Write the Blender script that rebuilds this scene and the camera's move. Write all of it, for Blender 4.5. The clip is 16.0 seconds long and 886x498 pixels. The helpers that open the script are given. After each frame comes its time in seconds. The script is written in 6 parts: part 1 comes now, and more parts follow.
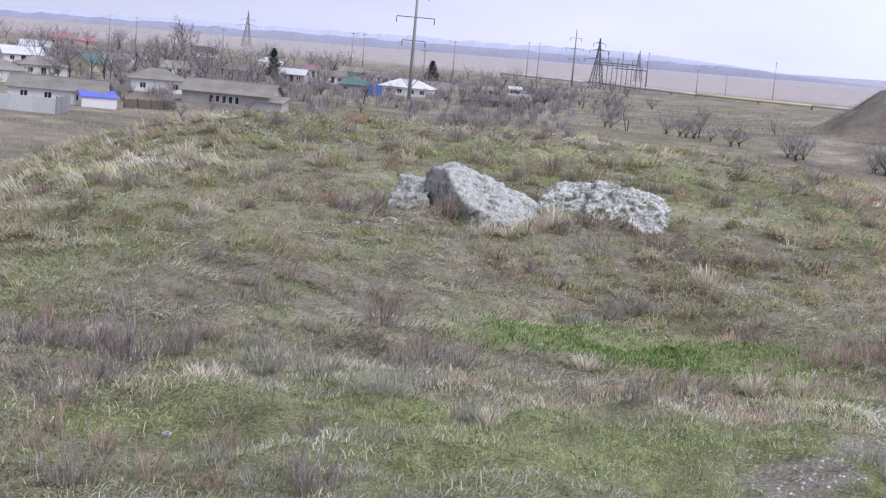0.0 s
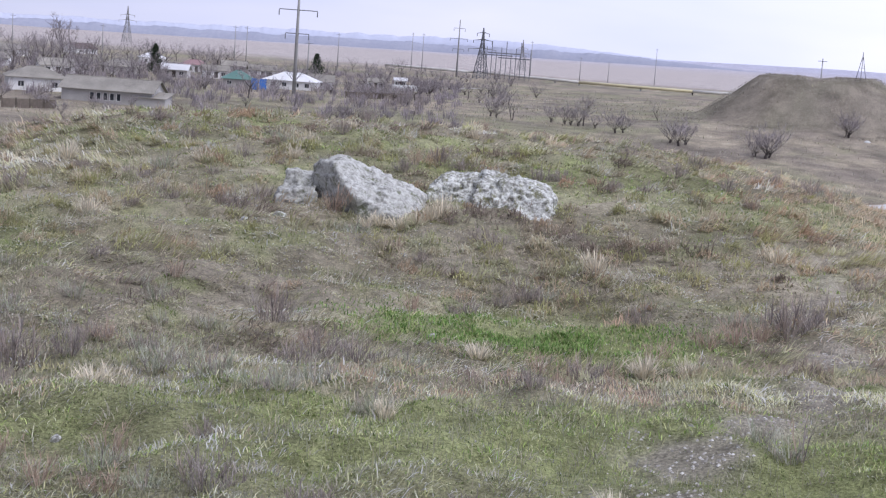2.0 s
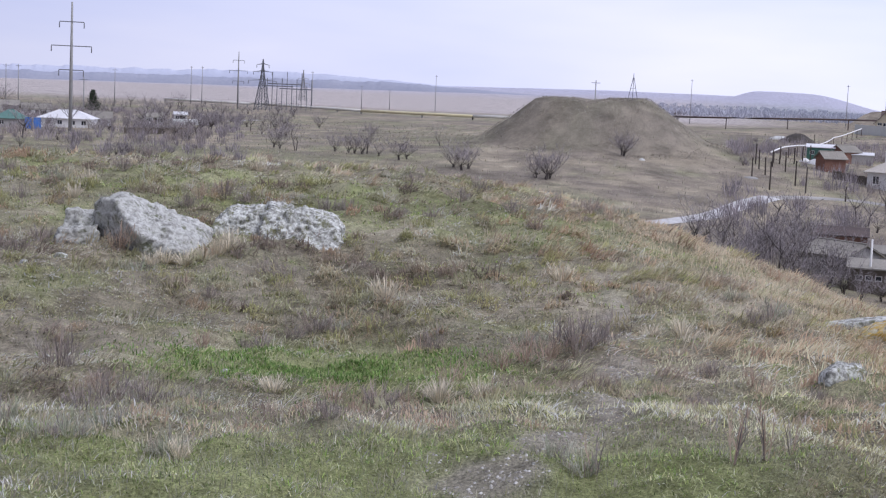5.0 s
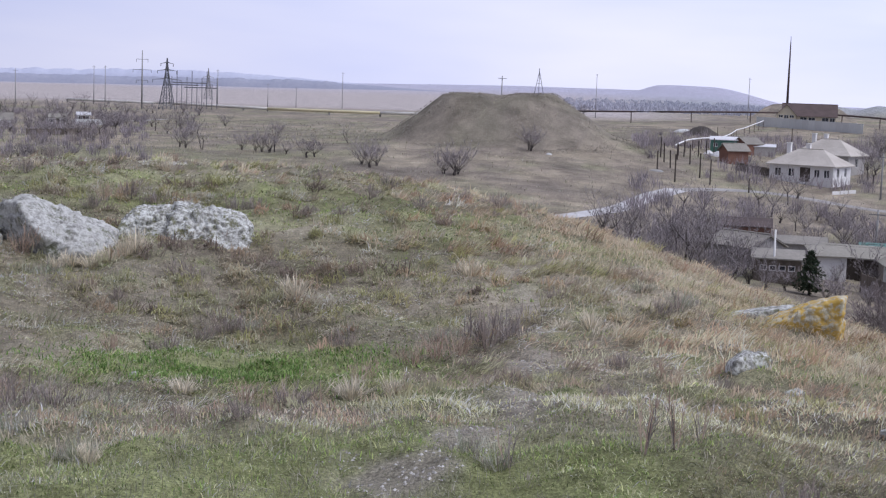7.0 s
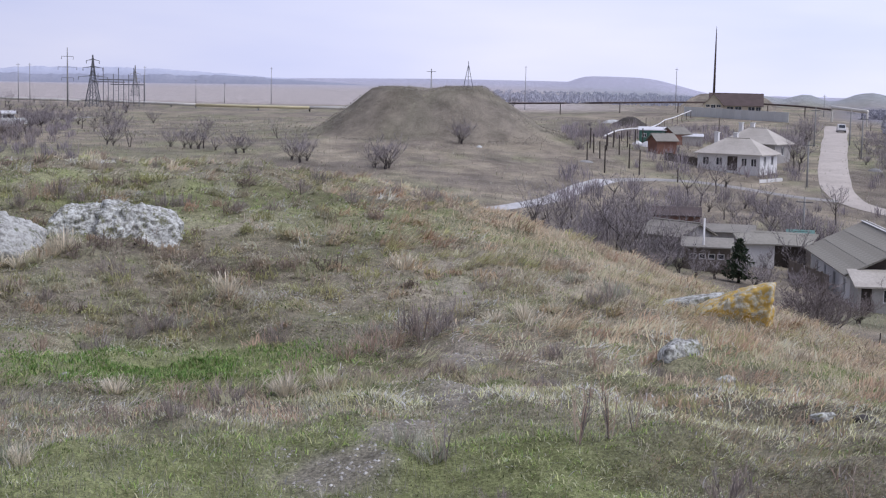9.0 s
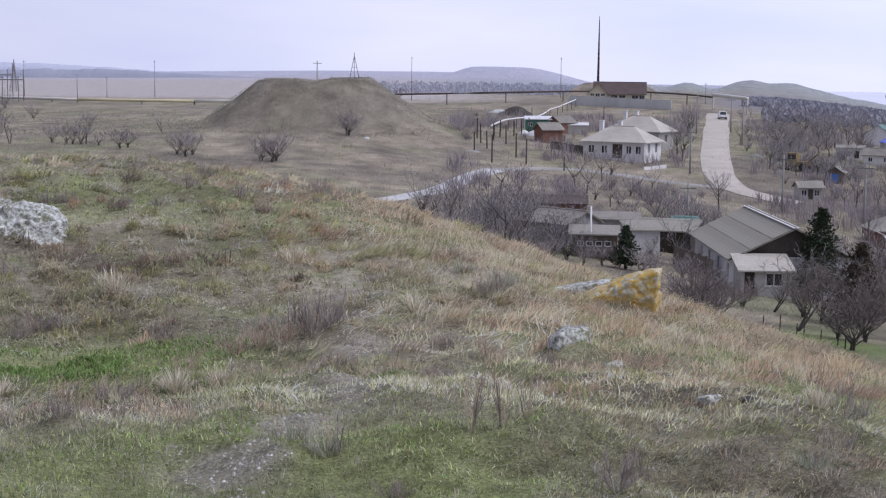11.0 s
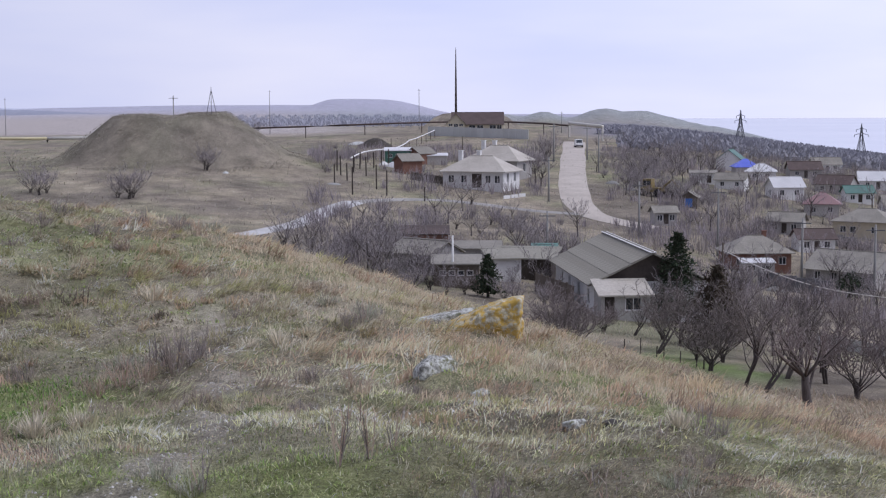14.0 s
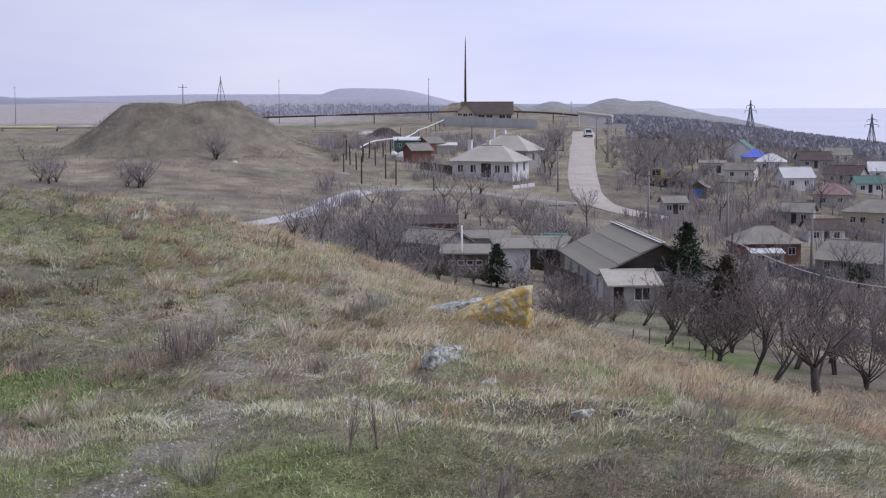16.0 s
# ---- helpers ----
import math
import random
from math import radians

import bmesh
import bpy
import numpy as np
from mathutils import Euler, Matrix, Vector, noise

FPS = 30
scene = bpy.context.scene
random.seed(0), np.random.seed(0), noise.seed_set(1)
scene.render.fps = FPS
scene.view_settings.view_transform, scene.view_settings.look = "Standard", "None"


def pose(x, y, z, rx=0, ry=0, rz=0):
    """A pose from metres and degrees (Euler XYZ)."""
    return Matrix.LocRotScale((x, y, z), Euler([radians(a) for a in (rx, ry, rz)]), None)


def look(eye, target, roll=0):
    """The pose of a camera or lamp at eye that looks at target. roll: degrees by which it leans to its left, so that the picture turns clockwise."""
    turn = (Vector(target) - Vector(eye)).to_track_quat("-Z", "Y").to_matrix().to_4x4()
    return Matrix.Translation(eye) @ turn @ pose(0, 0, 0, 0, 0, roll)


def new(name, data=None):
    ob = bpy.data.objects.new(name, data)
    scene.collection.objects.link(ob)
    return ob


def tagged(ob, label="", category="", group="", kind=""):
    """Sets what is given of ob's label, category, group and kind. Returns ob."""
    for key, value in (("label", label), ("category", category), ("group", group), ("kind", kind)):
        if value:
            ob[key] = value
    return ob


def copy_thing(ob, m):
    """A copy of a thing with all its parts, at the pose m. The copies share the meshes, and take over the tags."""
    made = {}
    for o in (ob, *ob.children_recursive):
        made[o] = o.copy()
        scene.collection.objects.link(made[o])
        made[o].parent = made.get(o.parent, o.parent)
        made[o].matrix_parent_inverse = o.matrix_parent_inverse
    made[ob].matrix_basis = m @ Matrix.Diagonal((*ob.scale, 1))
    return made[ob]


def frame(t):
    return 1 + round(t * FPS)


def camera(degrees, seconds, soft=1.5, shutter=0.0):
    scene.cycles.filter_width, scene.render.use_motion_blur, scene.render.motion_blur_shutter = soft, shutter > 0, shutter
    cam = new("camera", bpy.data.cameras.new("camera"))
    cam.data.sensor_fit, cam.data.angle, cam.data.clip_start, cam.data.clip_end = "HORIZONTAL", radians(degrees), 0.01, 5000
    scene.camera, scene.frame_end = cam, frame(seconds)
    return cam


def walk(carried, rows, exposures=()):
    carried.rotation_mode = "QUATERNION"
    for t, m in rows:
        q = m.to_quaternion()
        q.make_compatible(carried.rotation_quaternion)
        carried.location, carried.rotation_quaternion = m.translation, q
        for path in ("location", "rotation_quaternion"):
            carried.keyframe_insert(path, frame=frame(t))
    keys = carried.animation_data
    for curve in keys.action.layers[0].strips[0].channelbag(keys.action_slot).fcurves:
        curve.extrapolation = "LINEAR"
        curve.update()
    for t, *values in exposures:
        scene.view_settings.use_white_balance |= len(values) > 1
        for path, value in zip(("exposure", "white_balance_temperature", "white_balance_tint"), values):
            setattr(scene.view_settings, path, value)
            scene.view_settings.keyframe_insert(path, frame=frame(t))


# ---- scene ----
EYE = 1.7
cam = camera(34.0, 16.0, soft=1.2)
ROWS = [
    (0, -2.63, -7.94, -5.17), (0.5, -5.15, -7.88, -4.91), (1, -5.36, -7.92, -4.89), (1.5, -5.35, -7.94, -4.72),
    (2, -7.18, -7.90, -4.20), (2.5, -9.80, -7.85, -3.66), (3, -11.17, -7.86, -3.68), (3.5, -11.51, -7.85, -3.65),
    (4, -12.86, -7.74, -3.17), (4.5, -14.63, -6.68, -2.66), (5, -15.78, -6.25, -2.56),
    (7.5, -20.00, -6.32, -1.86), (8, -20.46, -6.38, -1.80), (8.5, -21.32, -6.40, -1.52),
    (11, -26.68, -6.69, -0.67), (11.5, -28.30, -6.71, -0.41), (12, -29.22, -6.15, -0.05), (12.5, -29.72, -5.55, -0.12),
    (13, -31.06, -5.34, 0.16), (13.5, -31.93, -5.34, 0.22), (14, -32.24, -5.42, 0.24), (14.5, -32.15, -5.58, 0.18),
    (15, -32.09, -5.75, 0.21), (15.5, -31.96, -5.82, 0.20), (16, -31.87, -5.83, 0.14),
]
walk(cam, [(t, pose(0, 0, EYE, 90 + pitch, roll, yaw)) for t, yaw, pitch, roll in ROWS],
     [(0, 0.68), (3.5, 0.61), (5, 0.5), (8, 0.39), (12, 0.32), (16, 0.2)])

# ---- sky and sun: an even winter overcast ----
world = bpy.data.worlds.new("world")
scene.world = world
world.use_nodes = True
wn, wl = world.node_tree.nodes, world.node_tree.links
wn.clear()
w_out, w_bg = wn.new("ShaderNodeOutputWorld"), wn.new("ShaderNodeBackground")
sky = wn.new("ShaderNodeTexSky")
sky.sky_type, sky.sun_disc, sky.sun_elevation, sky.sun_rotation = "NISHITA", False, radians(55), radians(136)
sky_gain = wn.new("ShaderNodeVectorMath")
sky_gain.operation = "SCALE"
sky_gain.inputs["Scale"].default_value = 0.08
coord, cloud_map = wn.new("ShaderNodeTexCoord"), wn.new("ShaderNodeMapping")
cloud_map.inputs["Scale"].default_value = (1.2, 1.2, 6.0)
clouds = wn.new("ShaderNodeTexNoise")
clouds.inputs["Scale"].default_value, clouds.inputs["Detail"].default_value = 2.2, 4.0
deck = wn.new("ShaderNodeValToRGB")
deck.color_ramp.elements[0].position, deck.color_ramp.elements[1].position = 0.3, 0.72
deck.color_ramp.elements[0].color = (0.58, 0.625, 0.93, 1)
deck.color_ramp.elements[1].color = (0.77, 0.775, 0.97, 1)
veil = wn.new("ShaderNodeMix")
veil.data_type = "RGBA"
veil.inputs["Factor"].default_value = 0.93
wl.new(coord.outputs["Generated"], cloud_map.inputs["Vector"])
wl.new(cloud_map.outputs["Vector"], clouds.inputs["Vector"])
wl.new(clouds.outputs["Fac"], deck.inputs["Fac"])
wl.new(sky.outputs["Color"], sky_gain.inputs[0])
wl.new(sky_gain.outputs["Vector"], veil.inputs["A"])
wl.new(deck.outputs["Color"], veil.inputs["B"])
side, glow = wn.new("ShaderNodeSeparateXYZ"), wn.new("ShaderNodeMapRange")
glow.inputs["From Min"].default_value, glow.inputs["From Max"].default_value = -1.0, 1.0
glow.inputs["To Min"].default_value, glow.inputs["To Max"].default_value = 0.3, 1.14
wl.new(coord.outputs["Generated"], side.inputs["Vector"])
wl.new(side.outputs["X"], glow.inputs["Value"])
bright = wn.new("ShaderNodeVectorMath")
bright.operation = "SCALE"
wl.new(veil.outputs["Result"], bright.inputs[0])
wl.new(glow.outputs["Result"], bright.inputs["Scale"])
wl.new(bright.outputs["Vector"], w_bg.inputs["Color"])
wl.new(w_bg.outputs["Background"], w_out.inputs["Surface"])
w_bg.inputs["Strength"].default_value = 1.0
sun = new("sun", bpy.data.lights.new("sun", "SUN"))
sun.data.energy, sun.data.angle, sun.data.color = 1.15, radians(30), (1.0, 0.975, 0.96)
sun.matrix_world = look((38, -40, 80), (0, 0, 0))

# ---- materials ----
def material(name, a, b, scale=4.0, fine=40.0, rough=0.85, metal=0.0, bump=0.2, spread=0.0, c=None, stretch=(1, 1, 1), spec=0.3):
    """Two colours mixed by coarse and fine noise at true size; spread: difference between single pieces."""
    m = bpy.data.materials.new(name)
    m.use_nodes = True
    n, l = m.node_tree.nodes, m.node_tree.links
    b_node = n["Principled BSDF"]
    b_node.inputs["Roughness"].default_value, b_node.inputs["Metallic"].default_value = rough, metal
    b_node.inputs["Specular IOR Level"].default_value = spec
    geo, mapping = n.new("ShaderNodeTexCoord"), n.new("ShaderNodeMapping")
    mapping.inputs["Scale"].default_value = stretch
    l.new(geo.outputs["Object"], mapping.inputs["Vector"])
    n1, n2 = n.new("ShaderNodeTexNoise"), n.new("ShaderNodeTexNoise")
    for node, s in ((n1, scale), (n2, fine)):
        node.inputs["Scale"].default_value, node.inputs["Detail"].default_value = s, 5.0
        node.inputs["Roughness"].default_value = 0.62
        l.new(mapping.outputs["Vector"], node.inputs["Vector"])
    add = n.new("ShaderNodeMath")
    add.operation = "MULTIPLY_ADD"
    add.inputs[1].default_value = 0.5
    half = n.new("ShaderNodeMath")
    half.operation = "MULTIPLY"
    half.inputs[1].default_value = 0.5
    l.new(n2.outputs["Fac"], half.inputs[0])
    l.new(n1.outputs["Fac"], add.inputs[0])
    l.new(half.outputs[0], add.inputs[2])
    ramp = n.new("ShaderNodeValToRGB")
    ramp.color_ramp.elements[0].position, ramp.color_ramp.elements[1].position = 0.36, 0.64
    ramp.color_ramp.elements[0].color, ramp.color_ramp.elements[1].color = (*a, 1), (*b, 1)
    if c:
        ramp.color_ramp.elements.new(0.5).color = (*c, 1)
    l.new(add.outputs[0], ramp.inputs["Fac"])
    last = ramp.outputs["Color"]
    if spread:
        info, scale_v = n.new("ShaderNodeObjectInfo"), n.new("ShaderNodeMapRange")
        scale_v.inputs["To Min"].default_value, scale_v.inputs["To Max"].default_value = 1 - spread, 1 + spread
        l.new(info.outputs["Random"], scale_v.inputs["Value"])
        hsv = n.new("ShaderNodeHueSaturation")
        l.new(scale_v.outputs["Result"], hsv.inputs["Value"])
        l.new(last, hsv.inputs["Color"])
        last = hsv.outputs["Color"]
    l.new(last, b_node.inputs["Base Color"])
    if bump:
        bn = n.new("ShaderNodeBump")
        bn.inputs["Strength"].default_value, bn.inputs["Distance"].default_value = bump, 0.5 / max(fine, 0.5)
        l.new(n2.outputs["Fac"], bn.inputs["Height"])
        l.new(bn.outputs["Normal"], b_node.inputs["Normal"])
    return m


def blade_material(name, tones, through_light=0.25):
    """Leaves and stems: a tone for each blade, from a ramp over single islands."""
    m = bpy.data.materials.new(name)
    m.use_nodes = True
    n, l = m.node_tree.nodes, m.node_tree.links
    b_node = n["Principled BSDF"]
    b_node.inputs["Roughness"].default_value = 0.8
    b_node.inputs["Specular IOR Level"].default_value = 0.15
    geo, ramp = n.new("ShaderNodeNewGeometry"), n.new("ShaderNodeValToRGB")
    el = ramp.color_ramp.elements
    el[0].color, el[1].color = (*tones[0], 1), (*tones[-1], 1)
    for k in range(1, len(tones) - 1):
        el.new(k / (len(tones) - 1)).color = (*tones[k], 1)
    l.new(geo.outputs["Random Per Island"], ramp.inputs["Fac"])
    l.new(ramp.outputs["Color"], b_node.inputs["Base Color"])
    thin, mix = n.new("ShaderNodeBsdfTranslucent"), n.new("ShaderNodeMixShader")
    mix.inputs["Fac"].default_value = through_light
    l.new(ramp.outputs["Color"], thin.inputs["Color"])
    l.new(b_node.outputs["BSDF"], mix.inputs[1])
    l.new(thin.outputs["BSDF"], mix.inputs[2])
    l.new(mix.outputs["Shader"], n["Material Output"].inputs["Surface"])
    return m


M_LIME = material("whitewash", (0.68, 0.68, 0.68), (0.82, 0.82, 0.81), 0.6, 9, 0.9, spread=0.06)
M_GREYWALL = material("grey_render", (0.33, 0.32, 0.31), (0.5, 0.485, 0.465), 0.5, 8, 0.92, spread=0.15)
M_CREAM = material("cream_wall", (0.48, 0.43, 0.33), (0.6, 0.54, 0.42), 0.5, 8, 0.9)
M_BRICKWALL = material("red_brick", (0.16, 0.085, 0.065), (0.26, 0.14, 0.105), 0.8, 14, 0.92, spread=0.1)
M_ASBESTOS = material("asbestos_sheet", (0.2, 0.19, 0.17), (0.36, 0.34, 0.3), 0.35, 5, 0.95, spread=0.12)
M_ASB_LIGHT = material("pale_asbestos_sheet", (0.4, 0.37, 0.33), (0.58, 0.55, 0.5), 0.3, 5, 0.95)
M_ASB_MOSS = material("mossy_asbestos_sheet", (0.22, 0.21, 0.18), (0.36, 0.345, 0.3), 0.35, 5, 0.95)
M_TIN = material("pale_tin", (0.55, 0.56, 0.58), (0.72, 0.72, 0.74), 0.3, 6, 0.55, spread=0.1)
M_GREENTIN = material("green_tin", (0.08, 0.17, 0.15), (0.13, 0.24, 0.215), 0.3, 6, 0.6)
M_REDTIN = material("red_tin", (0.42, 0.2, 0.21), (0.5, 0.27, 0.27), 0.3, 6, 0.6)
M_PINKTIN = material("faded_red_tin", (0.25, 0.16, 0.17), (0.34, 0.22, 0.22), 0.3, 6, 0.7)
M_DARKROOF = material("dark_brown_tile", (0.085, 0.065, 0.062), (0.14, 0.105, 0.1), 0.5, 8, 0.8)
M_BLUETIN = material("blue_sheet", (0.1, 0.14, 0.6), (0.16, 0.22, 0.75), 0.4, 6, 0.5)
M_BLUEPAINT = material("blue_paint", (0.05, 0.16, 0.5), (0.08, 0.22, 0.6), 0.6, 8, 0.6)
M_DARKGLASS = material("window_glass", (0.02, 0.025, 0.03), (0.05, 0.055, 0.065), 0.5, 3, 0.12, bump=0, spec=0.5)
M_FRAME = material("white_frame", (0.68, 0.68, 0.68), (0.8, 0.8, 0.8), 2, 20, 0.6)
M_WOOD = material("weathered_wood", (0.1, 0.085, 0.07), (0.2, 0.17, 0.145), 1.5, 18, 0.9, spread=0.2)
M_DARKWOOD = material("dark_post_wood", (0.045, 0.038, 0.035), (0.09, 0.075, 0.065), 1.5, 18, 0.9, spread=0.2)
M_CONCRETE = material("concrete", (0.24, 0.24, 0.24), (0.36, 0.36, 0.35), 0.8, 14, 0.9, spread=0.08)
M_PALECON = material("pale_concrete", (0.5, 0.52, 0.52), (0.66, 0.67, 0.66), 0.5, 9, 0.9, spread=0.06)
M_STEEL = material("galvanised_steel", (0.14, 0.145, 0.16), (0.24, 0.245, 0.26), 1, 12, 0.6, 0.3)
M_RUST = material("rusty_pipe", (0.06, 0.05, 0.05), (0.15, 0.11, 0.1), 0.5, 9, 0.8, 0.2)
M_LAGGING = material("silver_pipe_lagging", (0.55, 0.53, 0.48), (0.72, 0.7, 0.66), 0.2, 2, 0.5, 0.2)
M_YELLOWPIPE = material("yellow_pipe_paint", (0.55, 0.49, 0.3), (0.68, 0.62, 0.42), 0.2, 2, 0.6)
M_GREENPAINT = material("green_paint", (0.05, 0.13, 0.105), (0.09, 0.2, 0.16), 0.8, 8, 0.7)
M_BARK = material("dark_bark", (0.06, 0.052, 0.05), (0.13, 0.112, 0.106), 2, 25, 0.95, stretch=(1, 1, 0.3))
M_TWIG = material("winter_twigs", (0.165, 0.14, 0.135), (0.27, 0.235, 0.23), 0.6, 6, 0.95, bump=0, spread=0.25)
# twigs of far trees: haze put into the colour as paler grey-violet
M_FARTWIG = material("hazed_grey_violet_twigs", (0.245, 0.222, 0.226), (0.38, 0.346, 0.354), 0.6, 6, 0.95, bump=0, spread=0.2)
M_PALETWIG = material("pale_grey_twigs", (0.17, 0.15, 0.14), (0.27, 0.24, 0.225), 0.6, 6, 0.95, bump=0)
M_CAR = material("white_van_paint", (0.7, 0.7, 0.7), (0.8, 0.8, 0.8), 1, 6, 0.3, bump=0)
M_RUBBER = material("rubber", (0.02, 0.02, 0.02), (0.04, 0.04, 0.04), 2, 20, 0.85)
M_MUD = material("dirt_heap", (0.05, 0.045, 0.042), (0.1, 0.09, 0.08), 0.4, 5, 0.95, bump=0.5)


# ---- the lie of the land ----
def soft_ramp(v, w):
    return w * np.logaddexp(0, v / w)


def smooth(v, a, b):
    t = np.clip((v - a) / (b - a), 0, 1)
    return t * t * (3 - 2 * t)


def lattice(i, j, seed):
    h = (i * 374761393 + j * 668265263 + seed * 974711) & 0x7FFFFFFF
    h = ((h ^ (h >> 13)) * 1274126177) & 0x7FFFFFFF
    return ((h ^ (h >> 16)) & 0xFFFF) / 65535.0


def value_noise(x, y, seed=0):
    x, y = np.asarray(x, float), np.asarray(y, float)
    i, j = np.floor(x).astype(np.int64), np.floor(y).astype(np.int64)
    u, v = x - i, y - j
    u, v = u * u * (3 - 2 * u), v * v * (3 - 2 * v)
    a, b = lattice(i, j, seed), lattice(i + 1, j, seed)
    c, d = lattice(i, j + 1, seed), lattice(i + 1, j + 1, seed)
    return (a + (b - a) * u) * (1 - v) + (c + (d - c) * u) * v


def fractal(x, y, size, seed=0, octaves=4):
    """0 to 1; the largest lumps are size metres across."""
    total, amp, norm = 0, 1.0, 0
    for k in range(octaves):
        total = total + amp * value_noise(np.asarray(x) / size + 17.3 * k, np.asarray(y) / size - 9.1 * k, seed + k)
        norm += amp
        amp *= 0.55
        size *= 0.47
    return total / norm


def bump_at(x, y, cx, cy, sx, sy):
    return np.exp(-(((x - cx) / sx) ** 2 + ((y - cy) / sy) ** 2))


def polar(az, d):
    return d * math.sin(radians(az)), d * math.cos(radians(az))


KURGAN = polar(21.6, 240)


def kurgan(x, y):
    dx, dy = x - KURGAN[0], y - KURGAN[1]
    r = np.hypot(dx, dy) + 2.6 * (fractal(x, y, 7, 31) - 0.5)
    body = 3.2 * np.exp(-(r / 44.0) ** 2) + 6.95 * (0.35 * (1 - smooth(r, 8.5, 19.0)) + 0.65 * np.clip((19.0 - r) / 9.8, 0, 1)) + 0.3 * bump_at(x, y, *polar(23.1, 239), 6, 6)
    along = dx * math.cos(radians(21.6)) - dy * math.sin(radians(21.6))
    notch = 0.4 * np.exp(-((along - 0.2) / 1.8) ** 2) * (1 - smooth(r, 7, 11))
    berm = 1.6 * bump_at(along, r, 19, 15, 9, 9)
    return body - notch + berm


def ground(x, y):
    x, y = np.asarray(x, float), np.asarray(y, float)
    r = np.hypot(x, y)
    # the knoll with its hollow
    hill = -1.62 - 0.03 * y + 0.098 * soft_ramp(y - 17.5, 2.0) / (1 + np.exp(np.clip((x - 11) / 1.5, -40, 40)))
    hill = hill - 0.42 * np.exp(-(((x - 2.4) / 3.6) ** 2 + ((y - 12.6) / 4.2) ** 2)) + 0.1 * bump_at(x, y, 0.8, 7.6, 3.4, 1.3)
    hill = hill - 0.335 * soft_ramp(x - 4.5 - 0.26 * y, 1.0) - 0.24 * soft_ramp(y - 31, 3.0) - 0.42 * soft_ramp(-3.6 - x, 1.0) - 0.2 * soft_ramp(-12 - y, 3.0)
    hill = hill + 0.12 * (fractal(x, y, 3.0, 5) - 0.5) * smooth(r, 2, 8) + (0.24 * (fractal(x, y, 0.8, 9, 2) - 0.5) + 0.13 * (fractal(x, y, 0.33, 19, 2) - 0.5)) * smooth(r, 1.5, 5) * (1 - smooth(r, 45, 60))
    # plain, village hollow, seaward slope
    right = x * math.cos(radians(38)) - y * math.sin(radians(38))
    base = -9.6 + 1.5 * (fractal(x, y, 60, 12) - 0.5) * smooth(r, 30, 120)
    gx = np.where(x > 110, 170.0, 78.0)
    base = base - 8.5 * np.exp(-(((x - 110) / gx) ** 2 + ((y - 78) / 100) ** 2))
    base = base - 0.125 * soft_ramp(right - 25, 12)
    base = base + 3.4 * bump_at(x, y, *polar(33.8, 440), 75, 75)
    knob = np.hypot(x - polar(33.35, 480)[0], y - polar(33.35, 480)[1]) + 2.0 * (fractal(x, y, 9, 33) - 0.5)
    base = base + 6.4 * (1 - smooth(knob, 8.0, 21.0))
    base = base + kurgan(x, y)
    # far hills
    bearing = np.degrees(np.arctan2(x, y))
    base = base + r * np.radians(0.018 * np.clip(bearing, -16, 22)) * smooth(r, 1500, 2600) * (1 - smooth(bearing, 30, 33)) * (1 - smooth(bearing, 60, 80)) * smooth(bearing, -60, -30)
    base = base + 15 * smooth(bearing, 26.6, 28.0) * (1 - 0.75 * smooth(bearing, 28.6, 34)) * (1 - smooth(bearing, 35, 38)) * np.exp(-((r - 2600) / 150) ** 2)
    crest = 9.5 * np.exp(-((bearing - 38.6) / 0.85) ** 2) + 7.0 * np.exp(-((bearing - 36.2) / 0.75) ** 2) + 6.5 * np.exp(-((bearing - 40.2) / 0.9) ** 2)
    crest = crest + 3.0 + 3.5 * (fractal(bearing * 30, r / 8, 14, 37, 3) - 0.5)
    back = -9.5 * smooth(bearing, 34.0, 35.5) - 36.0 * smooth(bearing, 40.0, 50.0) - 60 * (1 - smooth(bearing, 33.0, 34.5))
    shore = np.exp(-((r - 1250) / 130) ** 2) * smooth(bearing, 33.0, 35.0)
    base = base * (1 - shore) + (back + crest) * shore
    k = 0.9
    both = np.maximum(hill, base) + k * np.log1p(np.exp(-np.abs(hill - base) / k))
    return both + EYE


def spot(az, d, up=0.0):
    x, y = polar(az, d)
    return Vector((x, y, float(ground(x, y)) + up))


def mesh_from(name, verts, faces, mats=(), shade=False):
    me = bpy.data.meshes.new(name)
    me.from_pydata([tuple(v) for v in verts], [], [tuple(f) for f in faces])
    for m in mats:
        me.materials.append(m)
    if shade:
        me.polygons.foreach_set("use_smooth", [True] * len(me.polygons))
    me.update()
    return me

# ---- ground sheet: fine near the knoll, coarse to the horizon ----
def green_cover(x, y):
    """Where fresh grass grows: hollow, path edges and scattered patches."""
    g = 0.6 * smooth(fractal(x, y, 3.2, 41), 0.5, 0.72) + 0.6 * smooth(fractal(x, y, 0.6, 47, 3), 0.54, 0.74)
    g = g + 1.5 * bump_at(x, y, 2.2, 11.4, 1.2, 0.8) + 0.9 * bump_at(x, y, 2.6, 6.3, 1.2, 0.9) + 0.5 * bump_at(x, y, 7.2, 9.4, 0.9, 0.6)
    g = g + 1.0 * bump_at(x, y, 0.5, 6.5, 2.6, 1.2) * (0.4 + fractal(x, y, 0.8, 49, 2)) + 0.25 * bump_at(x, y, -1.2, 24, 3.0, 2.0) 
    return np.clip(g, 0, 1)


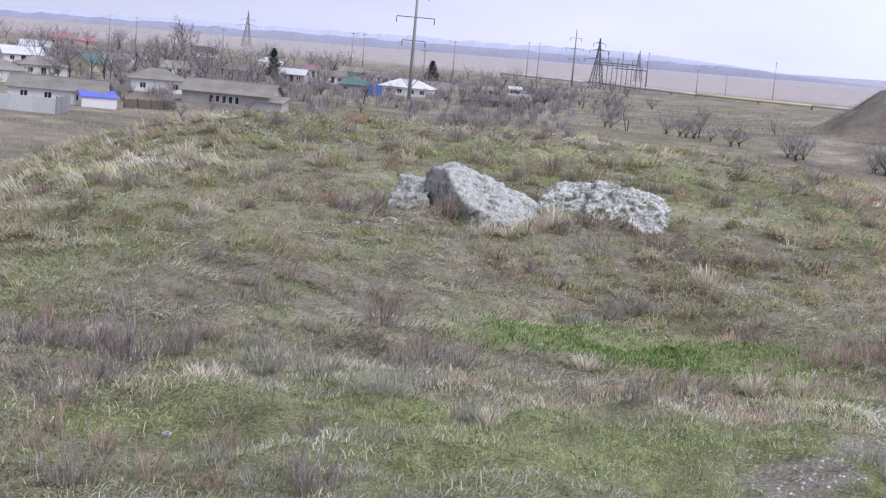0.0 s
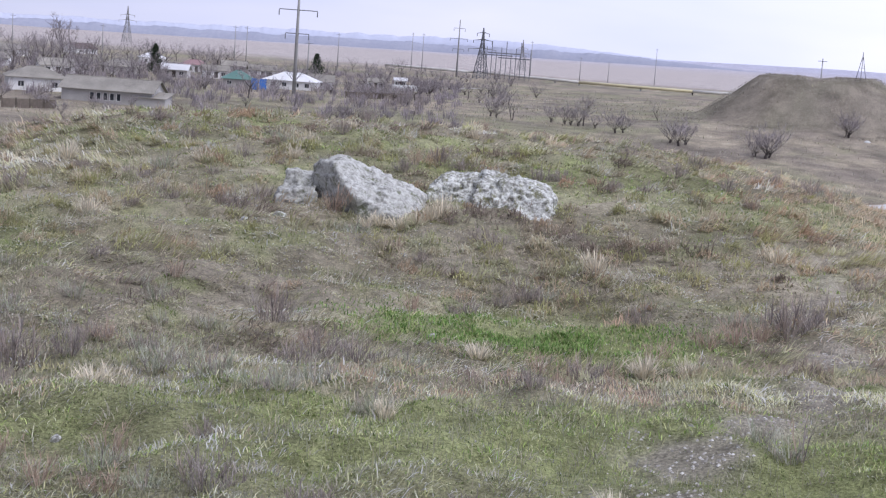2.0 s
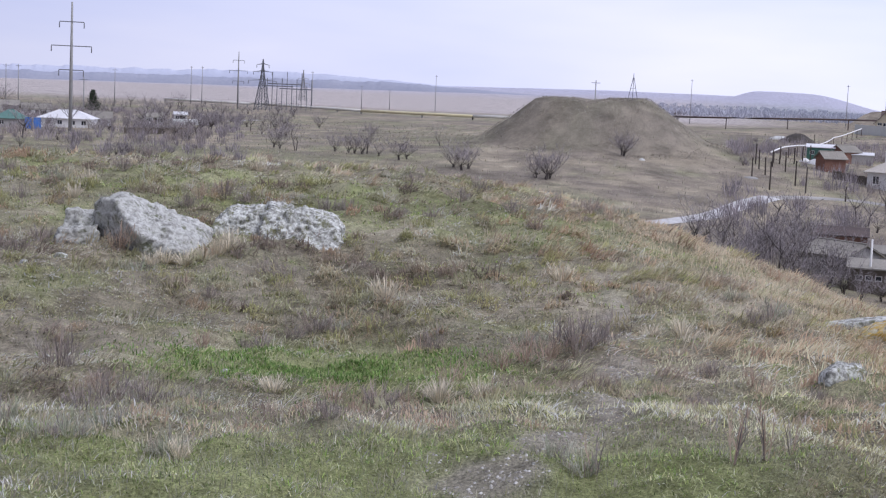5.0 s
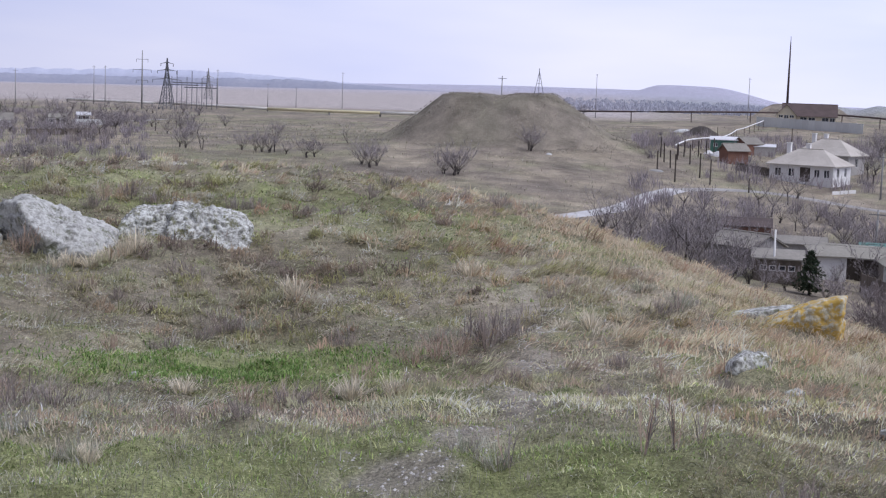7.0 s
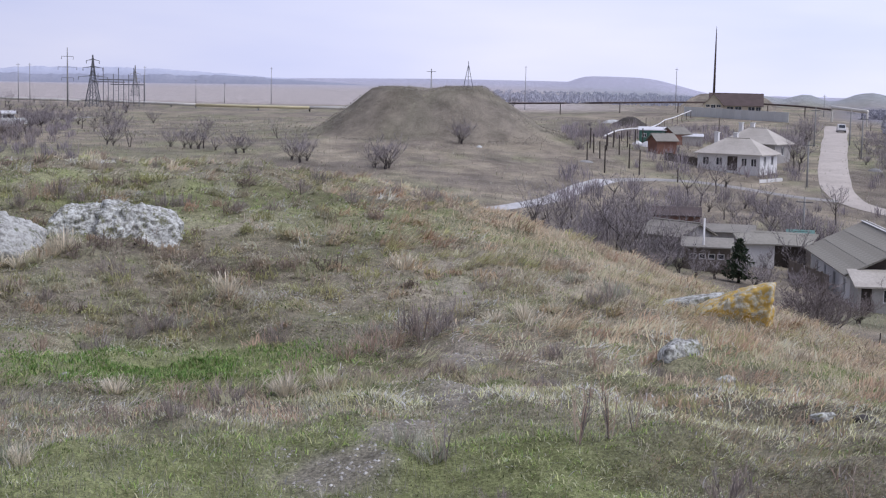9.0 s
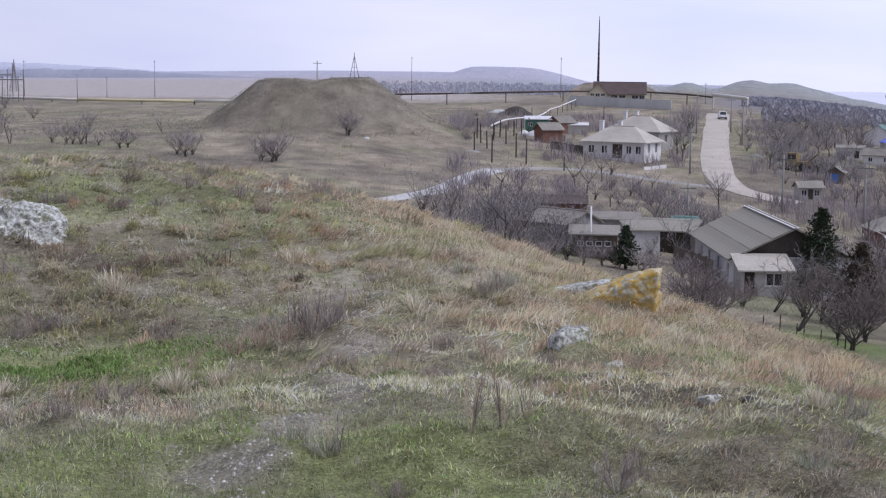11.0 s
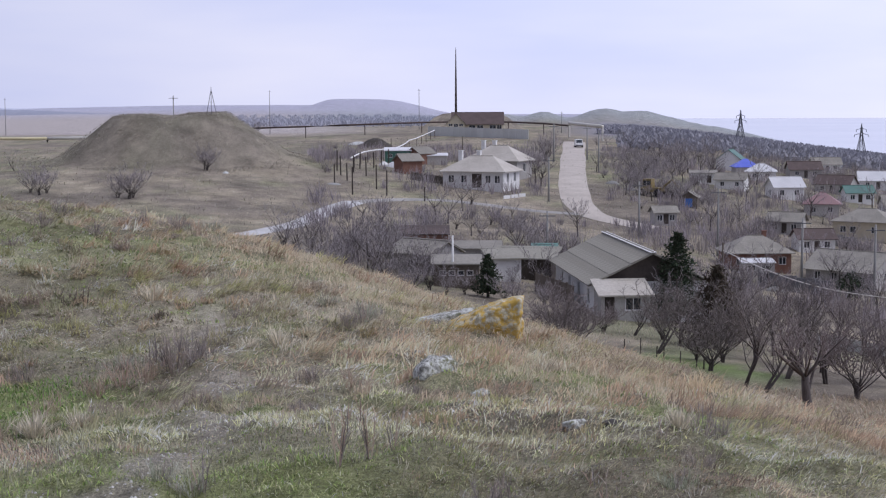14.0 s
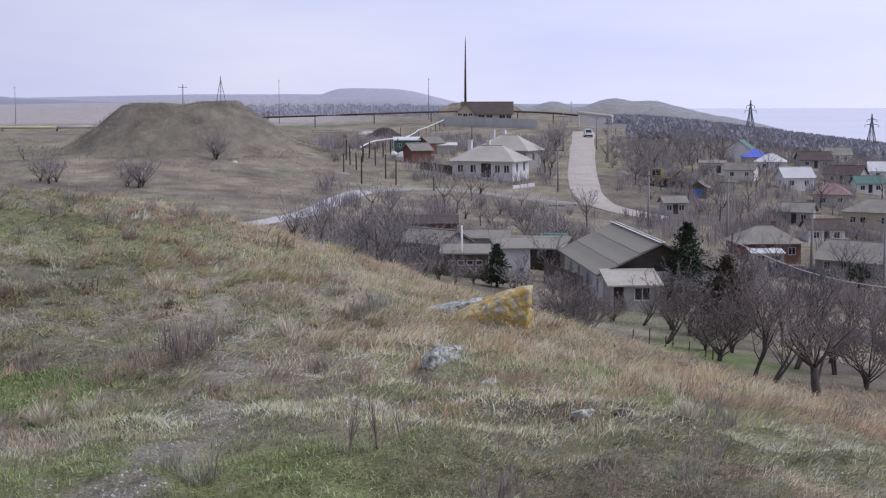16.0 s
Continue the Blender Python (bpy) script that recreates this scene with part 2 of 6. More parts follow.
def bare_cover(x, y):
    """Trodden earth of the footpath."""
    n = fractal(x, y, 0.7, 61, 3)
    px = 2.25 + 0.72 * (y - 6.5) - 0.33 * soft_ramp(y - 8.8, 0.5)
    track = np.exp(-((x - px) / 0.26) ** 2) * smooth(y, 5.5, 7) * (1 - smooth(y, 12.5, 18)) * 1.15
    patch = 1.0 * bump_at(x, y, 1.75, 5.6, 0.42, 0.3) + 0.9 * bump_at(x, y, 2.1, 6.6, 0.4, 0.3)
    return np.clip((track + patch) * smooth(n, 0.42, 0.6) * 1.15, 0, 1)


def land_colour(x, y):
    """Cover of the ground by what grows there: straw, moss, earth, field, wood; far land is paled for haze."""
    r, az = np.hypot(x, y), np.degrees(np.arctan2(x, y))
    def mix(a, b, t):
        return a + (np.asarray(b)[None, :] - a) * np.asarray(t)[:, None]
    n1, n2 = fractal(x, y, 2.5, 71), fractal(x, y, 40, 75)
    col = np.tile([0.25, 0.225, 0.165], (len(x), 1))
    col = mix(col, [0.34, 0.305, 0.235], smooth(n1, 0.4, 0.7))
    col = mix(col, [0.26, 0.3, 0.12], green_cover(x, y) * 0.75)
    col = mix(col, [0.34, 0.31, 0.26], bare_cover(x, y) * 0.85)
    plain = smooth(r, 34, 60)
    pc = mix(np.tile([0.3, 0.262, 0.205], (len(x), 1)), [0.23, 0.225, 0.145], smooth(n2, 0.46, 0.64))
    pc = mix(pc, [0.19, 0.168, 0.14], smooth(fractal(x, y, 14, 79), 0.45, 0.65) * 0.8)
    pc = mix(pc, [0.36, 0.315, 0.235], smooth(fractal(x, y, 6, 83, 3), 0.5, 0.68) * 0.7)
    pc = mix(pc, [0.22, 0.23, 0.135], smooth(fractal(x, y, 9, 89, 3), 0.57, 0.72) * 0.6)
    pc = mix(pc, [0.2, 0.172, 0.145], smooth(fractal(x, y, 4, 93, 3), 0.52, 0.66) * 0.6)
    col = col + (pc - col) * plain[:, None]
    col = mix(col, [0.4, 0.3, 0.21], smooth(x - 5.5 - 0.26 * y, 1, 5) * (1 - smooth(r, 62, 84)) * 0.85)
    col = mix(col, [0.17, 0.24, 0.08], 0.85 * np.exp(-((r - 88) / 8.0) ** 2) * smooth(az, 39, 41) * (1 - smooth(az, 45, 47)) * smooth(fractal(x, y, 8, 77), 0.3, 0.55))
    k = np.hypot(x - KURGAN[0], y - KURGAN[1])
    col = mix(col, [0.2, 0.18, 0.15], (1 - smooth(k, 16, 24)) * 0.7)
    # with distance, haze is painted in: paler fields, greyer wood, bluer hills
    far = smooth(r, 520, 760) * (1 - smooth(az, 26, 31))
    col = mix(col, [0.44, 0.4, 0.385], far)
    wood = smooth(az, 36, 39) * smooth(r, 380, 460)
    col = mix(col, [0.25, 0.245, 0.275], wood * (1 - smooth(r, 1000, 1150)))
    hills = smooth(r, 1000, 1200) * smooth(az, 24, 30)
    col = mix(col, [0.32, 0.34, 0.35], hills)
    far_haze = smooth(r, 1700, 2500)
    return mix(col, [0.44, 0.44, 0.53], far_haze)


def build_ground():
    az = np.concatenate([np.arange(-26, 60, 0.32), np.arange(60, 334, 3.0)])
    radii = [1.0]
    while radii[-1] < 4600:
        radii.append(radii[-1] * (1.013 if radii[-1] < 14 else 1.02 if radii[-1] < 45 else 1.022 if radii[-1] < 420 else 1.06))
    radii = np.array(radii)
    A, R = np.meshgrid(np.radians(az), radii)
    X, Y = (R * np.sin(A)).ravel(), (R * np.cos(A)).ravel()
    Z = ground(X, Y)
    na, nr = len(az), len(radii)
    verts = np.column_stack([X, Y, Z])
    verts = np.vstack([verts, [[0, 0, float(ground(0, 0))]]])
    i, j = np.meshgrid(np.arange(nr - 1), np.arange(na), indexing="ij")
    a, b = i * na + j, i * na + (j + 1) % na
    quads = np.stack([a, b, b + na, a + na], -1).reshape(-1, 4)
    caps = [(k, nr * na, (k + 1) % na) for k in range(na)]
    me = mesh_from("ground", verts, quads.tolist() + caps, shade=True)
    tint = me.color_attributes.new("cover_haze", "FLOAT_COLOR", "POINT")
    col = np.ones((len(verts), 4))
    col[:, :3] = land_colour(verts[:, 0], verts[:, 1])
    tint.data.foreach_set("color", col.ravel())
    m = bpy.data.materials.new("hill_soil_and_turf")
    m.use_nodes = True
    n, l = m.node_tree.nodes, m.node_tree.links
    p = n["Principled BSDF"]
    p.inputs["Roughness"].default_value, p.inputs["Specular IOR Level"].default_value = 0.95, 0.1
    at, geo = n.new("ShaderNodeVertexColor"), n.new("ShaderNodeTexCoord")
    at.layer_name = "cover_haze"
    fine, coarse = n.new("ShaderNodeTexNoise"), n.new("ShaderNodeTexNoise")
    fine.inputs["Scale"].default_value, fine.inputs["Detail"].default_value, fine.inputs["Roughness"].default_value = 7.0, 9.0, 0.72
    coarse.inputs["Scale"].default_value, coarse.inputs["Detail"].default_value = 0.22, 8.0
    coarse.inputs["Roughness"].default_value = 0.7
    mul = n.new("ShaderNodeMath")
    mul.operation = "MULTIPLY"
    rng = n.new("ShaderNodeMapRange")
    rng.inputs["From Min"].default_value, rng.inputs["From Max"].default_value = 0.14, 0.38
    rng.inputs["To Min"].default_value, rng.inputs["To Max"].default_value = 0.5, 1.5
    litter, straws = n.new("ShaderNodeTexNoise"), n.new("ShaderNodeMapRange")
    litter.inputs["Scale"].default_value, litter.inputs["Detail"].default_value, litter.inputs["Roughness"].default_value = 55.0, 4.0, 0.7
    straws.inputs["From Min"].default_value, straws.inputs["From Max"].default_value = 0.36, 0.66
    straws.inputs["To Min"].default_value, straws.inputs["To Max"].default_value = 0.6, 1.45
    both = n.new("ShaderNodeMath")
    both.operation = "MULTIPLY"
    l.new(geo.outputs["Object"], litter.inputs["Vector"])
    l.new(litter.outputs["Fac"], straws.inputs["Value"])
    hsv, bn = n.new("ShaderNodeHueSaturation"), n.new("ShaderNodeBump")
    bn.inputs["Strength"].default_value, bn.inputs["Distance"].default_value = 0.9, 0.08
    for node in (fine, coarse):
        l.new(geo.outputs["Object"], node.inputs["Vector"])
    l.new(fine.outputs["Fac"], mul.inputs[0])
    l.new(coarse.outputs["Fac"], mul.inputs[1])
    l.new(mul.outputs[0], rng.inputs["Value"])
    l.new(rng.outputs["Result"], both.inputs[0])
    l.new(straws.outputs["Result"], both.inputs[1])
    l.new(both.outputs[0], hsv.inputs["Value"])
    l.new(at.outputs["Color"], hsv.inputs["Color"])
    l.new(hsv.outputs["Color"], p.inputs["Base Color"])
    l.new(fine.outputs["Fac"], bn.inputs["Height"])
    l.new(bn.outputs["Normal"], p.inputs["Normal"])
    me.materials.append(m)
    return tagged(new("ground", me), "grassy winter hill falling to a wide plain", "ground", kind="structure")


build_ground()


# ---- building blocks ----
class Shape:
    """Collects the faces of one part."""

    def __init__(self):
        self.v, self.f = [], []

    def add(self, verts, faces):
        n = len(self.v)
        self.v += [tuple(p) for p in verts]
        self.f += [tuple(n + i for i in face) for face in faces]
        return self

    def box(self, x, y, z, sx, sy, sz, turn=0.0):
        """A box whose base centre is x, y, z."""
        c, s = math.cos(turn), math.sin(turn)
        pts = []
        for dz in (0, sz):
            for dx, dy in ((-sx / 2, -sy / 2), (sx / 2, -sy / 2), (sx / 2, sy / 2), (-sx / 2, sy / 2)):
                pts.append((x + dx * c - dy * s, y + dx * s + dy * c, z + dz))
        return self.add(pts, [(3, 2, 1, 0), (4, 5, 6, 7), (0, 1, 5, 4), (1, 2, 6, 5), (2, 3, 7, 6), (3, 0, 4, 7)])

    def prism(self, base, top):
        """Two rings of equally many points, joined and closed."""
        n = len(base)
        return self.add(list(base) + list(top), [tuple(range(n))[::-1], tuple(range(n, 2 * n))] + [(i, (i + 1) % n, n + (i + 1) % n, n + i) for i in range(n)])

    def slab(self, corners, thick):
        """A sheet through the corners, thick downwards."""
        low = [(p[0], p[1], p[2] - thick) for p in corners]
        return self.prism(low, corners)

    def tube(self, points, radii, sides=6):
        points = [Vector(p) for p in points]
        rings = []
        for i, p in enumerate(points):
            d = (points[min(i + 1, len(points) - 1)] - points[max(i - 1, 0)]).normalized()
            a = d.orthogonal().normalized() if abs(d.z) < 0.95 else Vector((1, 0, 0))
            a = (a - d * a.dot(d)).normalized()
            b = d.cross(a)
            r = radii[i] if isinstance(radii, (list, tuple)) else radii
            rings.append([p + (a * math.cos(2 * math.pi * k / sides) + b * math.sin(2 * math.pi * k / sides)) * r for k in range(sides)])
        n = sides
        verts = [q for ring in rings for q in ring]
        faces = [(i * n + k, i * n + (k + 1) % n, (i + 1) * n + (k + 1) % n, (i + 1) * n + k) for i in range(len(rings) - 1) for k in range(n)]
        faces += [tuple(range(n))[::-1], tuple(range(len(verts) - n, len(verts)))]
        return self.add(verts, faces)

    def twig(self, points, r, rng):
        """A thin flat sliver tapering to its end, for the finest twigs."""
        s = Vector((rng.uniform(-1, 1), rng.uniform(-1, 1), rng.uniform(-0.3, 0.3))).normalized() * r
        if len(points) == 2:
            return self.add([points[0] - s, points[0] + s, points[1]], [(0, 1, 2)])
        return self.add([points[0] - s, points[0] + s, points[1] + s * 0.8, points[1] - s * 0.8, points[2]], [(0, 1, 2, 3), (3, 2, 4)])

    def mesh(self, name, mat, shade=False):
        return mesh_from(name, self.v, self.f, (mat,), shade)


def part(name, shape, mat, parent, label="", at=None, shade=False):
    me = shape.mesh(name, mat, shade) if isinstance(shape, Shape) else shape
    ob = new(name, me)
    ob.parent = parent
    if at is not None:
        ob.matrix_local = at
    if label:
        ob["label"] = label
    return ob


def thing(name, place, turn, label, category, group="", scale=1.0):
    ob = new(name)
    ob.empty_display_size = 0.2
    ob.matrix_world = Matrix.Translation(place) @ Matrix.Rotation(turn, 4, "Z") @ Matrix.Diagonal((scale, scale, scale, 1))
    return tagged(ob, label, category, group)


def lone(name, shape, mat, place, turn, label, category, group="", shade=False):
    ob = new(name, shape.mesh(name, mat, shade))
    ob.matrix_world = Matrix.Translation(place) @ Matrix.Rotation(turn, 4, "Z")
    return tagged(ob, label, category, group)


def ribbon(name, points, width, mat, label, lift=0.16, step=2.0):
    """A track draped over the land along points of (azimuth, distance)."""
    pts = [Vector((*polar(*p), 0)) for p in points]
    line = []
    for a, b in zip(pts, pts[1:]):
        n = max(1, int((b - a).length / step))
        line += [a.lerp(b, k / n) for k in range(n)]
    line.append(pts[-1])
    for _ in range(6):
        line = [line[0]] + [(line[i - 1] + line[i] * 2 + line[i + 1]) / 4 for i in range(1, len(line) - 1)] + [line[-1]]
    verts, across = [], 5
    for i, p in enumerate(line):
        d = (line[min(i + 1, len(line) - 1)] - line[max(i - 1, 0)]).normalized()
        side = Vector((d.y, -d.x, 0))
        w = (width[0] + (width[1] - width[0]) * i / (len(line) - 1)) * (0.9 + 0.2 * float(fractal(p.x, p.y, 22, 91, 2)))
        for k in range(across):
            q = p + side * w * (k / (across - 1) - 0.5)
            edge = -0.1 if k in (0, across - 1) else 0
            verts.append((q.x, q.y, float(ground(q.x, q.y)) + lift + edge))
    faces = [(i * across + k, i * across + k + 1, (i + 1) * across + k + 1, (i + 1) * across + k) for i in range(len(line) - 1) for k in range(across - 1)]
    ob = new(name, mesh_from(name, verts, faces, (mat,), True))
    return tagged(ob, label, "road", kind="structure")


def toward(az):
    """The turn of a thing whose front (-y) faces the knoll."""
    return -radians(az)


# ---- bare winter trees and bushes ----
def limb(shape, rng, start, way, length, r0, r1, bends=3, wild=0.25, sides=5):
    pts, p, d = [Vector(start)], Vector(start), Vector(way).normalized()
    for _ in range(bends):
        d = (d + Vector((rng.uniform(-1, 1), rng.uniform(-1, 1), rng.uniform(-0.5, 0.9))) * wild).normalized()
        p = p + d * length / bends
        pts.append(p)
    shape.tube(pts, [r0 + (r1 - r0) * k / bends for k in range(bends + 1)], sides)
    return pts, d


def build_tree(seed, height, trunk_h, trunk_r, limbs, spread, twigs, rise=0.55, droop=0.0, stems=1, twig_r=0.012, lean_sides=4):
    rng = random.Random(seed)
    trunk, crown = Shape(), Shape()
    for s in range(stems):
        off = Vector((rng.uniform(-1, 1), rng.uniform(-1, 1), 0)) * (0.25 * height * 0.12 * (stems > 1))
        lean = Vector((rng.uniform(-0.12, 0.12), rng.uniform(-0.12, 0.12), 1)) if stems == 1 else Vector((off.x * 2.2, off.y * 2.2, 1))
        pts, d = limb(trunk, rng, off - Vector((0, 0, 0.25)), lean, trunk_h + 0.25, trunk_r * 1.25, trunk_r * 0.8, 4, 0.12, lean_sides + 2)
        for k in range(limbs):
            a = 2 * math.pi * (k + rng.random() * 0.7) / limbs
            up = rise + rng.uniform(-0.25, 0.45)
            way = Vector((math.cos(a), math.sin(a), up))
            at = pts[-1] if k < max(2, limbs * 0.35) else pts[-3].lerp(pts[-1], rng.random())
            reach = (height - trunk_h) * rng.uniform(0.55, 0.85) * (spread if up < rise + 0.15 else 1.0)
            lp, ld = limb(trunk, rng, at, way, reach, trunk_r * 0.42, trunk_r * 0.11, 4, 0.28, max(3, lean_sides))
            for j in range(lean_sides + 1):
                t = 0.25 + 0.75 * (j + rng.random()) / (lean_sides + 1)
                i = min(int(t * 4), 3)
                q = lp[i].lerp(lp[i + 1], t * 4 - i)
                w = (ld * 0.6 + Vector((rng.uniform(-1, 1), rng.uniform(-1, 1), rng.uniform(-0.25, 1.0) - droop))).normalized()
                bl = reach * rng.uniform(0.3, 0.55) * (1.15 - 0.4 * t)
                bp, bd = limb(crown, rng, q, w, bl, trunk_r * 0.16, trunk_r * 0.06 + 0.004, 3 if lean_sides > 3 else 2, 0.3, lean_sides)
                for m in range(twigs):
                    u = 0.15 + 0.85 * (m + rng.random()) / twigs
                    nb = len(bp) - 1
                    ii = min(int(u * nb), nb - 1)
                    q2 = bp[ii].lerp(bp[ii + 1], u * nb - ii)
                    w2 = (bd * 0.7 + Vector((rng.uniform(-1, 1), rng.uniform(-1, 1), rng.uniform(-0.4, 0.9) - droop))).normalized()
                    tl = bl * rng.uniform(0.25, 0.55)
                    mid = q2 + w2 * tl * 0.5 + Vector((rng.uniform(-1, 1), rng.uniform(-1, 1), rng.uniform(-1, 1))) * tl * 0.08
                    end = mid + (w2 + Vector((rng.uniform(-1, 1), rng.uniform(-1, 1), rng.uniform(-0.6, 1))) * 0.4).normalized() * tl * 0.5
                    if lean_sides > 3:
                        crown.tube([q2, mid, end], [twig_r, twig_r * 0.8, twig_r * 0.35], 3)
                    else:
                        crown.twig([q2, mid, end], twig_r, rng)
                    if rng.random() < 0.8:
                        w3 = (w2 + Vector((rng.uniform(-1, 1), rng.uniform(-1, 1), rng.uniform(-0.5, 1))) * 0.8).normalized()
                        crown.twig([mid, mid + w3 * tl * 0.45], twig_r * 0.8, rng)
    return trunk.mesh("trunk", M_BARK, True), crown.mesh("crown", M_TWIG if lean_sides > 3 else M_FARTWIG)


def build_conifer(seed, height, radius):
    rng = random.Random(seed)
    trunk, crown = Shape(), Shape()
    trunk.tube([(0, 0, -0.2), (0, 0, height * 0.5), (0, 0, height)], [0.14, 0.09, 0.02], 7)
    n = int(height * 150)
    for k in range(n):
        z = height * (0.08 + 0.92 * rng.random() ** 1.2)
        reach = radius * (1.05 - z / height) ** 0.8 * rng.uniform(0.35, 1.15)
        a = rng.uniform(0, 2 * math.pi)
        tip = Vector((math.cos(a) * reach, math.sin(a) * reach, z + reach * rng.uniform(-0.1, 0.5)))
        root = Vector((math.cos(a) * reach * 0.45, math.sin(a) * reach * 0.45, z))
        for _ in range(4):
            side = Vector((rng.uniform(-1, 1), rng.uniform(-1, 1), rng.uniform(-0.7, 0.9))) * 0.28
            w = Vector((rng.uniform(-1, 1), rng.uniform(-1, 1), rng.uniform(-1, 1))) * 0.1
            mid = root.lerp(tip, rng.random())
            crown.add([mid - w, mid + w, mid + side], [(0, 1, 2)])
    return trunk.mesh("trunk", M_BARK, True), crown.mesh("crown", M_NEEDLE)


M_NEEDLE = blade_material("conifer_needles", [(0.025, 0.04, 0.026), (0.04, 0.06, 0.036), (0.055, 0.075, 0.045), (0.05, 0.05, 0.035)], 0.1)
M_CEDAR = blade_material("winter_cedar_needles", [(0.06, 0.05, 0.04), (0.085, 0.066, 0.05), (0.075, 0.072, 0.05)], 0.1)
TREES = {
    "fruit": build_tree(18, 4.1, 1.5, 0.14, 9, 0.95, 8, 0.75, 0.05, twig_r=0.009),
    "garden": build_tree(12, 7.0, 2.4, 0.11, 9, 0.8, 13, 1.3, twig_r=0.012),
    "garden_b": build_tree(13, 6.2, 1.7, 0.1, 10, 0.85, 13, 1.0, twig_r=0.012),
    "slim": build_tree(14, 7.5, 2.2, 0.09, 6, 0.6, 6, 1.4, twig_r=0.016, stems=2),
    "bush": build_tree(15, 3.2, 0.35, 0.06, 5, 1.0, 7, 0.8, stems=4, twig_r=0.016),
    "bush_b": build_tree(16, 4.2, 0.5, 0.07, 5, 0.9, 8, 1.0, stems=3, twig_r=0.018),
    "poplar": build_tree(17, 12.0, 2.0, 0.22, 9, 0.22, 9, 3.2, stems=1, twig_r=0.03),
}
# far copies: coarser build, crowns in the haze-tinted twigs
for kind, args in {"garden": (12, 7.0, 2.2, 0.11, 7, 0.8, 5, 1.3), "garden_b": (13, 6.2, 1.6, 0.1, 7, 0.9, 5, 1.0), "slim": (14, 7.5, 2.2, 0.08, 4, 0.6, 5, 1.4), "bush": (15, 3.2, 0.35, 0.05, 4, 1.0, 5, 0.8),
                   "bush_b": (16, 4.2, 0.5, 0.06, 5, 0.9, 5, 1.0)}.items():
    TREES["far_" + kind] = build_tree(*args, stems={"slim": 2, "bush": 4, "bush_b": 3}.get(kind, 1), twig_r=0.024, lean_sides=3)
FIRST = {}
TREE_TEXT = {
    "fruit": ("bare_fruit_tree", "bare fruit tree with dark spreading limbs on the slope"),
    "garden": ("bare_garden_tree", "tall leafless garden tree with fine grey-brown twigs"),
    "garden_b": ("bare_garden_tree", "broad leafless garden tree with tangled dark twigs"),
    "slim": ("slim_bare_tree", "slim leafless tree with two thin upright stems"),
    "bush": ("bare_bush", "low leafless bush with many thin brown stems"),
    "bush_b": ("bare_bush", "tall leafless thicket bush with upright grey-brown stems"),
    "poplar": ("bare_poplar", "tall narrow leafless poplar among village houses"),
}


def plant(kind, az, d, scale=1.0, group="", seed=0, pale=False):
    build = "far_" + kind if d > 112 and "far_" + kind in TREES else kind
    key = (build, pale)
    place, turn = spot(az, d), random.Random(f"{kind}{az:.2f}{d:.1f}{seed}").uniform(0, 6.28)
    name, label = TREE_TEXT[kind]
    m = Matrix.Translation(place) @ Matrix.Rotation(turn, 4, "Z")
    if key not in FIRST:
        root = thing(name, place, turn, label if not pale else label.replace("leafless", "pale grey leafless"), "tree" if "bush" not in kind else "bush", group or "bare trees and bushes of the valley")
        t, c = TREES[build]
        part("trunk", t, None, root)
        if pale:
            c = c.copy()
            c.materials[0] = M_PALETWIG
        part("crown", c, None, root)
        FIRST[key] = root
    else:
        root = copy_thing(FIRST[key], m)
    root.matrix_world = m @ Matrix.Diagonal((scale, scale, scale, 1))
    return root


def scatter_plants(kinds, az0, az1, d0, d1, n, seed, s0=0.8, s1=1.25, group="", keep=None):
    rng = random.Random(seed)
    for _ in range(n):
        az, d = rng.uniform(az0, az1), rng.uniform(d0, d1)
        if keep and not keep(az, d):
            continue
        plant(rng.choice(kinds), az, d, rng.uniform(s0, s1), group, seed)


# on the brown slope and round the nearest gardens
plant("fruit", 46.6, 44.5, 1.0)
plant("bush_b", 42.75, 84, 1.2)
plant("slim", 44.0, 78, 1.05, pale=True)
plant("slim", 40.6, 92, 0.8, pale=True)
plant("garden_b", 44.5, 94, 1.0)
plant("bush_b", 37.0, 84, 1.15)
plant("bush_b", 36.5, 90, 1.05)
plant("bush_b", 37.5, 88, 1.0)
plant("bush_b", 48.3, 78, 1.35)
plant("garden", 46.3, 92, 1.0)
plant("garden", 43.5, 104, 1.05)
plant("bush_b", 40.9, 102, 0.9)
plant("slim", 39.7, 103, 0.6, pale=True)
plant("bush", 38.6, 104, 0.8)
plant("bush_b", 43.3, 90, 1.15)
plant("slim", 44.7, 76, 0.8)
plant("garden", 45.2, 98, 0.9)
plant("bush_b", 47.0, 90, 1.25)
plant("garden_b", 41.6, 99, 0.9)
plant("bush_b", 49.6, 86, 1.4)
plant("bush_b", 51.2, 80, 1.3)
plant("garden", 47.6, 100, 0.95)
plant("garden_b", 45.5, 108, 0.85)
plant("bush", 42.2, 90, 0.7)
plant("slim", 45.6, 84, 0.9)
plant("slim", 47.2, 84, 0.85, pale=True)
plant("garden", 50.6, 98, 1.0)
plant("garden_b", 42.2, 112, 0.9)
# thicket under the brow, by the track
scatter_plants(["bush_b", "bush", "slim", "bush_b"], 25.5, 32, 122, 155, 46, 3, 0.6, 1.0)
scatter_plants(["bush", "bush_b", "garden_b"], 28.5, 36.5, 134, 190, 60, 4, 0.6, 1.0)
scatter_plants(["bush", "bush_b"], 30.0, 36.5, 118, 132, 16, 5, 0.5, 0.85)
scatter_plants(["garden_b", "bush_b", "bush", "garden"], 35, 38.2, 150, 188, 16, 6, 0.55, 0.9)
plant("garden_b", 33.0, 196, 1.0)
plant("bush_b", 33.3, 203, 1.2)
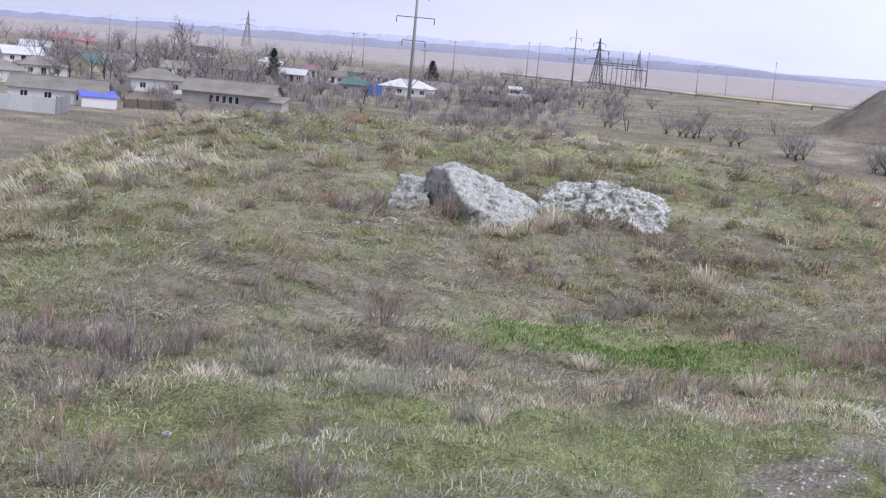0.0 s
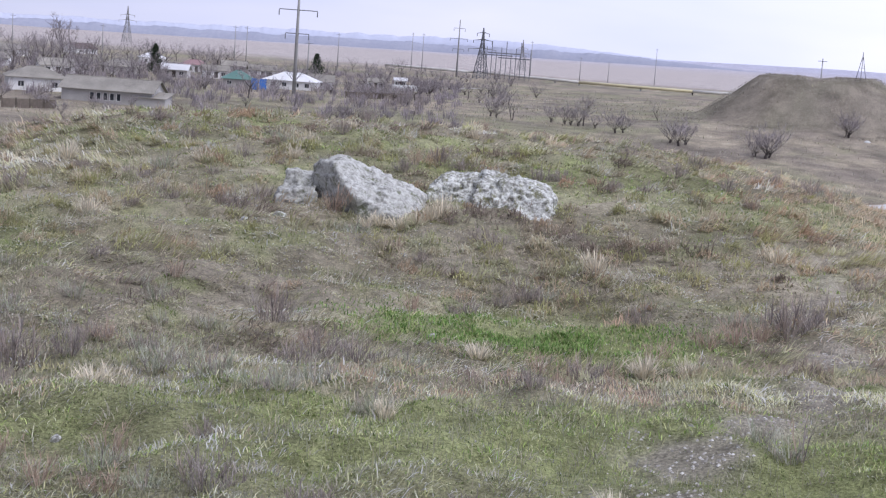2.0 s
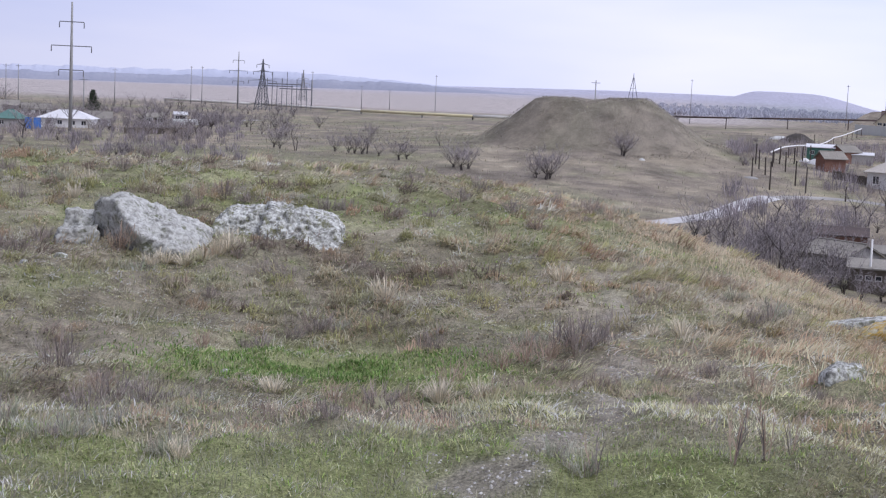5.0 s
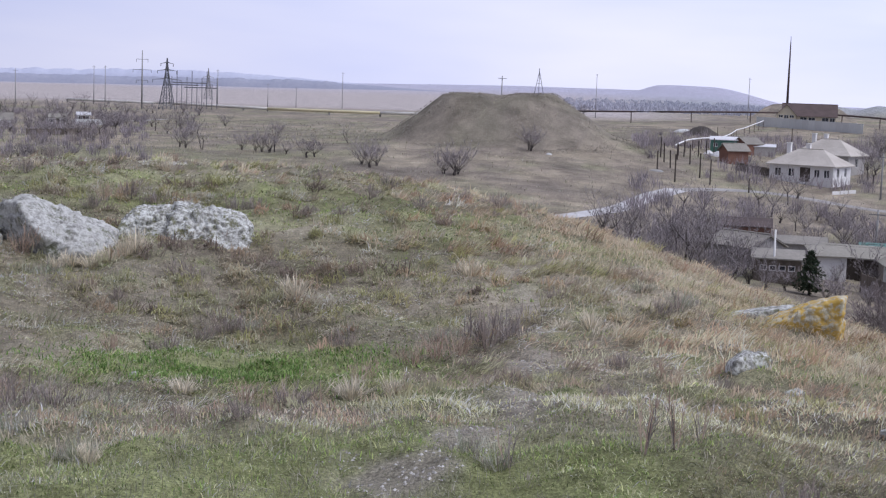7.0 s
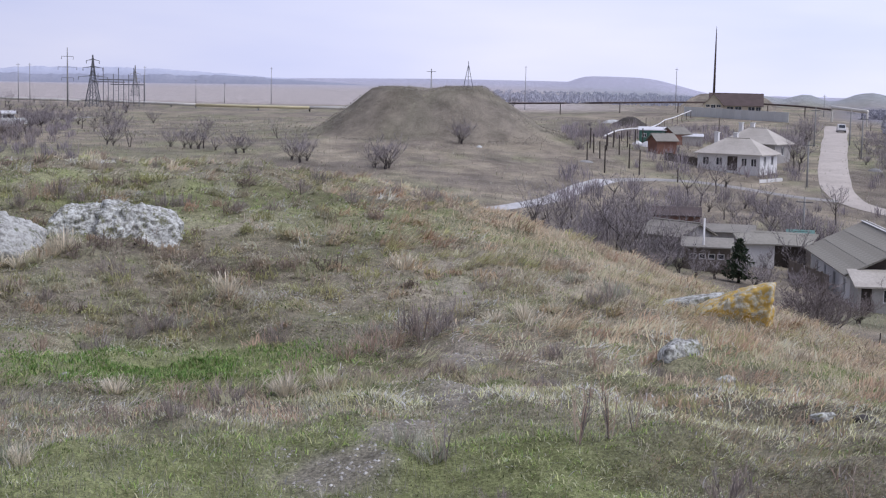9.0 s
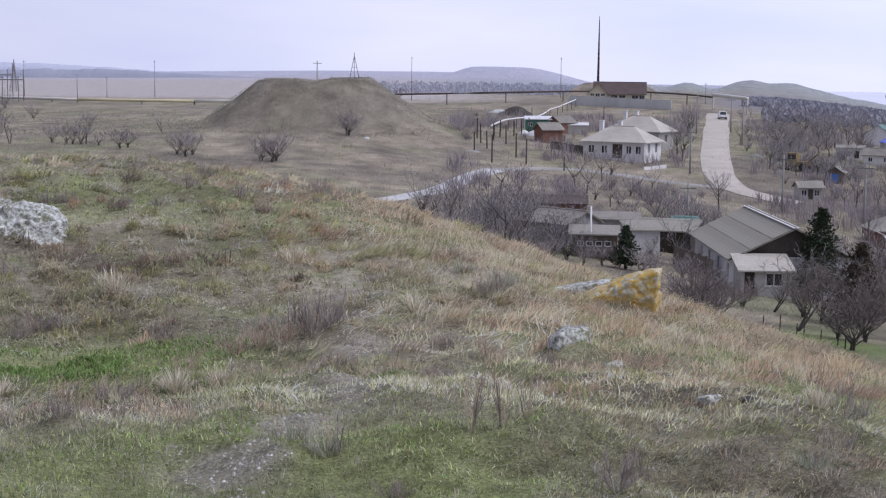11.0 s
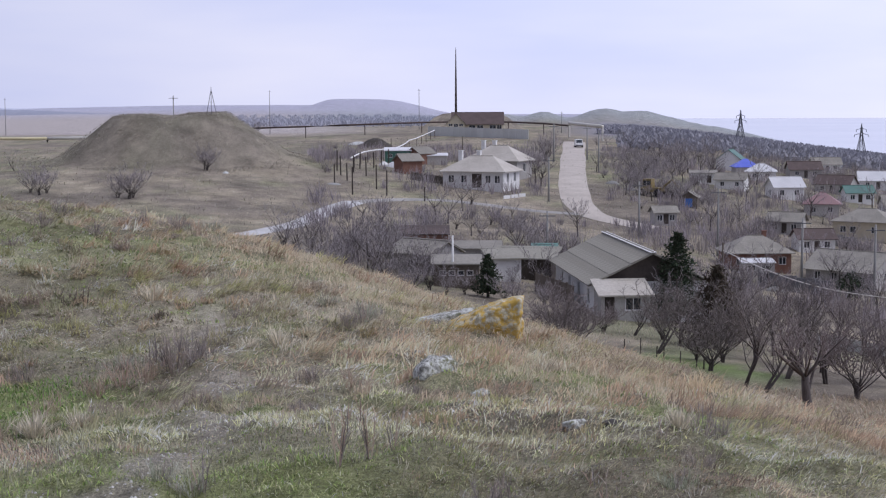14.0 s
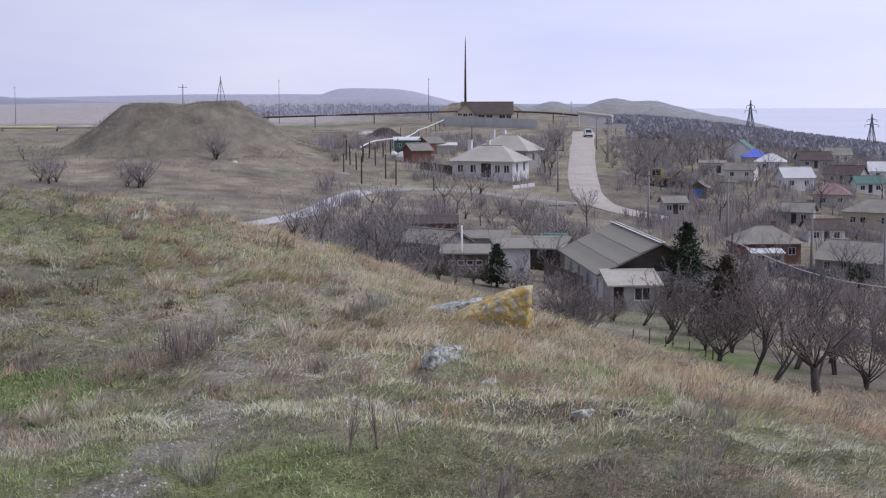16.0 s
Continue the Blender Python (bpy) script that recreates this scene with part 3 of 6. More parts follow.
plant("garden_b", 35.9, 236, 1.0)
plant("garden_b", 36.1, 226, 0.95)
plant("garden_b", 36.25, 275, 1.1)
plant("bush_b", 35.8, 252, 1.4)
plant("bush_b", 36.35, 300, 1.4)
plant("garden_b", 36.45, 318, 1.1)
plant("garden_b", 36.0, 262, 1.0)
plant("bush_b", 36.2, 246, 1.2)
plant("garden_b", 36.3, 290, 1.0)
plant("bush_b", 36.2, 312, 1.3)
plant("garden", 36.4, 335, 1.0)
# gardens to the seaward side of the dirt road
scatter_plants(["garden_b", "garden", "bush_b", "bush"], 39.2, 43, 196, 345, 84, 7, 0.65, 1.05)
scatter_plants(["garden_b", "garden", "bush_b"], 41, 52, 115, 200, 66, 8, 0.55, 0.95)
scatter_plants(["garden_b", "garden", "bush_b"], 42, 52, 200, 330, 64, 9, 0.55, 0.95)
scatter_plants(["bush_b", "bush", "garden_b"], 38.2, 40.5, 210, 390, 22, 10, 0.6, 0.95, keep=lambda az, d: az > 38.25 + (240 - d) * 0.012)
# open plain before the barrow
for az, d, k, s in ((10.1, 211, "slim", 0.72), (9.2, 215, "bush_b", 1.0), (12.4, 208, "bush_b", 0.8), (12.9, 208, "garden_b", 0.9), (11.6, 212, "bush", 1.1), (13.4, 205, "bush_b", 0.7),
                    (14.2, 200, "bush_b", 1.0), (15.8, 225, "slim", 0.6), (16.7, 190, "bush_b", 1.2), (16.3, 193, "bush", 1.0), (19.95, 187, "bush_b", 1.35), (19.6, 188, "bush", 1.2),
                    (22.95, 219, "bush_b", 1.05), (22.9, 219.5, "garden_b", 0.72), (23.0, 218.5, "bush_b", 0.95), (25.0, 245, "bush", 0.8), (12.2, 209, "bush_b", 0.95), (12.7, 207, "bush_b", 1.0), (14.5, 201, "bush_b", 0.9), (9.5, 213, "bush_b", 0.9), (16.9, 192, "bush_b", 1.0), (20.1, 188, "bush_b", 1.1), (8.2, 300, "bush_b", 1.1), (9.6, 330, "bush", 1.3), (11.0, 320, "bush_b", 1.0), (13.0, 260, "bush", 1.0), (27.6, 226, "bush", 0.7)):
    plant(k, az, d, s)
# trees of the village on the plain
plant("poplar", -7.45, 420, 1.1)
plant("poplar", -7.1, 424, 0.95)
plant("poplar", -7.75, 428, 0.85)
scatter_plants(["garden_b", "bush_b", "garden"], -17, -4, 205, 300, 64, 21, 0.9, 1.3)
scatter_plants(["garden_b", "garden"], -17, -1, 300, 470, 76, 22, 0.9, 1.3)
scatter_plants(["garden_b", "bush_b", "bush"], -4, 7, 215, 330, 76, 23, 0.75, 1.15)
scatter_plants(["bush_b", "bush", "garden_b"], 3, 10, 240, 480, 60, 24, 0.7, 1.1)
scatter_plants(["bush", "bush_b"], -16, 6, 160, 205, 46, 25, 0.5, 0.8)


def conifer(name, az, d, h, r, seed, label, cedar=False):
    root = thing(name, spot(az, d), 0.0, label, "tree")
    t, c = build_conifer(seed, h, r)
    if cedar:
        c.materials[0] = M_CEDAR
    part("trunk", t, None, root)
    part("crown", c, None, root)


conifer("small_pine", 34.0, 122, 3.6, 1.6, 1, "small dark green pine beside the sheds")
conifer("tall_cypress", 41.45, 118, 7.2, 3.2, 2, "dark green conifer standing behind the grey-roofed house")
plant("garden_b", 41.0, 113, 0.85)
conifer("brown_cedar", 43.0, 100, 5.6, 3.0, 4, "rust-brown winter conifer among the bare garden trees", True)
conifer("dark_juniper", 48.0, 150, 2.6, 3.0, 5, "low dark evergreen bush beside a garden wall")
conifer("dark_pine", -3.9, 300, 6.0, 2.4, 6, "dark evergreen tree among the village roofs")
conifer("dark_pine", 2.3, 290, 6.5, 3.0, 7, "dark evergreen tree behind the white-roofed house")


# ---- far woods on the seaward ridge and shelter belts on the plain ----
def woods(name, places, height, label, tones, broad=1.0, rise=1.0):
    rng = np.random.default_rng(5)
    V, F = [], []
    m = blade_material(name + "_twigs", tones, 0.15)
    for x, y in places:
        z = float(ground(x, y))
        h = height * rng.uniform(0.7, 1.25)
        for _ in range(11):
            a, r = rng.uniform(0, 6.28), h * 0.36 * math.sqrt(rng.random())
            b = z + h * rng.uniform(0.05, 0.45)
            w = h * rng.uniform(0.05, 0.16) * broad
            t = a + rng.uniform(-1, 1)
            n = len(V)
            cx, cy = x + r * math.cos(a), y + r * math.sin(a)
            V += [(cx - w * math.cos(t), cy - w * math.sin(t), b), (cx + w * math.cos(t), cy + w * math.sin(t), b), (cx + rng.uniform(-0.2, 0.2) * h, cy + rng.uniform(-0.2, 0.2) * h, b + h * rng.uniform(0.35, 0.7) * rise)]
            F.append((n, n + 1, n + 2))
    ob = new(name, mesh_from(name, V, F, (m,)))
    return tagged(ob, label, "woods", kind="stuff")


rng_w = random.Random(77)
ridge = []
for _ in range(9000):
    az, d = rng_w.uniform(38.4, 53), 350 + 480 * rng_w.random() ** 0.9
    if (az > 39.2 or d > 480) and d < 900 - 30 * max(0, 42 - az):
        ridge.append(polar(az, d))
# ridge tones lightened to grey-violet so the wood looks seen through haze
woods("ridge_wood", ridge, 4.0, "leafless wood over the seaward ridge, tinted grey-violet for haze", [(0.31, 0.31, 0.35), (0.33, 0.33, 0.37), (0.36, 0.36, 0.4)], 1.1, 0.45)


def wood_bank(name, az0, az1, d, height, depth, tones, label):
    """A far belt of trees as one lumpy bank with an uneven top."""
    n = 900
    az = np.linspace(az0, az1, n)
    top = height * (0.6 + 0.4 * fractal(az * 40, az * 0 + d, 22, 181, 4)) * smooth(az, az0, az0 + 2) * (0.02 + 0.98 * (1 - smooth(az, az1 - 7, az1)))
    back, up = np.array([0, 0.15, 0.4, 0.6, 0.85, 1.0]), np.array([-0.6, 0.45, 0.9, 1.0, 0.7, -0.6])
    R = (d + depth * (np.tile(back, (n, 1)))).ravel()
    A = np.radians(np.repeat(az, 6))
    X, Y = R * np.sin(A), R * np.cos(A)
    V = np.column_stack([X, Y, ground(X, Y) + (top[:, None] * up[None, :]).ravel()])
    F = []
    for k in range(n - 1):
        for j in range(5):
            F.append((k * 6 + j, k * 6 + 6 + j, k * 6 + 7 + j, k * 6 + 1 + j))
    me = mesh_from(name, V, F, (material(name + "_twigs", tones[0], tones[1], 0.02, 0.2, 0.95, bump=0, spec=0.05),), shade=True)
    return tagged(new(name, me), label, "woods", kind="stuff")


# both belts hold blue-grey haze in their colour, the farther one paler
wood_bank("far_rise_wood", -19, 17, 3700, 34, 60, ((0.47, 0.5, 0.62), (0.51, 0.54, 0.65)), "woods on the last rise of the plain, coloured faint blue for haze")
wood_bank("shelter_belt", -19, 20, 2150, 15, 40, ((0.3, 0.32, 0.4), (0.36, 0.375, 0.45)), "shelter belt along the far fields, blue-grey haze in its colour")
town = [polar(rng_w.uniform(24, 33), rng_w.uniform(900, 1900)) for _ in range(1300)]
# distance haze mixed into these tones as pale blue-grey
woods("distant_thickets", town, 5, "grey thickets of the distant valley, tones paled for haze", [(0.42, 0.43, 0.5), (0.5, 0.51, 0.58)], 1.0, 0.7)


# ---- houses ----
def wall_with_openings(shape, length, height, thick, openings):
    """A wall along x from -length/2, outer face at y = 0, thick inwards (+y); openings are (x, z, w, h) by lower middle."""
    xs = sorted({-length / 2, length / 2, *[o[0] - o[2] / 2 for o in openings], *[o[0] + o[2] / 2 for o in openings]})
    zs = sorted({0, height, *[o[1] for o in openings], *[min(o[1] + o[3], height) for o in openings]})
    nx, nz = len(xs), len(zs)
    solid = {(i, j) for i in range(nx - 1) for j in range(nz - 1)
             if not any(abs((xs[i] + xs[i + 1]) / 2 - o[0]) < o[2] / 2 and o[1] < (zs[j] + zs[j + 1]) / 2 < o[1] + o[3] for o in openings)}
    verts = [(x, y, z) for y in (0, thick) for z in zs for x in xs]
    faces, back = [], nx * nz
    for i, j in solid:
        a, b, c, d = j * nx + i, j * nx + i + 1, (j + 1) * nx + i + 1, (j + 1) * nx + i
        faces += [(a, b, c, d), (back + d, back + c, back + b, back + a)]
        for near, p, q in (((i, j - 1), a, b), ((i + 1, j), b, c), ((i, j + 1), c, d), ((i - 1, j), d, a)):
            if near not in solid:
                faces.append((q, p, back + p, back + q))
    return shape.add(verts, faces)


def window_in(root, x, y, z, w, h, m, panes=2, frame_mat=None):
    """A framed window, a part with its panes under it; y is the outer face."""
    s = Shape()
    b = 0.07
    s.box(x - w / 2 + b / 2, y + 0.1, z, b, 0.08, h).box(x + w / 2 - b / 2, y + 0.1, z, b, 0.08, h)
    s.box(x, y + 0.1, z, w - 2 * b, 0.08, b).box(x, y + 0.1, z + h - b, w - 2 * b, 0.08, b)
    for k in range(1, panes):
        s.box(x - w / 2 + w * k / panes, y + 0.1, z + b, b, 0.07, h - 2 * b)
    win = part("window", s, frame_mat or M_FRAME, root, at=m)
    part("pane", Shape().box(x, y + 0.12, z + b, w - 2 * b, 0.02, h - 2 * b), M_DARKGLASS, win)
    return win


def gable_roof(root, length, depth, h, rise, over, mat, label="", sheets=False, side="both"):
    """Two pitched slabs with a ridge cap; with sheets, laid as single overlapping sheets."""
    k = rise / (depth / 2)
    eave, low = depth / 2 + over, h - k * over
    roof = None
    L = length / 2 + over
    for sy in (-1, 1):
        if not sheets:
            s = Shape()
            c = [(-L, sy * eave, low + 0.12), (L, sy * eave, low + 0.12), (L, 0, h + rise + 0.12), (-L, 0, h + rise + 0.12)]
            s.slab(c if sy < 0 else c[::-1], 0.12)
            roof = part("roof_slope", s, mat, root, label)
        else:
            s = Shape()
            c = [(-L, sy * eave, low + 0.06), (L, sy * eave, low + 0.06), (L, 0, h + rise + 0.06), (-L, 0, h + rise + 0.06)]
            s.slab(c if sy < 0 else c[::-1], 0.1)
            roof = part("roof_slope", s, mat, root, label)
            nx, ny = max(2, round(2 * L / 1.15)), max(2, round(math.hypot(eave, rise) / 1.7))
            rng = random.Random(int(length * 10) + sy)
            w, slope = 2 * L / nx, math.hypot(eave, h + rise - low)
            one = Shape()
            waves = 8
            ring = []
            for yy, lift in ((-slope / ny / 2 - 0.08, 0.03), (slope / ny / 2, 0.0)):
                ring.append([(-w / 2 + w * q / waves, yy, lift + 0.03 * (q % 2)) for q in range(waves + 1)])
            top, m1 = ring[0] + ring[1], waves + 1
            under = [(px, py, pz - 0.02) for px, py, pz in top]
            one.add(top + under, [(q, q + 1, m1 + q + 1, m1 + q) for q in range(waves)] + [(2 * m1 + q + 1, 2 * m1 + q, 3 * m1 + q, 3 * m1 + q + 1) for q in range(waves)] + [(q + 1, q, 2 * m1 + q, 2 * m1 + q + 1) for q in range(waves)])
            me = one.mesh("roof_sheet", mat)
            for i in range(nx):
                for j in range(ny):
                    t = (j + 0.5) / ny
                    at = Matrix.Translation((-L + w * (i + 0.5), sy * eave * (1 - t), low + (h + rise - low) * t + 0.08 + rng.uniform(0, 0.02)))
                    at = at @ Matrix.Rotation(0 if sy < 0 else math.pi, 4, "Z") @ Matrix.Rotation(math.atan2(h + rise - low, eave), 4, "X") @ Matrix.Rotation(rng.uniform(-0.012, 0.012), 4, "Z")
                    part("roof_sheet", me, mat, roof, at=at)
    cap = Shape().tube([(-L, 0, h + rise + 0.12), (L, 0, h + rise + 0.12)], 0.11, 6)
    part("ridge_cap", cap, mat, root)


def hip_roof(root, length, depth, h, rise, over, mat, label="", hip=None):
    L, D = length / 2 + over, depth / 2 + over
    hip = depth * 0.5 if hip is None else hip
    r = L - hip
    low = h - 0.05
    base = [(-L, -D, low), (L, -D, low), (L, D, low), (-L, D, low)]
    ridge = [(-r, 0, h + rise), (r, 0, h + rise)]
    for name, f in (("roof_slope", [base[0], base[1], ridge[1], ridge[0]]), ("roof_slope", [base[2], base[3], ridge[0], ridge[1]]),
                    ("roof_hip", [base[1], base[2], ridge[1]]), ("roof_hip", [base[3], base[0], ridge[0]])):
        part(name, Shape().slab([(x, y, z + 0.12) for x, y, z in f], 0.12), mat, root, label)
    part("ridge_cap", Shape().tube([(-r, 0, h + rise + 0.12), (r, 0, h + rise + 0.12)], 0.1, 6), mat, root)


BUILT = []


def house(name, place, turn, length, depth, h, rise, wall, roof, label, style="gable", front=(), right=(), left=(), door=None, chimney=None, over=0.4, sheets=False, gable_mat=None, door_mat=None, category="house", frame_mat=None, size=1.0, tall=1.0):
    """Front is -y, right end +x. front, right and left list windows (x, z, w, h)."""
    root = thing(name, place, turn, label, category, scale=size)
    root.scale.z *= tall
    BUILT.append((root.location.x, root.location.y, 0.5 * math.hypot(length, depth) * max(root.scale.x, root.scale.y) + 1.0))
    front, right, left = list(front), list(right), list(left)
    f_open = front + ([(door[0], 0.12, door[1], door[2])] if door else [])
    sides = ((length, f_open, Matrix.Translation((0, -depth / 2, -0.6))), (length, [], Matrix.Translation((0, depth / 2, -0.6)) @ Matrix.Rotation(math.pi, 4, "Z")),
             (depth - 0.5, right, Matrix.Translation((length / 2, 0, -0.6)) @ Matrix.Rotation(math.pi / 2, 4, "Z")),
             (depth - 0.5, left, Matrix.Translation((-length / 2, 0, -0.6)) @ Matrix.Rotation(-math.pi / 2, 4, "Z")))
    for ln, ops, m in sides:
        s = wall_with_openings(Shape(), ln, h + 0.6, 0.25, [(x, z + 0.6, w, hh) for x, z, w, hh in ops])
        w_ob = part("wall", s, wall, root, at=m)
        for x, z, w, hh in ops:
            if not (door and ops is f_open and x == door[0]):
                window_in(w_ob, x, 0, z + 0.6, w, hh, Matrix.Identity(4), 2 if w > 0.7 else 1, frame_mat)
    if door:
        part("door", Shape().box(door[0], -depth / 2 + 0.12, 0.12, door[1], 0.06, door[2]), door_mat or M_DARKWOOD, root)
    if style == "gable":
        for sx in (-1, 1):
            x0, x1 = sx * length / 2, sx * (length / 2 - 0.2)
            tri = [(x0, -depth / 2, h), (x0, depth / 2, h), (x0, 0, h + rise)]
            tri2 = [(x1, y, z) for _, y, z in tri]
            part("gable", Shape().prism(tri, tri2) if sx < 0 else Shape().prism(tri2, tri), gable_mat or wall, root)
        gable_roof(root, length, depth, h, rise, over, roof, sheets=sheets)
    elif style == "hip":
        hip_roof(root, length, depth, h, rise, over, roof)
    else:
        c = [(-length / 2 - over, -depth / 2 - over, h + 0.12), (length / 2 + over, -depth / 2 - over, h + 0.12), (length / 2 + over, depth / 2 + over, h + rise + 0.12), (-length / 2 - over, depth / 2 + over, h + rise + 0.12)]
        part("roof", Shape().slab(c, 0.12), roof, root)
        for sx in (-1, 1):
            x0, x1 = sx * length / 2, sx * (length / 2 - 0.2)
            a = [(x0, -depth / 2, h), (x0, depth / 2, h), (x0, depth / 2, h + rise)]
            b = [(x1, y, z) for _, y, z in a]
            part("gable", Shape().prism(a, b) if sx < 0 else Shape().prism(b, a), wall, root)
        part("wall", Shape().box(0, depth / 2 - 0.12, h, length, 0.24, rise), wall, root)
    for cx in ([] if chimney is None else chimney):
        s = Shape().box(cx, 0.5, h + rise * 0.5, 0.6, 0.6, rise * 0.5 + 0.8).box(cx, 0.5, h + rise + 0.8, 0.75, 0.75, 0.12)
        part("chimney", s, M_LIME if roof in (M_ASB_LIGHT,) else M_BRICKWALL, root)
    return root


def at_ground(az, d, up=0.0):
    return spot(az, d, up)


# the long grey-roofed house under the knoll, with its lean-to
gx, gy = 81.2, 98.6
root_g = house("grey_roofed_house", (gx, gy, float(ground(gx, gy)) + 0.2), radians(-117.4), 19.3, 9.4, 3.0, 2.3, M_LIME, M_ASB_MOSS, "long low house with pale walls and mossy grey sheet roof",
      front=[(-6, 0.9, 1.1, 1.3), (-2, 0.9, 1.1, 1.3), (2.5, 0.9, 1.1, 1.3), (7, 0.9, 1.1, 1.3)], right=[(1, 0.8, 1.0, 1.1)], over=0.55, sheets=True, gable_mat=M_DARKWOOD)
part("ridge_cap", Shape().box(0, 0, 5.38, 20.6, 0.55, 0.07), M_LIME, root_g, "white mortar ridge cap")
lx, ly = polar(39.3, 115.5)
house("lean_to_annex", (lx, ly, float(ground(lx, ly)) + 0.1), radians(-27.4), 3.9, 3.2, 1.9, 0.9, M_GREYWALL, M_ASB_LIGHT, "low grey rendered lean-to with patched roof and one window", style="shed",
      front=[(0.6, 0.75, 1.3, 1.05)], door=(-1.3, 0.8, 1.8), over=0.3, category="house")
# the white hipped house by the dirt road
house("white_hipped_house", at_ground(33.75, 222), toward(33.6) - 0.38, 9.8, 7.0, 2.5, 2.2, M_LIME, M_ASB_LIGHT, "whitewashed village house with a pale streaked hipped sheet roof", style="hip",
      front=[(-3.6, 0.8, 1.0, 1.2), (-1.5, 0.8, 1.0, 1.2), (2.4, 0.8, 0.9, 1.2), (3.9, 0.8, 0.9, 1.2)], right=[(-1.5, 0.9, 1.0, 1.4), (1.5, 0.9, 1.0, 1.4)], door=(0.6, 1.6, 2.1), chimney=[-3.6, -0.6], over=0.5)
house("white_rear_house", at_ground(34.45, 243), toward(34.2) - 0.38, 9.0, 7.0, 2.7, 2.4, M_GREYWALL, M_ASB_LIGHT, "grey-walled house with a pale hipped sheet roof behind the white house", style="hip",
      right=[(0, 0.9, 1.2, 1.4)], chimney=[-3.0, -1.0], over=0.5)
# the dark-roofed house on the rise
root_d = house("dark_roofed_house", at_ground(33.6, 428), toward(33.5), 14.5, 9, 3.0, 3.4, M_CREAM, M_DARKROOF, "new cream house with a dark brown roof and wide white windows",
               front=[(-1.6, 0.6, 1.9, 1.9), (0.7, 0.6, 1.9, 1.9), (4.4, 0.6, 1.9, 1.9), (6.3, 0.6, 1.4, 1.9)], over=0.5, tall=0.92)
house("dark_gabled_wing", at_ground(32.75, 420), toward(33.5) + math.pi / 2, 6.5, 5.4, 3.0, 2.9, M_CREAM, M_DARKROOF, "front wing of the cream house with a glazed white gable",
      left=[(-1.5, 2.2, 1.2, 0.8), (0, 2.0, 1.3, 1.0), (1.5, 2.2, 1.2, 0.8)], over=0.5)
# houses of the seaward village
house("brick_house", at_ground(44.4, 166), toward(44.4) + 0.25, 9.0, 7.5, 2.8, 2.5, M_BRICKWALL, M_ASBESTOS, "red brick house with a grey hipped sheet roof", style="hip",
      front=[(-3.0, 0.9, 1.1, 1.3), (0.6, 0.9, 1.1, 1.3), (3.2, 0.9, 1.1, 1.3)], over=0.5, chimney=[1.5], size=0.76, tall=0.88)
house("tin_veranda", at_ground(44.5, 160.5), toward(44.4) + 0.25, 4.6, 2.2, 2.0, 0.5, M_GREYWALL, M_TIN, "small tin-roofed veranda before the brick house", style="shed", front=[(-1, 0.8, 1.2, 0.9), (1, 0.8, 1.2, 0.9)], over=0.2, size=0.76, tall=0.88)
house("grey_gabled_house", at_ground(48.1, 163), toward(48.1) - 0.5, 10.5, 8, 2.7, 2.6, M_GREYWALL, M_ASBESTOS, "grey rendered house with a worn sheet gable roof",
      front=[(-3.4, 0.9, 1.1, 1.3), (-0.8, 0.9, 1.1, 1.3), (2.4, 0.9, 1.1, 1.3)], right=[(0, 0.9, 1.1, 1.3)], over=0.5, size=0.76, tall=0.88)
house("plain_hipped_house", at_ground(48.6, 206), toward(48.6) - 0.3, 10, 8, 3.4, 2.4, M_CREAM, M_ASBESTOS, "cream two-window house with a grey hipped roof", style="hip",
      front=[(-3.2, 1.2, 1.1, 1.3), (-1.4, 1.2, 1.1, 1.3), (2.4, 1.2, 1.1, 1.3)], over=0.5, size=0.76, tall=0.88)
house("white_gabled_house", at_ground(45.5, 240), toward(45.5) + 0.35, 6.4, 6.0, 3.0, 2.1, M_LIME, M_TIN, "small bright white house with a pale sheet roof",
      front=[(-1.6, 0.9, 1.0, 1.3), (1.6, 0.9, 1.0, 1.3)], left=[(0, 0.9, 1.0, 1.3)], right=[(0, 0.9, 1.0, 1.3)], size=0.76, tall=0.88)
house("pink_roofed_house", at_ground(46.9, 224), toward(46.9), 6.6, 6.5, 2.6, 2.4, M_GREYWALL, M_PINKTIN, "low house with a faded reddish sheet roof", style="hip", front=[(-1.6, 0.8, 1.0, 1.2), (1.6, 0.8, 1.0, 1.2)], size=0.76, tall=0.88)
house("blue_door_shed", at_ground(41.9, 216), toward(41.9) + 1.45, 4.0, 3.3, 2.2, 1.2, M_WOOD, M_ASBESTOS, "weathered shed with a bright blue door", category="shed", over=0.3, size=0.76, tall=0.88)
part("door", Shape().box(0, 0, 0, 1.5, 0.06, 1.8), M_BLUEPAINT, bpy.data.objects["blue_door_shed"], "bright blue door", at=Matrix.Translation((-2.04, 0, 0.1)) @ Matrix.Rotation(math.pi / 2, 4, "Z"))
house("white_flat_house", at_ground(42.4, 254), toward(42.4), 5.6, 5.0, 2.6, 0.5, M_LIME, M_ASBESTOS, "low whitewashed outbuilding with a flat sheet roof", style="shed", front=[(-1, 0.8, 0.9, 1.1)], door=(1.4, 0.9, 1.9), size=0.76, tall=0.88)
house("white_low_house", at_ground(43.5, 247), toward(43.5) - 0.2, 6.5, 5.0, 2.5, 1.4, M_LIME, M_ASBESTOS, "whitewashed house with a grey sheet roof", front=[(-1.6, 0.8, 0.9, 1.1), (1.6, 0.8, 0.9, 1.1)], size=0.76, tall=0.88)
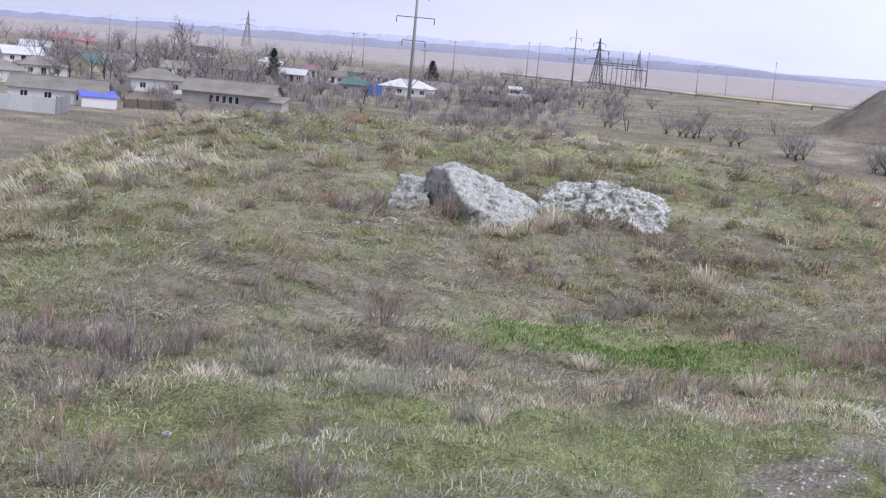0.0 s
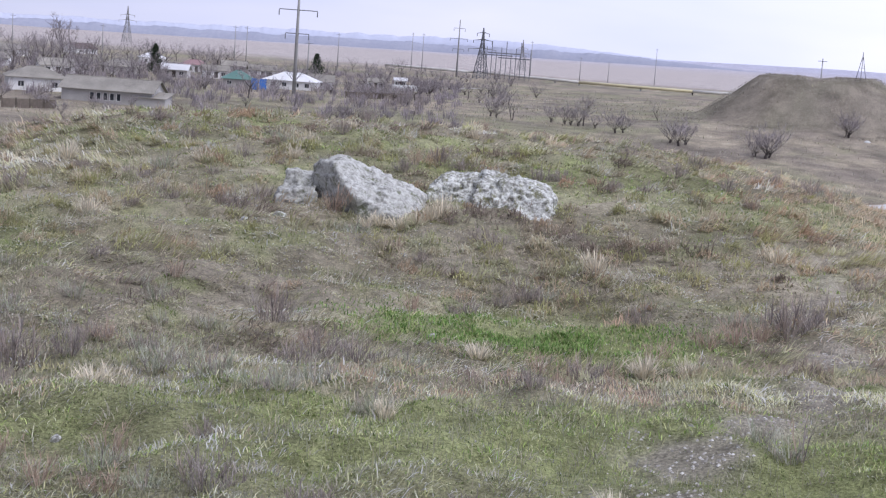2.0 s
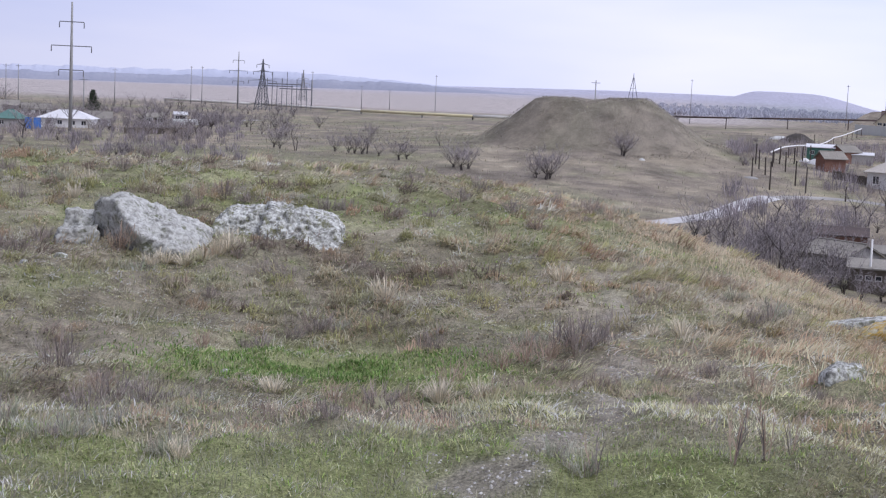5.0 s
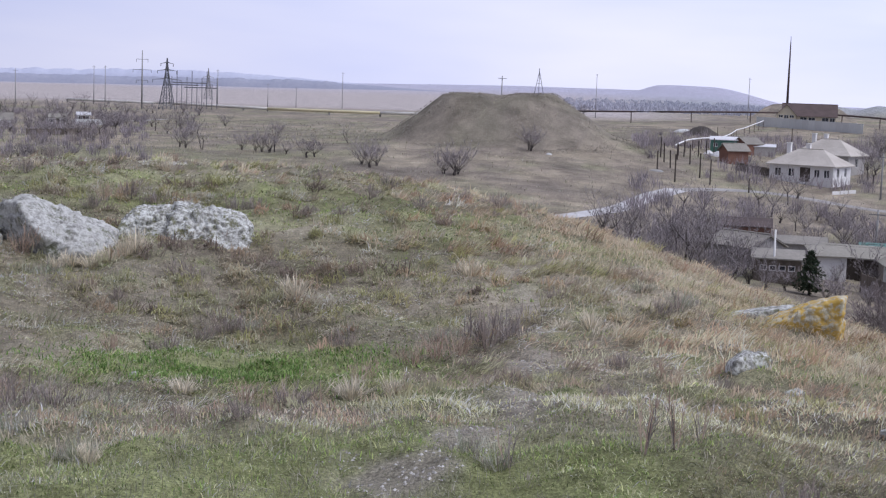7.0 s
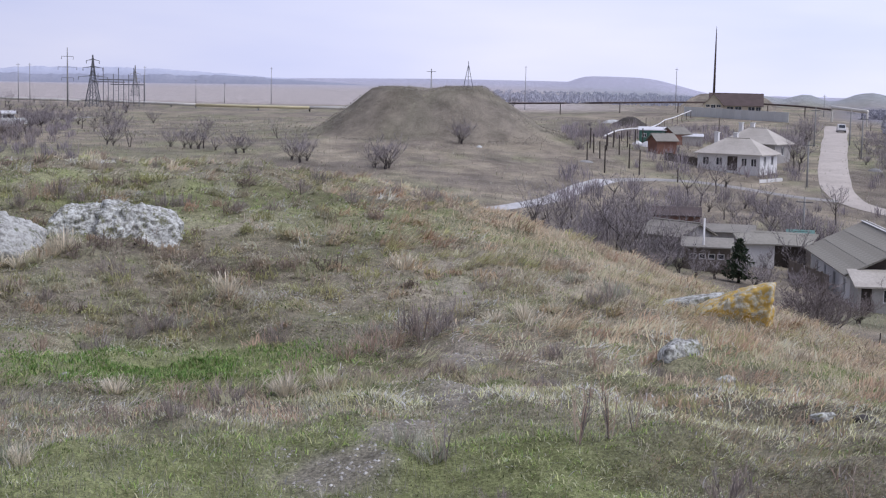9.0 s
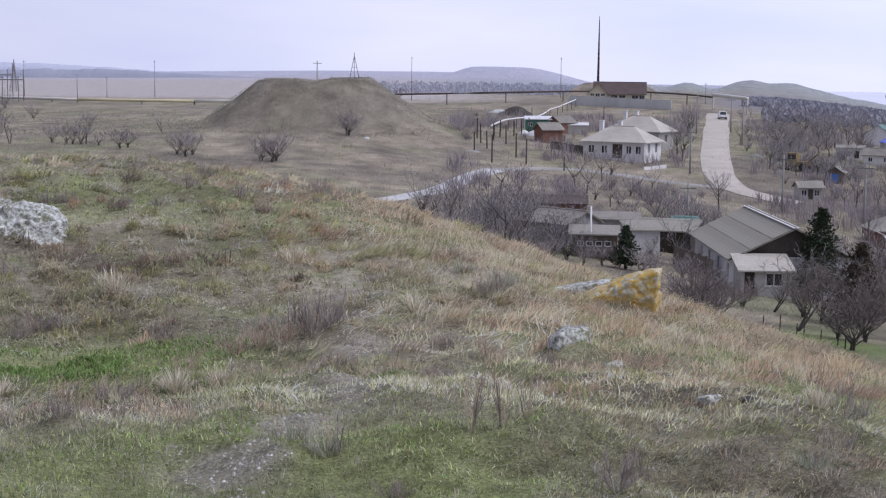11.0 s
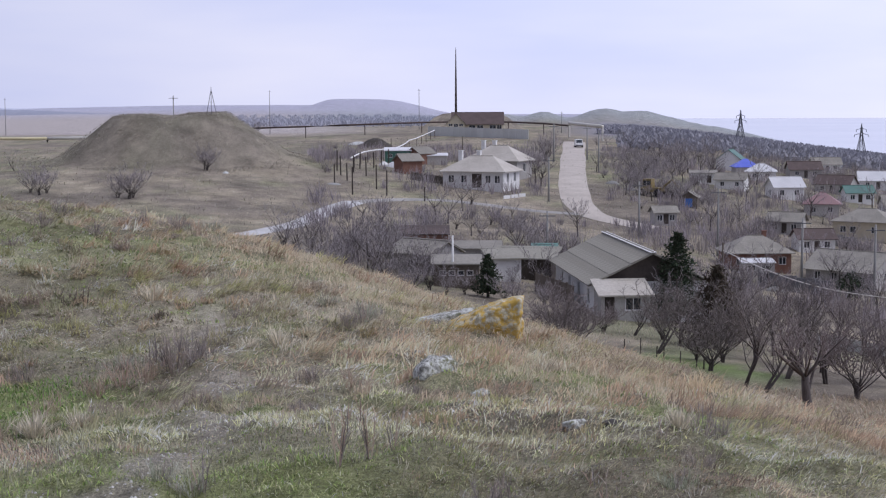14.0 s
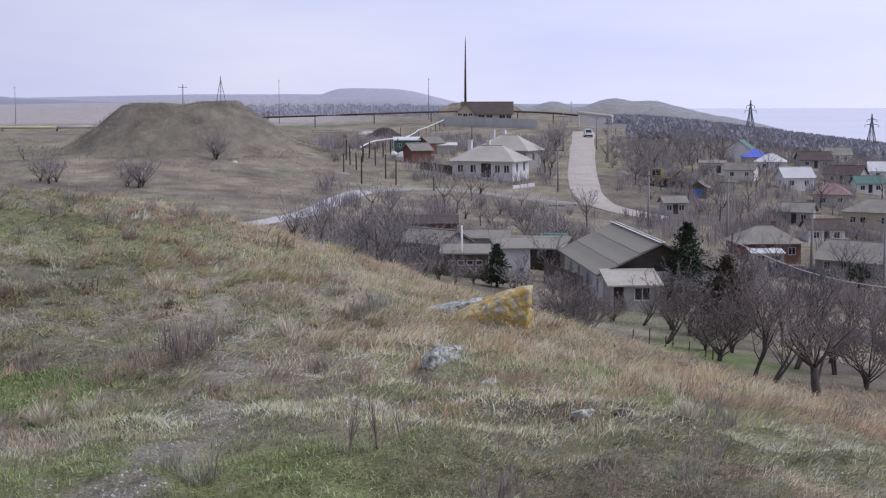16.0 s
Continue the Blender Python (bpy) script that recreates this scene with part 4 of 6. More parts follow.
house("white_attic_house", at_ground(43.45, 292), toward(43.45) + 1.4, 6.5, 6.5, 3.2, 2.8, M_LIME, M_GREENTIN, "white house with attic windows in its gable", left=[(-0.9, 3.3, 0.7, 0.9), (0.9, 3.3, 0.7, 0.9)], size=0.76, tall=0.88)
house("blue_roofed_house", at_ground(44.0, 280), toward(44) + 0.2, 5.8, 5.5, 2.4, 2.1, M_GREYWALL, M_BLUETIN, "house under a vivid blue sheet roof", style="hip", front=[(0, 0.8, 1.0, 1.2)], size=0.76, tall=0.88)
house("pale_hipped_house", at_ground(44.6, 272), toward(44.6), 7.0, 6, 2.4, 2.0, M_LIME, M_TIN, "low white house under a pale hipped sheet roof", style="hip", front=[(-1.5, 0.8, 1.0, 1.2), (1.5, 0.8, 1.0, 1.2)], size=0.76, tall=0.88)
for az, d, L, dl, rf, wl in ((46.2, 290, 8, 0.2, M_DARKROOF, M_GREYWALL), (47.4, 262, 8, -0.3, M_DARKROOF, M_GREYWALL), (48.9, 285, 9, 0.1, M_TIN, M_LIME), (48.2, 250, 6, 0.3, M_GREENTIN, M_LIME), (45.6, 200, 6, -0.2, M_ASBESTOS, M_GREYWALL),
                             (46.6, 186, 6, 0.3, M_DARKROOF, M_LIME), (49.9, 240, 9, 0.2, M_ASBESTOS, M_LIME), (50.6, 190, 9, -0.2, M_ASBESTOS, M_GREYWALL), (40.9, 196, 4, 0.3, M_ASBESTOS, M_GREYWALL), (47.0, 330, 8, 0.2, M_ASBESTOS, M_LIME)):
    house("village_house", at_ground(az, d), toward(az) + dl, L, L * 0.75, 2.6, L * 0.25, wl, rf, "small village house with a pitched sheet roof among bare gardens", front=[(-L * 0.28, 0.8, 1.0, 1.2), (L * 0.28, 0.8, 1.0, 1.2)], door=(0, 0.9, 2.0), size=0.76, tall=0.88)
# sheds below the brow
house("mossy_shed", at_ground(31.5, 139), toward(31.5) - 0.7, 5.2, 4.6, 2.0, 1.0, M_GREYWALL, M_ASBESTOS, "low shed with a mottled broken sheet roof", category="shed", over=0.35, sheets=True, front=[(0, 0.8, 0.8, 0.7)])
house("board_porch", at_ground(32.75, 129), toward(32.75), 4.0, 3.0, 2.1, 0.5, M_WOOD, M_ASBESTOS, "board-clad porch with a row of small panes", style="shed", category="shed", front=[(-1.2, 1.1, 0.6, 0.5), (-0.4, 1.1, 0.6, 0.5), (0.4, 1.1, 0.6, 0.5), (1.2, 1.1, 0.6, 0.5)], over=0.3)
house("white_walled_shed", at_ground(34.6, 138), toward(34.6) + 0.2, 2.9, 3.0, 2.1, 0.6, M_LIME, M_ASB_MOSS, "small white-walled shed with a sheet roof", style="shed", category="shed", over=0.4)
house("long_dark_shed", at_ground(35.5, 141), toward(35.5) - 0.2, 5.6, 3.4, 2.0, 0.8, M_DARKWOOD, M_ASB_MOSS, "long dark wooden shed under a sagging sheet roof", style="shed", category="shed", over=0.45, front=[(-1.6, 0.9, 0.7, 0.6)], door=(1.4, 0.9, 1.8))
house("rusty_shed", at_ground(31.5, 157), toward(31.5), 5.0, 3.0, 1.9, 0.7, M_BRICKWALL, M_RUST, "dark red rusty iron shed in the thicket", style="shed", category="shed", over=0.2)
house("green_shed", at_ground(36.25, 147), toward(36.3), 2.2, 2.2, 2.0, 0.8, M_GREENPAINT, M_GREENTIN, "small green painted shed", style="shed", category="shed", over=0.3)
house("low_grey_shed", at_ground(33.6, 147), toward(33.6), 4.4, 3.0, 1.9, 0.5, M_GREYWALL, M_ASBESTOS, "low grey shed beside the thicket", style="shed", category="shed", over=0.3)
house("brick_shed", at_ground(30.85, 236), toward(30.8) + 0.5, 3.6, 3.0, 2.1, 0.9, M_BRICKWALL, M_ASBESTOS, "small red brick shed with a sheet roof", category="shed", over=0.3)
house("green_shed", at_ground(30.45, 262), toward(30.4), 4.6, 3.2, 2.2, 0.5, M_GREENPAINT, M_TIN, "green boarded shed with a pale tin roof", style="shed", category="shed", over=0.2, front=[(-1.4, 1.0, 0.8, 0.7), (0, 1.0, 0.8, 0.7), (1.4, 1.0, 0.8, 0.7)])
house("brick_shed", at_ground(31.35, 262), toward(31.3) + 0.8, 4.0, 3.4, 2.0, 1.0, M_BRICKWALL, M_ASBESTOS, "red brick outhouse beside the green shed", category="shed", over=0.25)
house("low_grey_shed", at_ground(32.0, 262), toward(32), 3.6, 2.4, 1.6, 0.4, M_GREYWALL, M_TIN, "low grey outhouse with a tin roof", style="shed", category="shed", over=0.2)
# village on the plain
house("long_barn_house", at_ground(-5.4, 190), toward(-5.4) - 0.28, 13.5, 7.5, 2.7, 2.1, M_GREYWALL, M_ASBESTOS, "long grey house with worn sheet roof and dark doorways",
      front=[(x, 0.5, 0.7, 1.5) for x in (-2.2, -1.2, -0.2, 0.8, 1.8)], left=[(0, 0.9, 1.0, 1.2)], over=0.5, size=0.85, tall=0.74)
house("low_side_shed", at_ground(-3.9, 187), toward(-3.9) - 0.28, 4.6, 4.0, 1.8, 1.0, M_GREYWALL, M_ASBESTOS, "low side shed with a sheet roof", style="shed", category="shed", over=0.3, size=0.85, tall=0.74)
house("grey_village_house", at_ground(-8.3, 207), toward(-8.3) + 0.1, 9.0, 7.5, 2.8, 2.2, M_LIME, M_ASBESTOS, "whitewashed house under a broad grey hipped roof", style="hip", front=[(-2.6, 0.8, 1.0, 1.2), (2.6, 0.8, 1.0, 1.2)], over=0.5, size=0.85, tall=0.74)
house("long_village_house", at_ground(-11.9, 166), toward(-11.9) - 0.15, 12.0, 6.5, 2.5, 1.8, M_LIME, M_ASBESTOS, "long low house with a whitewashed gable and a grey roof", front=[(-4, 0.8, 1.0, 1.1), (-1, 0.8, 1.0, 1.1), (3, 0.8, 1.0, 1.1)], left=[(0, 0.9, 1.0, 1.2)], over=0.4, size=0.85, tall=0.74)
house("blue_lean_to", at_ground(-10.5, 162), toward(-10.5) + 0.15, 4.4, 3.6, 1.8, 0.9, M_LIME, M_BLUETIN, "open lean-to under a bright blue plastic sheet", style="shed", category="shed", over=0.2, size=0.85, tall=0.74)
house("yellow_gabled_house", at_ground(-10.9, 254), toward(-10.9) + 0.95, 6.0, 5.0, 2.6, 2.2, M_CREAM, M_GREENTIN, "yellow plastered house with a green roof", left=[(0, 1.0, 1.0, 1.2)], right=[(0, 1.0, 1.0, 1.2)], size=0.85, tall=0.74)
house("green_roofed_house", at_ground(-0.7, 256), toward(-0.7), 6.2, 6.0, 2.4, 2.2, M_GREYWALL, M_GREENTIN, "low house with a dull green roof and a blue gate", style="hip", front=[(-1.8, 0.8, 1.0, 1.1)], size=0.85, tall=0.74)
lone("blue_gate", Shape().box(-0.7, 0, 0, 1.2, 0.06, 1.9).box(0.7, 0, 0, 1.2, 0.06, 1.9).box(0, 0.06, 1.2, 2.7, 0.05, 0.1), M_BLUEPAINT, at_ground(0.1, 250), toward(0), "bright blue double gate beside the green-roofed house", "gate")
house("white_roofed_house", at_ground(1.4, 262), toward(1.4) - 0.2, 10.5, 7.5, 2.5, 2.2, M_LIME, M_TIN, "whitewashed house with a pale new sheet roof", front=[(-3.4, 0.8, 1.0, 1.2), (-1, 0.8, 1.0, 1.2), (1.6, 0.8, 1.0, 1.2), (3.8, 0.8, 1.0, 1.2)], style="hip", size=0.85, tall=0.74)
house("white_roofed_house", at_ground(2.5, 282), toward(2.5), 5.5, 5.5, 2.4, 1.9, M_LIME, M_ASBESTOS, "small whitewashed house with a grey roof", front=[(0, 0.8, 1.0, 1.2)], size=0.85, tall=0.74)
house("red_roofed_house", at_ground(-11.9, 430), toward(-11.9), 11, 9, 3.0, 3.0, M_CREAM, M_REDTIN, "large house under a faded red roof", style="hip", front=[(-3, 0.8, 1.2, 1.3), (3, 0.8, 1.2, 1.3)], size=0.85, tall=0.74)
house("red_roofed_house", at_ground(-11.0, 440), toward(-11), 8, 8, 2.6, 2.4, M_CREAM, M_REDTIN, "house under a faded red roof", style="hip", front=[(0, 0.8, 1.2, 1.3)], size=0.85, tall=0.74)
for az, d, L, dl, rf, wl in ((-13.4, 268, 8, 0.2, M_TIN, M_LIME), (-12.6, 225, 8, 0.1, M_ASBESTOS, M_LIME), (-6.7, 440, 9, 0.7, M_DARKROOF, M_LIME), (-4.0, 385, 8, 0.1, M_TIN, M_LIME), (-3.1, 290, 6, -0.2, M_TIN, M_GREYWALL), (-2.4, 335, 7, 0.2, M_PINKTIN, M_LIME),
                             (-5.2, 285, 8, 0.1, M_ASBESTOS, M_GREYWALL), (-9.8, 300, 7, -0.2, M_ASBESTOS, M_LIME), (-14.4, 205, 9, 0.2, M_ASBESTOS, M_LIME), (-7.6, 262, 7, 0.2, M_ASBESTOS, M_LIME), (-1.6, 300, 6, 0.1, M_ASBESTOS, M_LIME), (-12.9, 360, 8, 0, M_TIN, M_LIME),
                             (0.2, 330, 7, 0.1, M_ASBESTOS, M_LIME), (4.6, 300, 4, 0.2, M_ASBESTOS, M_LIME), (-9.2, 380, 8, 0.2, M_ASBESTOS, M_LIME), (-0.9, 360, 7, 0.1, M_ASBESTOS, M_GREYWALL), (-14.6, 330, 8, 0.1, M_ASBESTOS, M_GREYWALL), (5.6, 330, 3, 0.1, M_TIN, M_LIME)):
    house("village_house", at_ground(az, d), toward(az) + dl, L, L * 0.75, 2.6, L * 0.24, wl, rf, "small village house with a pitched sheet roof among bare gardens", front=[(-L * 0.28, 0.8, 1.0, 1.2), (L * 0.28, 0.8, 1.0, 1.2)], door=(0, 0.9, 2.0), style="hip" if int(d) % 2 else "gable", size=0.85, tall=0.74)


# ---- roads and tracks ----
M_DIRTROAD = material("pale_dirt_road", (0.4, 0.36, 0.32), (0.56, 0.51, 0.46), 0.25, 2.5, 0.95, bump=0.3)
M_TRACK = material("wet_gravel_track", (0.36, 0.35, 0.34), (0.6, 0.6, 0.6), 0.5, 3, 0.5, bump=0.3)
M_TRACK2 = material("grey_village_track", (0.26, 0.25, 0.24), (0.4, 0.39, 0.37), 0.3, 3, 0.9, bump=0.3)
ribbon("road", [(40.6, 191), (39.2, 193), (38.2, 198), (37.5, 210), (37.35, 235), (37.34, 260), (37.36, 320), (37.4, 384)], (4.2, 5.6), M_DIRTROAD, "pale dirt road climbing past the white house")
ribbon("road", [(21.5, 150), (24.2, 156), (25.6, 164), (26.7, 173), (28.0, 190), (28.7, 196)], (2.2, 3.0), M_TRACK, "wet pale gravel track curving below the brow", 0.16)
ribbon("road", [(28.7, 196), (30.2, 203), (32.3, 206), (34.5, 203), (36.1, 199), (37.6, 200)], (2.4, 2.4), M_TRACK2, "grey track joining the dirt road", 0.12)
ribbon("road", [(7.0, 340), (7.6, 352), (8.6, 372)], (3.0, 3.0), M_TRACK2, "short pale track on the plain", 0.2)


# ---- poles, pylons and pipes ----
def concrete_pole(az, d, h, arms, label="grey concrete power pole with steel crossarms"):
    root = thing("power_pole", spot(az, d), toward(az), label, "power pole", "power line poles")
    part("shaft", Shape().tube([(0, 0, -0.5), (0, 0, h * 0.5), (0, 0, h)], [0.32, 0.25, 0.14], 10), M_CONCRETE, root, shade=True)
    for z, half in arms:
        s = Shape().box(0, -0.12, z, 2 * half, 0.1, 0.14)
        arm = part("crossarm", s, M_STEEL, root)
        for sx in (-1, 1):
            part("insulator", Shape().tube([(sx * half, -0.12, z), (sx * half, -0.12, z - 0.9)], [0.07, 0.09], 6), M_STEEL, arm)
    return root


def plain_pole(az, d, h, name="wooden_pole", mat=None, label="slim weathered utility pole with a short crossarm", r=0.16, arm=0.9):
    root = thing(name, spot(az, d), toward(az), label, "utility pole", "slim poles across the plain")
    part("shaft", Shape().tube([(0, 0, -0.4), (0, 0, h)], [r, r * 0.6], 8), mat or M_CONCRETE, root, shade=True)
    if arm:
        part("crossarm", Shape().box(0, -r, h - 0.6, 2 * arm, 0.09, 0.1), M_STEEL, root)
    return root


def pylon(az, d, h, w, arms, label, mat=None):
    """Four legs with crossed bracing, tapering to a peak, and arms."""
    root = thing("lattice_pylon", spot(az, d), toward(az) + 0.35, label, "pylon", "steel lattice pylons")
    levels = 7
    def half(z):
        return max(0.12, w / 2 * (1 - z / (h * 0.86))) if z < h * 0.62 else max(0.06, w / 2 * (1 - 0.62 / 0.86) * (1 - (z / h - 0.62) / 0.38))
    zs = [h * k / levels for k in range(levels + 1)]
    t = 0.055 + h * 0.002
    mat = mat or M_STEEL
    for sx, sy in ((-1, -1), (1, -1), (1, 1), (-1, 1)):
        part("leg", Shape().tube([(sx * half(z), sy * half(z), z - (0.4 if z == 0 else 0)) for z in zs], t * 1.5, 4), mat, root)
    for k in range(levels):
        a, b, z0, z1 = half(zs[k]), half(zs[k + 1]), zs[k], zs[k + 1]
        for q in range(4):
            c, n = math.cos(q * math.pi / 2), math.sin(q * math.pi / 2)
            f = lambda x, y, z: (x * c - y * n, x * n + y * c, z)
            for p0, p1 in ((f(-a, -a, z0), f(b, -b, z1)), (f(a, -a, z0), f(-b, -b, z1)), (f(-b, -b, z1), f(b, -b, z1))):
                part("brace", Shape().tube([p0, p1], t, 3), mat, root)
    for z, L in arms:
        arm = part("arm", Shape().tube([(-L, 0, z), (-L * 0.3, 0, z + 0.3), (0, 0, z + 0.7), (L * 0.3, 0, z + 0.3), (L, 0, z)], [t, t * 2.2, t * 2.6, t * 2.2, t], 4), mat, root)
        for sx in (-1, 1):
            part("insulator", Shape().tube([(sx * L, 0, z + 0.05), (sx * L, 0, z - 1.0)], t * 1.3, 5), mat, arm)
    return root


concrete_pole(1.47, 240, 20.6, [(17.4, 1.9), (13.6, 3.1), (9.8, 1.9)], "tall grey concrete power pole with three steel crossarms")
concrete_pole(7.78, 500, 19.5, [(16.5, 1.9), (13.0, 3.0), (9.5, 1.9)], "far concrete power pole with three steel crossarms")
for az, d, h in ((5.98, 560, 14.5), (6.4, 560, 14.5), (10.66, 600, 15), (15.5, 650, 16), (25.45, 640, 19), (31.3, 560, 18), (36.9, 560, 9), (21.75, 300, 12.5), (-9.2, 430, 10), (-10.2, 450, 9), (-0.9, 470, 12), (-0.45, 470, 12),
                 (3.1, 480, 12), (1.95, 300, 9), (-5.9, 430, 9), (37.9, 300, 7), (38.35, 262, 7.5), (36.6, 286, 7.5), (36.4, 210, 6.5), (43.0, 172, 8), (48.9, 148, 8.0), (39.95, 182, 7), (46.2, 158, 7), (36.35, 160, 5.0), (12.6, 620, 10), (13.7, 640, 9)):
    plain_pole(az, d, h, arm=0.9 if d < 500 else 0.6)
plain_pole(32.6, 128, 4.6, "whitewashed_pole", M_LIME, "short whitewashed post beside the sheds", 0.13, 0)
root_m = thing("radio_mast", spot(32.75, 470), 0.0, "tall dark tapering radio mast behind the house", "mast")
part("shaft", Shape().tube([(0, 0, -0.5), (0, 0, 11), (0, 0, 19.5), (0, 0, 22)], [0.42, 0.3, 0.16, 0.05], 8), M_RUST, root_m, shade=True)
pylon(8.72, 500, 17.3, 4.4, [(13.0, 3.4), (10.0, 5.0), (15.4, 2.2)], "dark steel lattice pylon beside the substation")
pylon(10.3, 860, 18, 4.2, [(13, 3), (10, 4)], "distant pale lattice pylon", M_CONCRETE)
pylon(-5.0, 830, 20, 4.6, [(15, 4), (12, 5)], "distant pale lattice pylon", M_CONCRETE)
pylon(43.8, 560, 13.5, 3.6, [(9.6, 2.2), (11.4, 1.6)], "steel lattice pylon on the seaward slope")
pylon(48.3, 600, 14.5, 4.0, [(10.2, 2.8), (12.2, 2.0)], "steel lattice pylon on the seaward slope")
# substation frame
root_s = thing("substation_gantry", spot(9.7, 520), toward(9.7), "dark steel substation gantry of posts and beams", "gantry")
for k in range(11):
    x = -9 + 1.75 * k
    part("post", Shape().tube([(x, (k % 3) * 4, -0.5), (x, (k % 3) * 4, 9 + 2.2 * ((k * 7) % 3))], 0.14, 5), M_STEEL, root_s)
for x0, x1, y, z in ((-9, 2, 0, 8.2), (-3, 8.5, 4, 7.4), (-7, 5, 8, 9.0)):
    part("beam", Shape().box((x0 + x1) / 2, y, z, x1 - x0, 0.3, 0.35), M_STEEL, root_s)
# survey tripod on the barrow
top = Vector((*polar(23.2, 238), 0))
top.z = float(ground(top.x, top.y))
root_t = thing("survey_tripod", top, toward(23), "steel survey tripod on top of the barrow", "tripod", scale=0.85)
for k in range(3):
    a = 2 * math.pi * k / 3 + 0.5
    part("leg", Shape().tube([(1.15 * math.cos(a), 1.15 * math.sin(a), -0.5), (0.08 * math.cos(a), 0.08 * math.sin(a), 4.1)], 0.06, 5), M_STEEL, root_t)
part("beacon", Shape().tube([(0, 0, 3.9), (0, 0, 5.0)], [0.08, 0.05], 6), M_STEEL, root_t)
part("brace", Shape().tube([(0.55 * math.cos(a), 0.55 * math.sin(a), 2.1) for a in (0.5, 0.5 + 2.094, 0.5 + 4.189, 0.5)], 0.04, 4), M_STEEL, root_t)


def pipeline(name, pts, r, mat, label, up, every=9.0, cat="pipeline", post_mat=None):
    root = thing(name, spot(*pts[0]), 0.0, label, cat)
    o = root.matrix_world.translation.copy()
    line = []
    for (a0, d0), (a1, d1) in zip(pts, pts[1:]):
        p, q = Vector((*polar(a0, d0), 0)), Vector((*polar(a1, d1), 0))
        n = max(1, int((q - p).length / every))
        line += [p.lerp(q, k / n) for k in range(n)]
    line.append(Vector((*polar(*pts[-1]), 0)))
    zs = [float(ground(p.x, p.y)) + up for p in line]
    for _ in range(8):
        zs = [zs[0]] + [(zs[i - 1] + zs[i] + zs[i + 1]) / 3 for i in range(1, len(zs) - 1)] + [zs[-1]]
    for p, z in zip(line, zs):
        p.z = z
    part("pipe", Shape().tube([p - o for p in line], r, 8), mat, root, shade=True)
    for p in line[::2]:
        g = float(ground(p.x, p.y)) - 0.3
        part("support", Shape().box(p.x - o.x, p.y - o.y, g - o.z, r * 0.8, r * 0.8, max(0.1, p.z - r * 0.7 - g)), post_mat or M_CONCRETE, root)
    return root


pipeline("silver_pipeline", [(5.0, 575), (9, 545), (12.6, 515)], 0.5, M_LAGGING, "silver lagged pipeline on low supports across the plain", 1.3)
pipeline("yellow_pipeline", [(12.6, 515), (15, 505), (17.0, 500)], 0.5, M_YELLOWPIPE, "pale yellow stretch of pipeline on low supports", 1.3)
pipeline("silver_pipeline", [(17.0, 500), (20.5, 495)], 0.5, M_LAGGING, "silver lagged pipeline passing behind the barrow", 1.3)
pipeline("rusty_pipeline", [(24.6, 440), (28, 425), (31.4, 440), (33.5, 452), (36.2, 425), (37.2, 408)], 0.26, M_RUST, "dark rusty pipeline on tall posts along the rise", 3.2, 8, post_mat=M_RUST)
pipeline("silver_crossing_pipe", [(37.2, 408), (38.5, 392)], 0.5, M_LAGGING, "silver pipe bridging the dirt road", 3.9, 8, post_mat=M_LAGGING)
pipeline("thin_gas_pipe", [(31.9, 402), (31.2, 362), (30.9, 350), (30.4, 300), (29.1, 252), (28.6, 232)], 0.13, M_LIME, "thin whitewashed gas pipe on slender posts", 2.0, 5, post_mat=M_RUST)
rng_p = random.Random(9)
for az, d, h in ((28.65, 204, 3.9), (27.95, 214, 3.0), (28.2, 224, 3.0), (28.05, 230, 3.2), (28.45, 219, 2.6), (28.7, 230, 2.6), (28.95, 236, 2.8), (29.2, 226, 3.0), (29.5, 240, 2.6), (29.8, 246, 2.6), (30.1, 250, 2.8), (29.6, 212, 3.6), (30.0, 206, 3.6), (31.5, 203, 2.0), (33.0, 300, 4.5), (30.2, 340, 3)):
    s = Shape().tube([(0, 0, -0.3), (rng_p.uniform(-0.1, 0.1), 0, h)], [0.12, 0.1], 6)
    lone("wooden_post", s, M_DARKWOOD if d < 300 else M_WOOD, spot(az, d), 0, "dark weathered post in rough grass", "post", "posts by the track")
for k in range(7):
    lone("fence_stake", Shape().tube([(0, 0, -0.2), (0.08, 0.05, 0.7 + 0.3 * (k % 2))], [0.045, 0.035], 6), M_DARKWOOD, spot(39.4 + 0.52 * k + 0.12 * (k % 3), 92 - 1.3 * k), 0, "short dark fence stake at the garden edge", "post", "fence stakes along the gardens")


# ---- fences and walls ----
def panel_fence(name, a, b, height, step, mat, label, post=True):
    p, q = Vector((*polar(*a), 0)), Vector((*polar(*b), 0))
    n = max(1, round((q - p).length / step))
    turn = math.atan2(q.y - p.y, q.x - p.x)
    root = thing(name, spot(*a), 0.0, label, "fence")
    o = root.matrix_world.translation.copy()
    me = Shape().box(0, 0, -0.3, step - 0.06, 0.07, height + 0.3).mesh("panel", mat)
    pm = Shape().box(0, 0, -0.3, 0.14, 0.14, height + 0.42).mesh("post", mat)
    for k in range(n):
        c = p.lerp(q, (k + 0.5) / n)
        part("panel", me, None, root, at=Matrix.Translation((c.x - o.x, c.y - o.y, float(ground(c.x, c.y)) - o.z)) @ Matrix.Rotation(turn, 4, "Z"))
        if post:
            c = p.lerp(q, k / n)
            part("post", pm, None, root, at=Matrix.Translation((c.x - o.x, c.y - o.y, float(ground(c.x, c.y)) - o.z)))
    return root


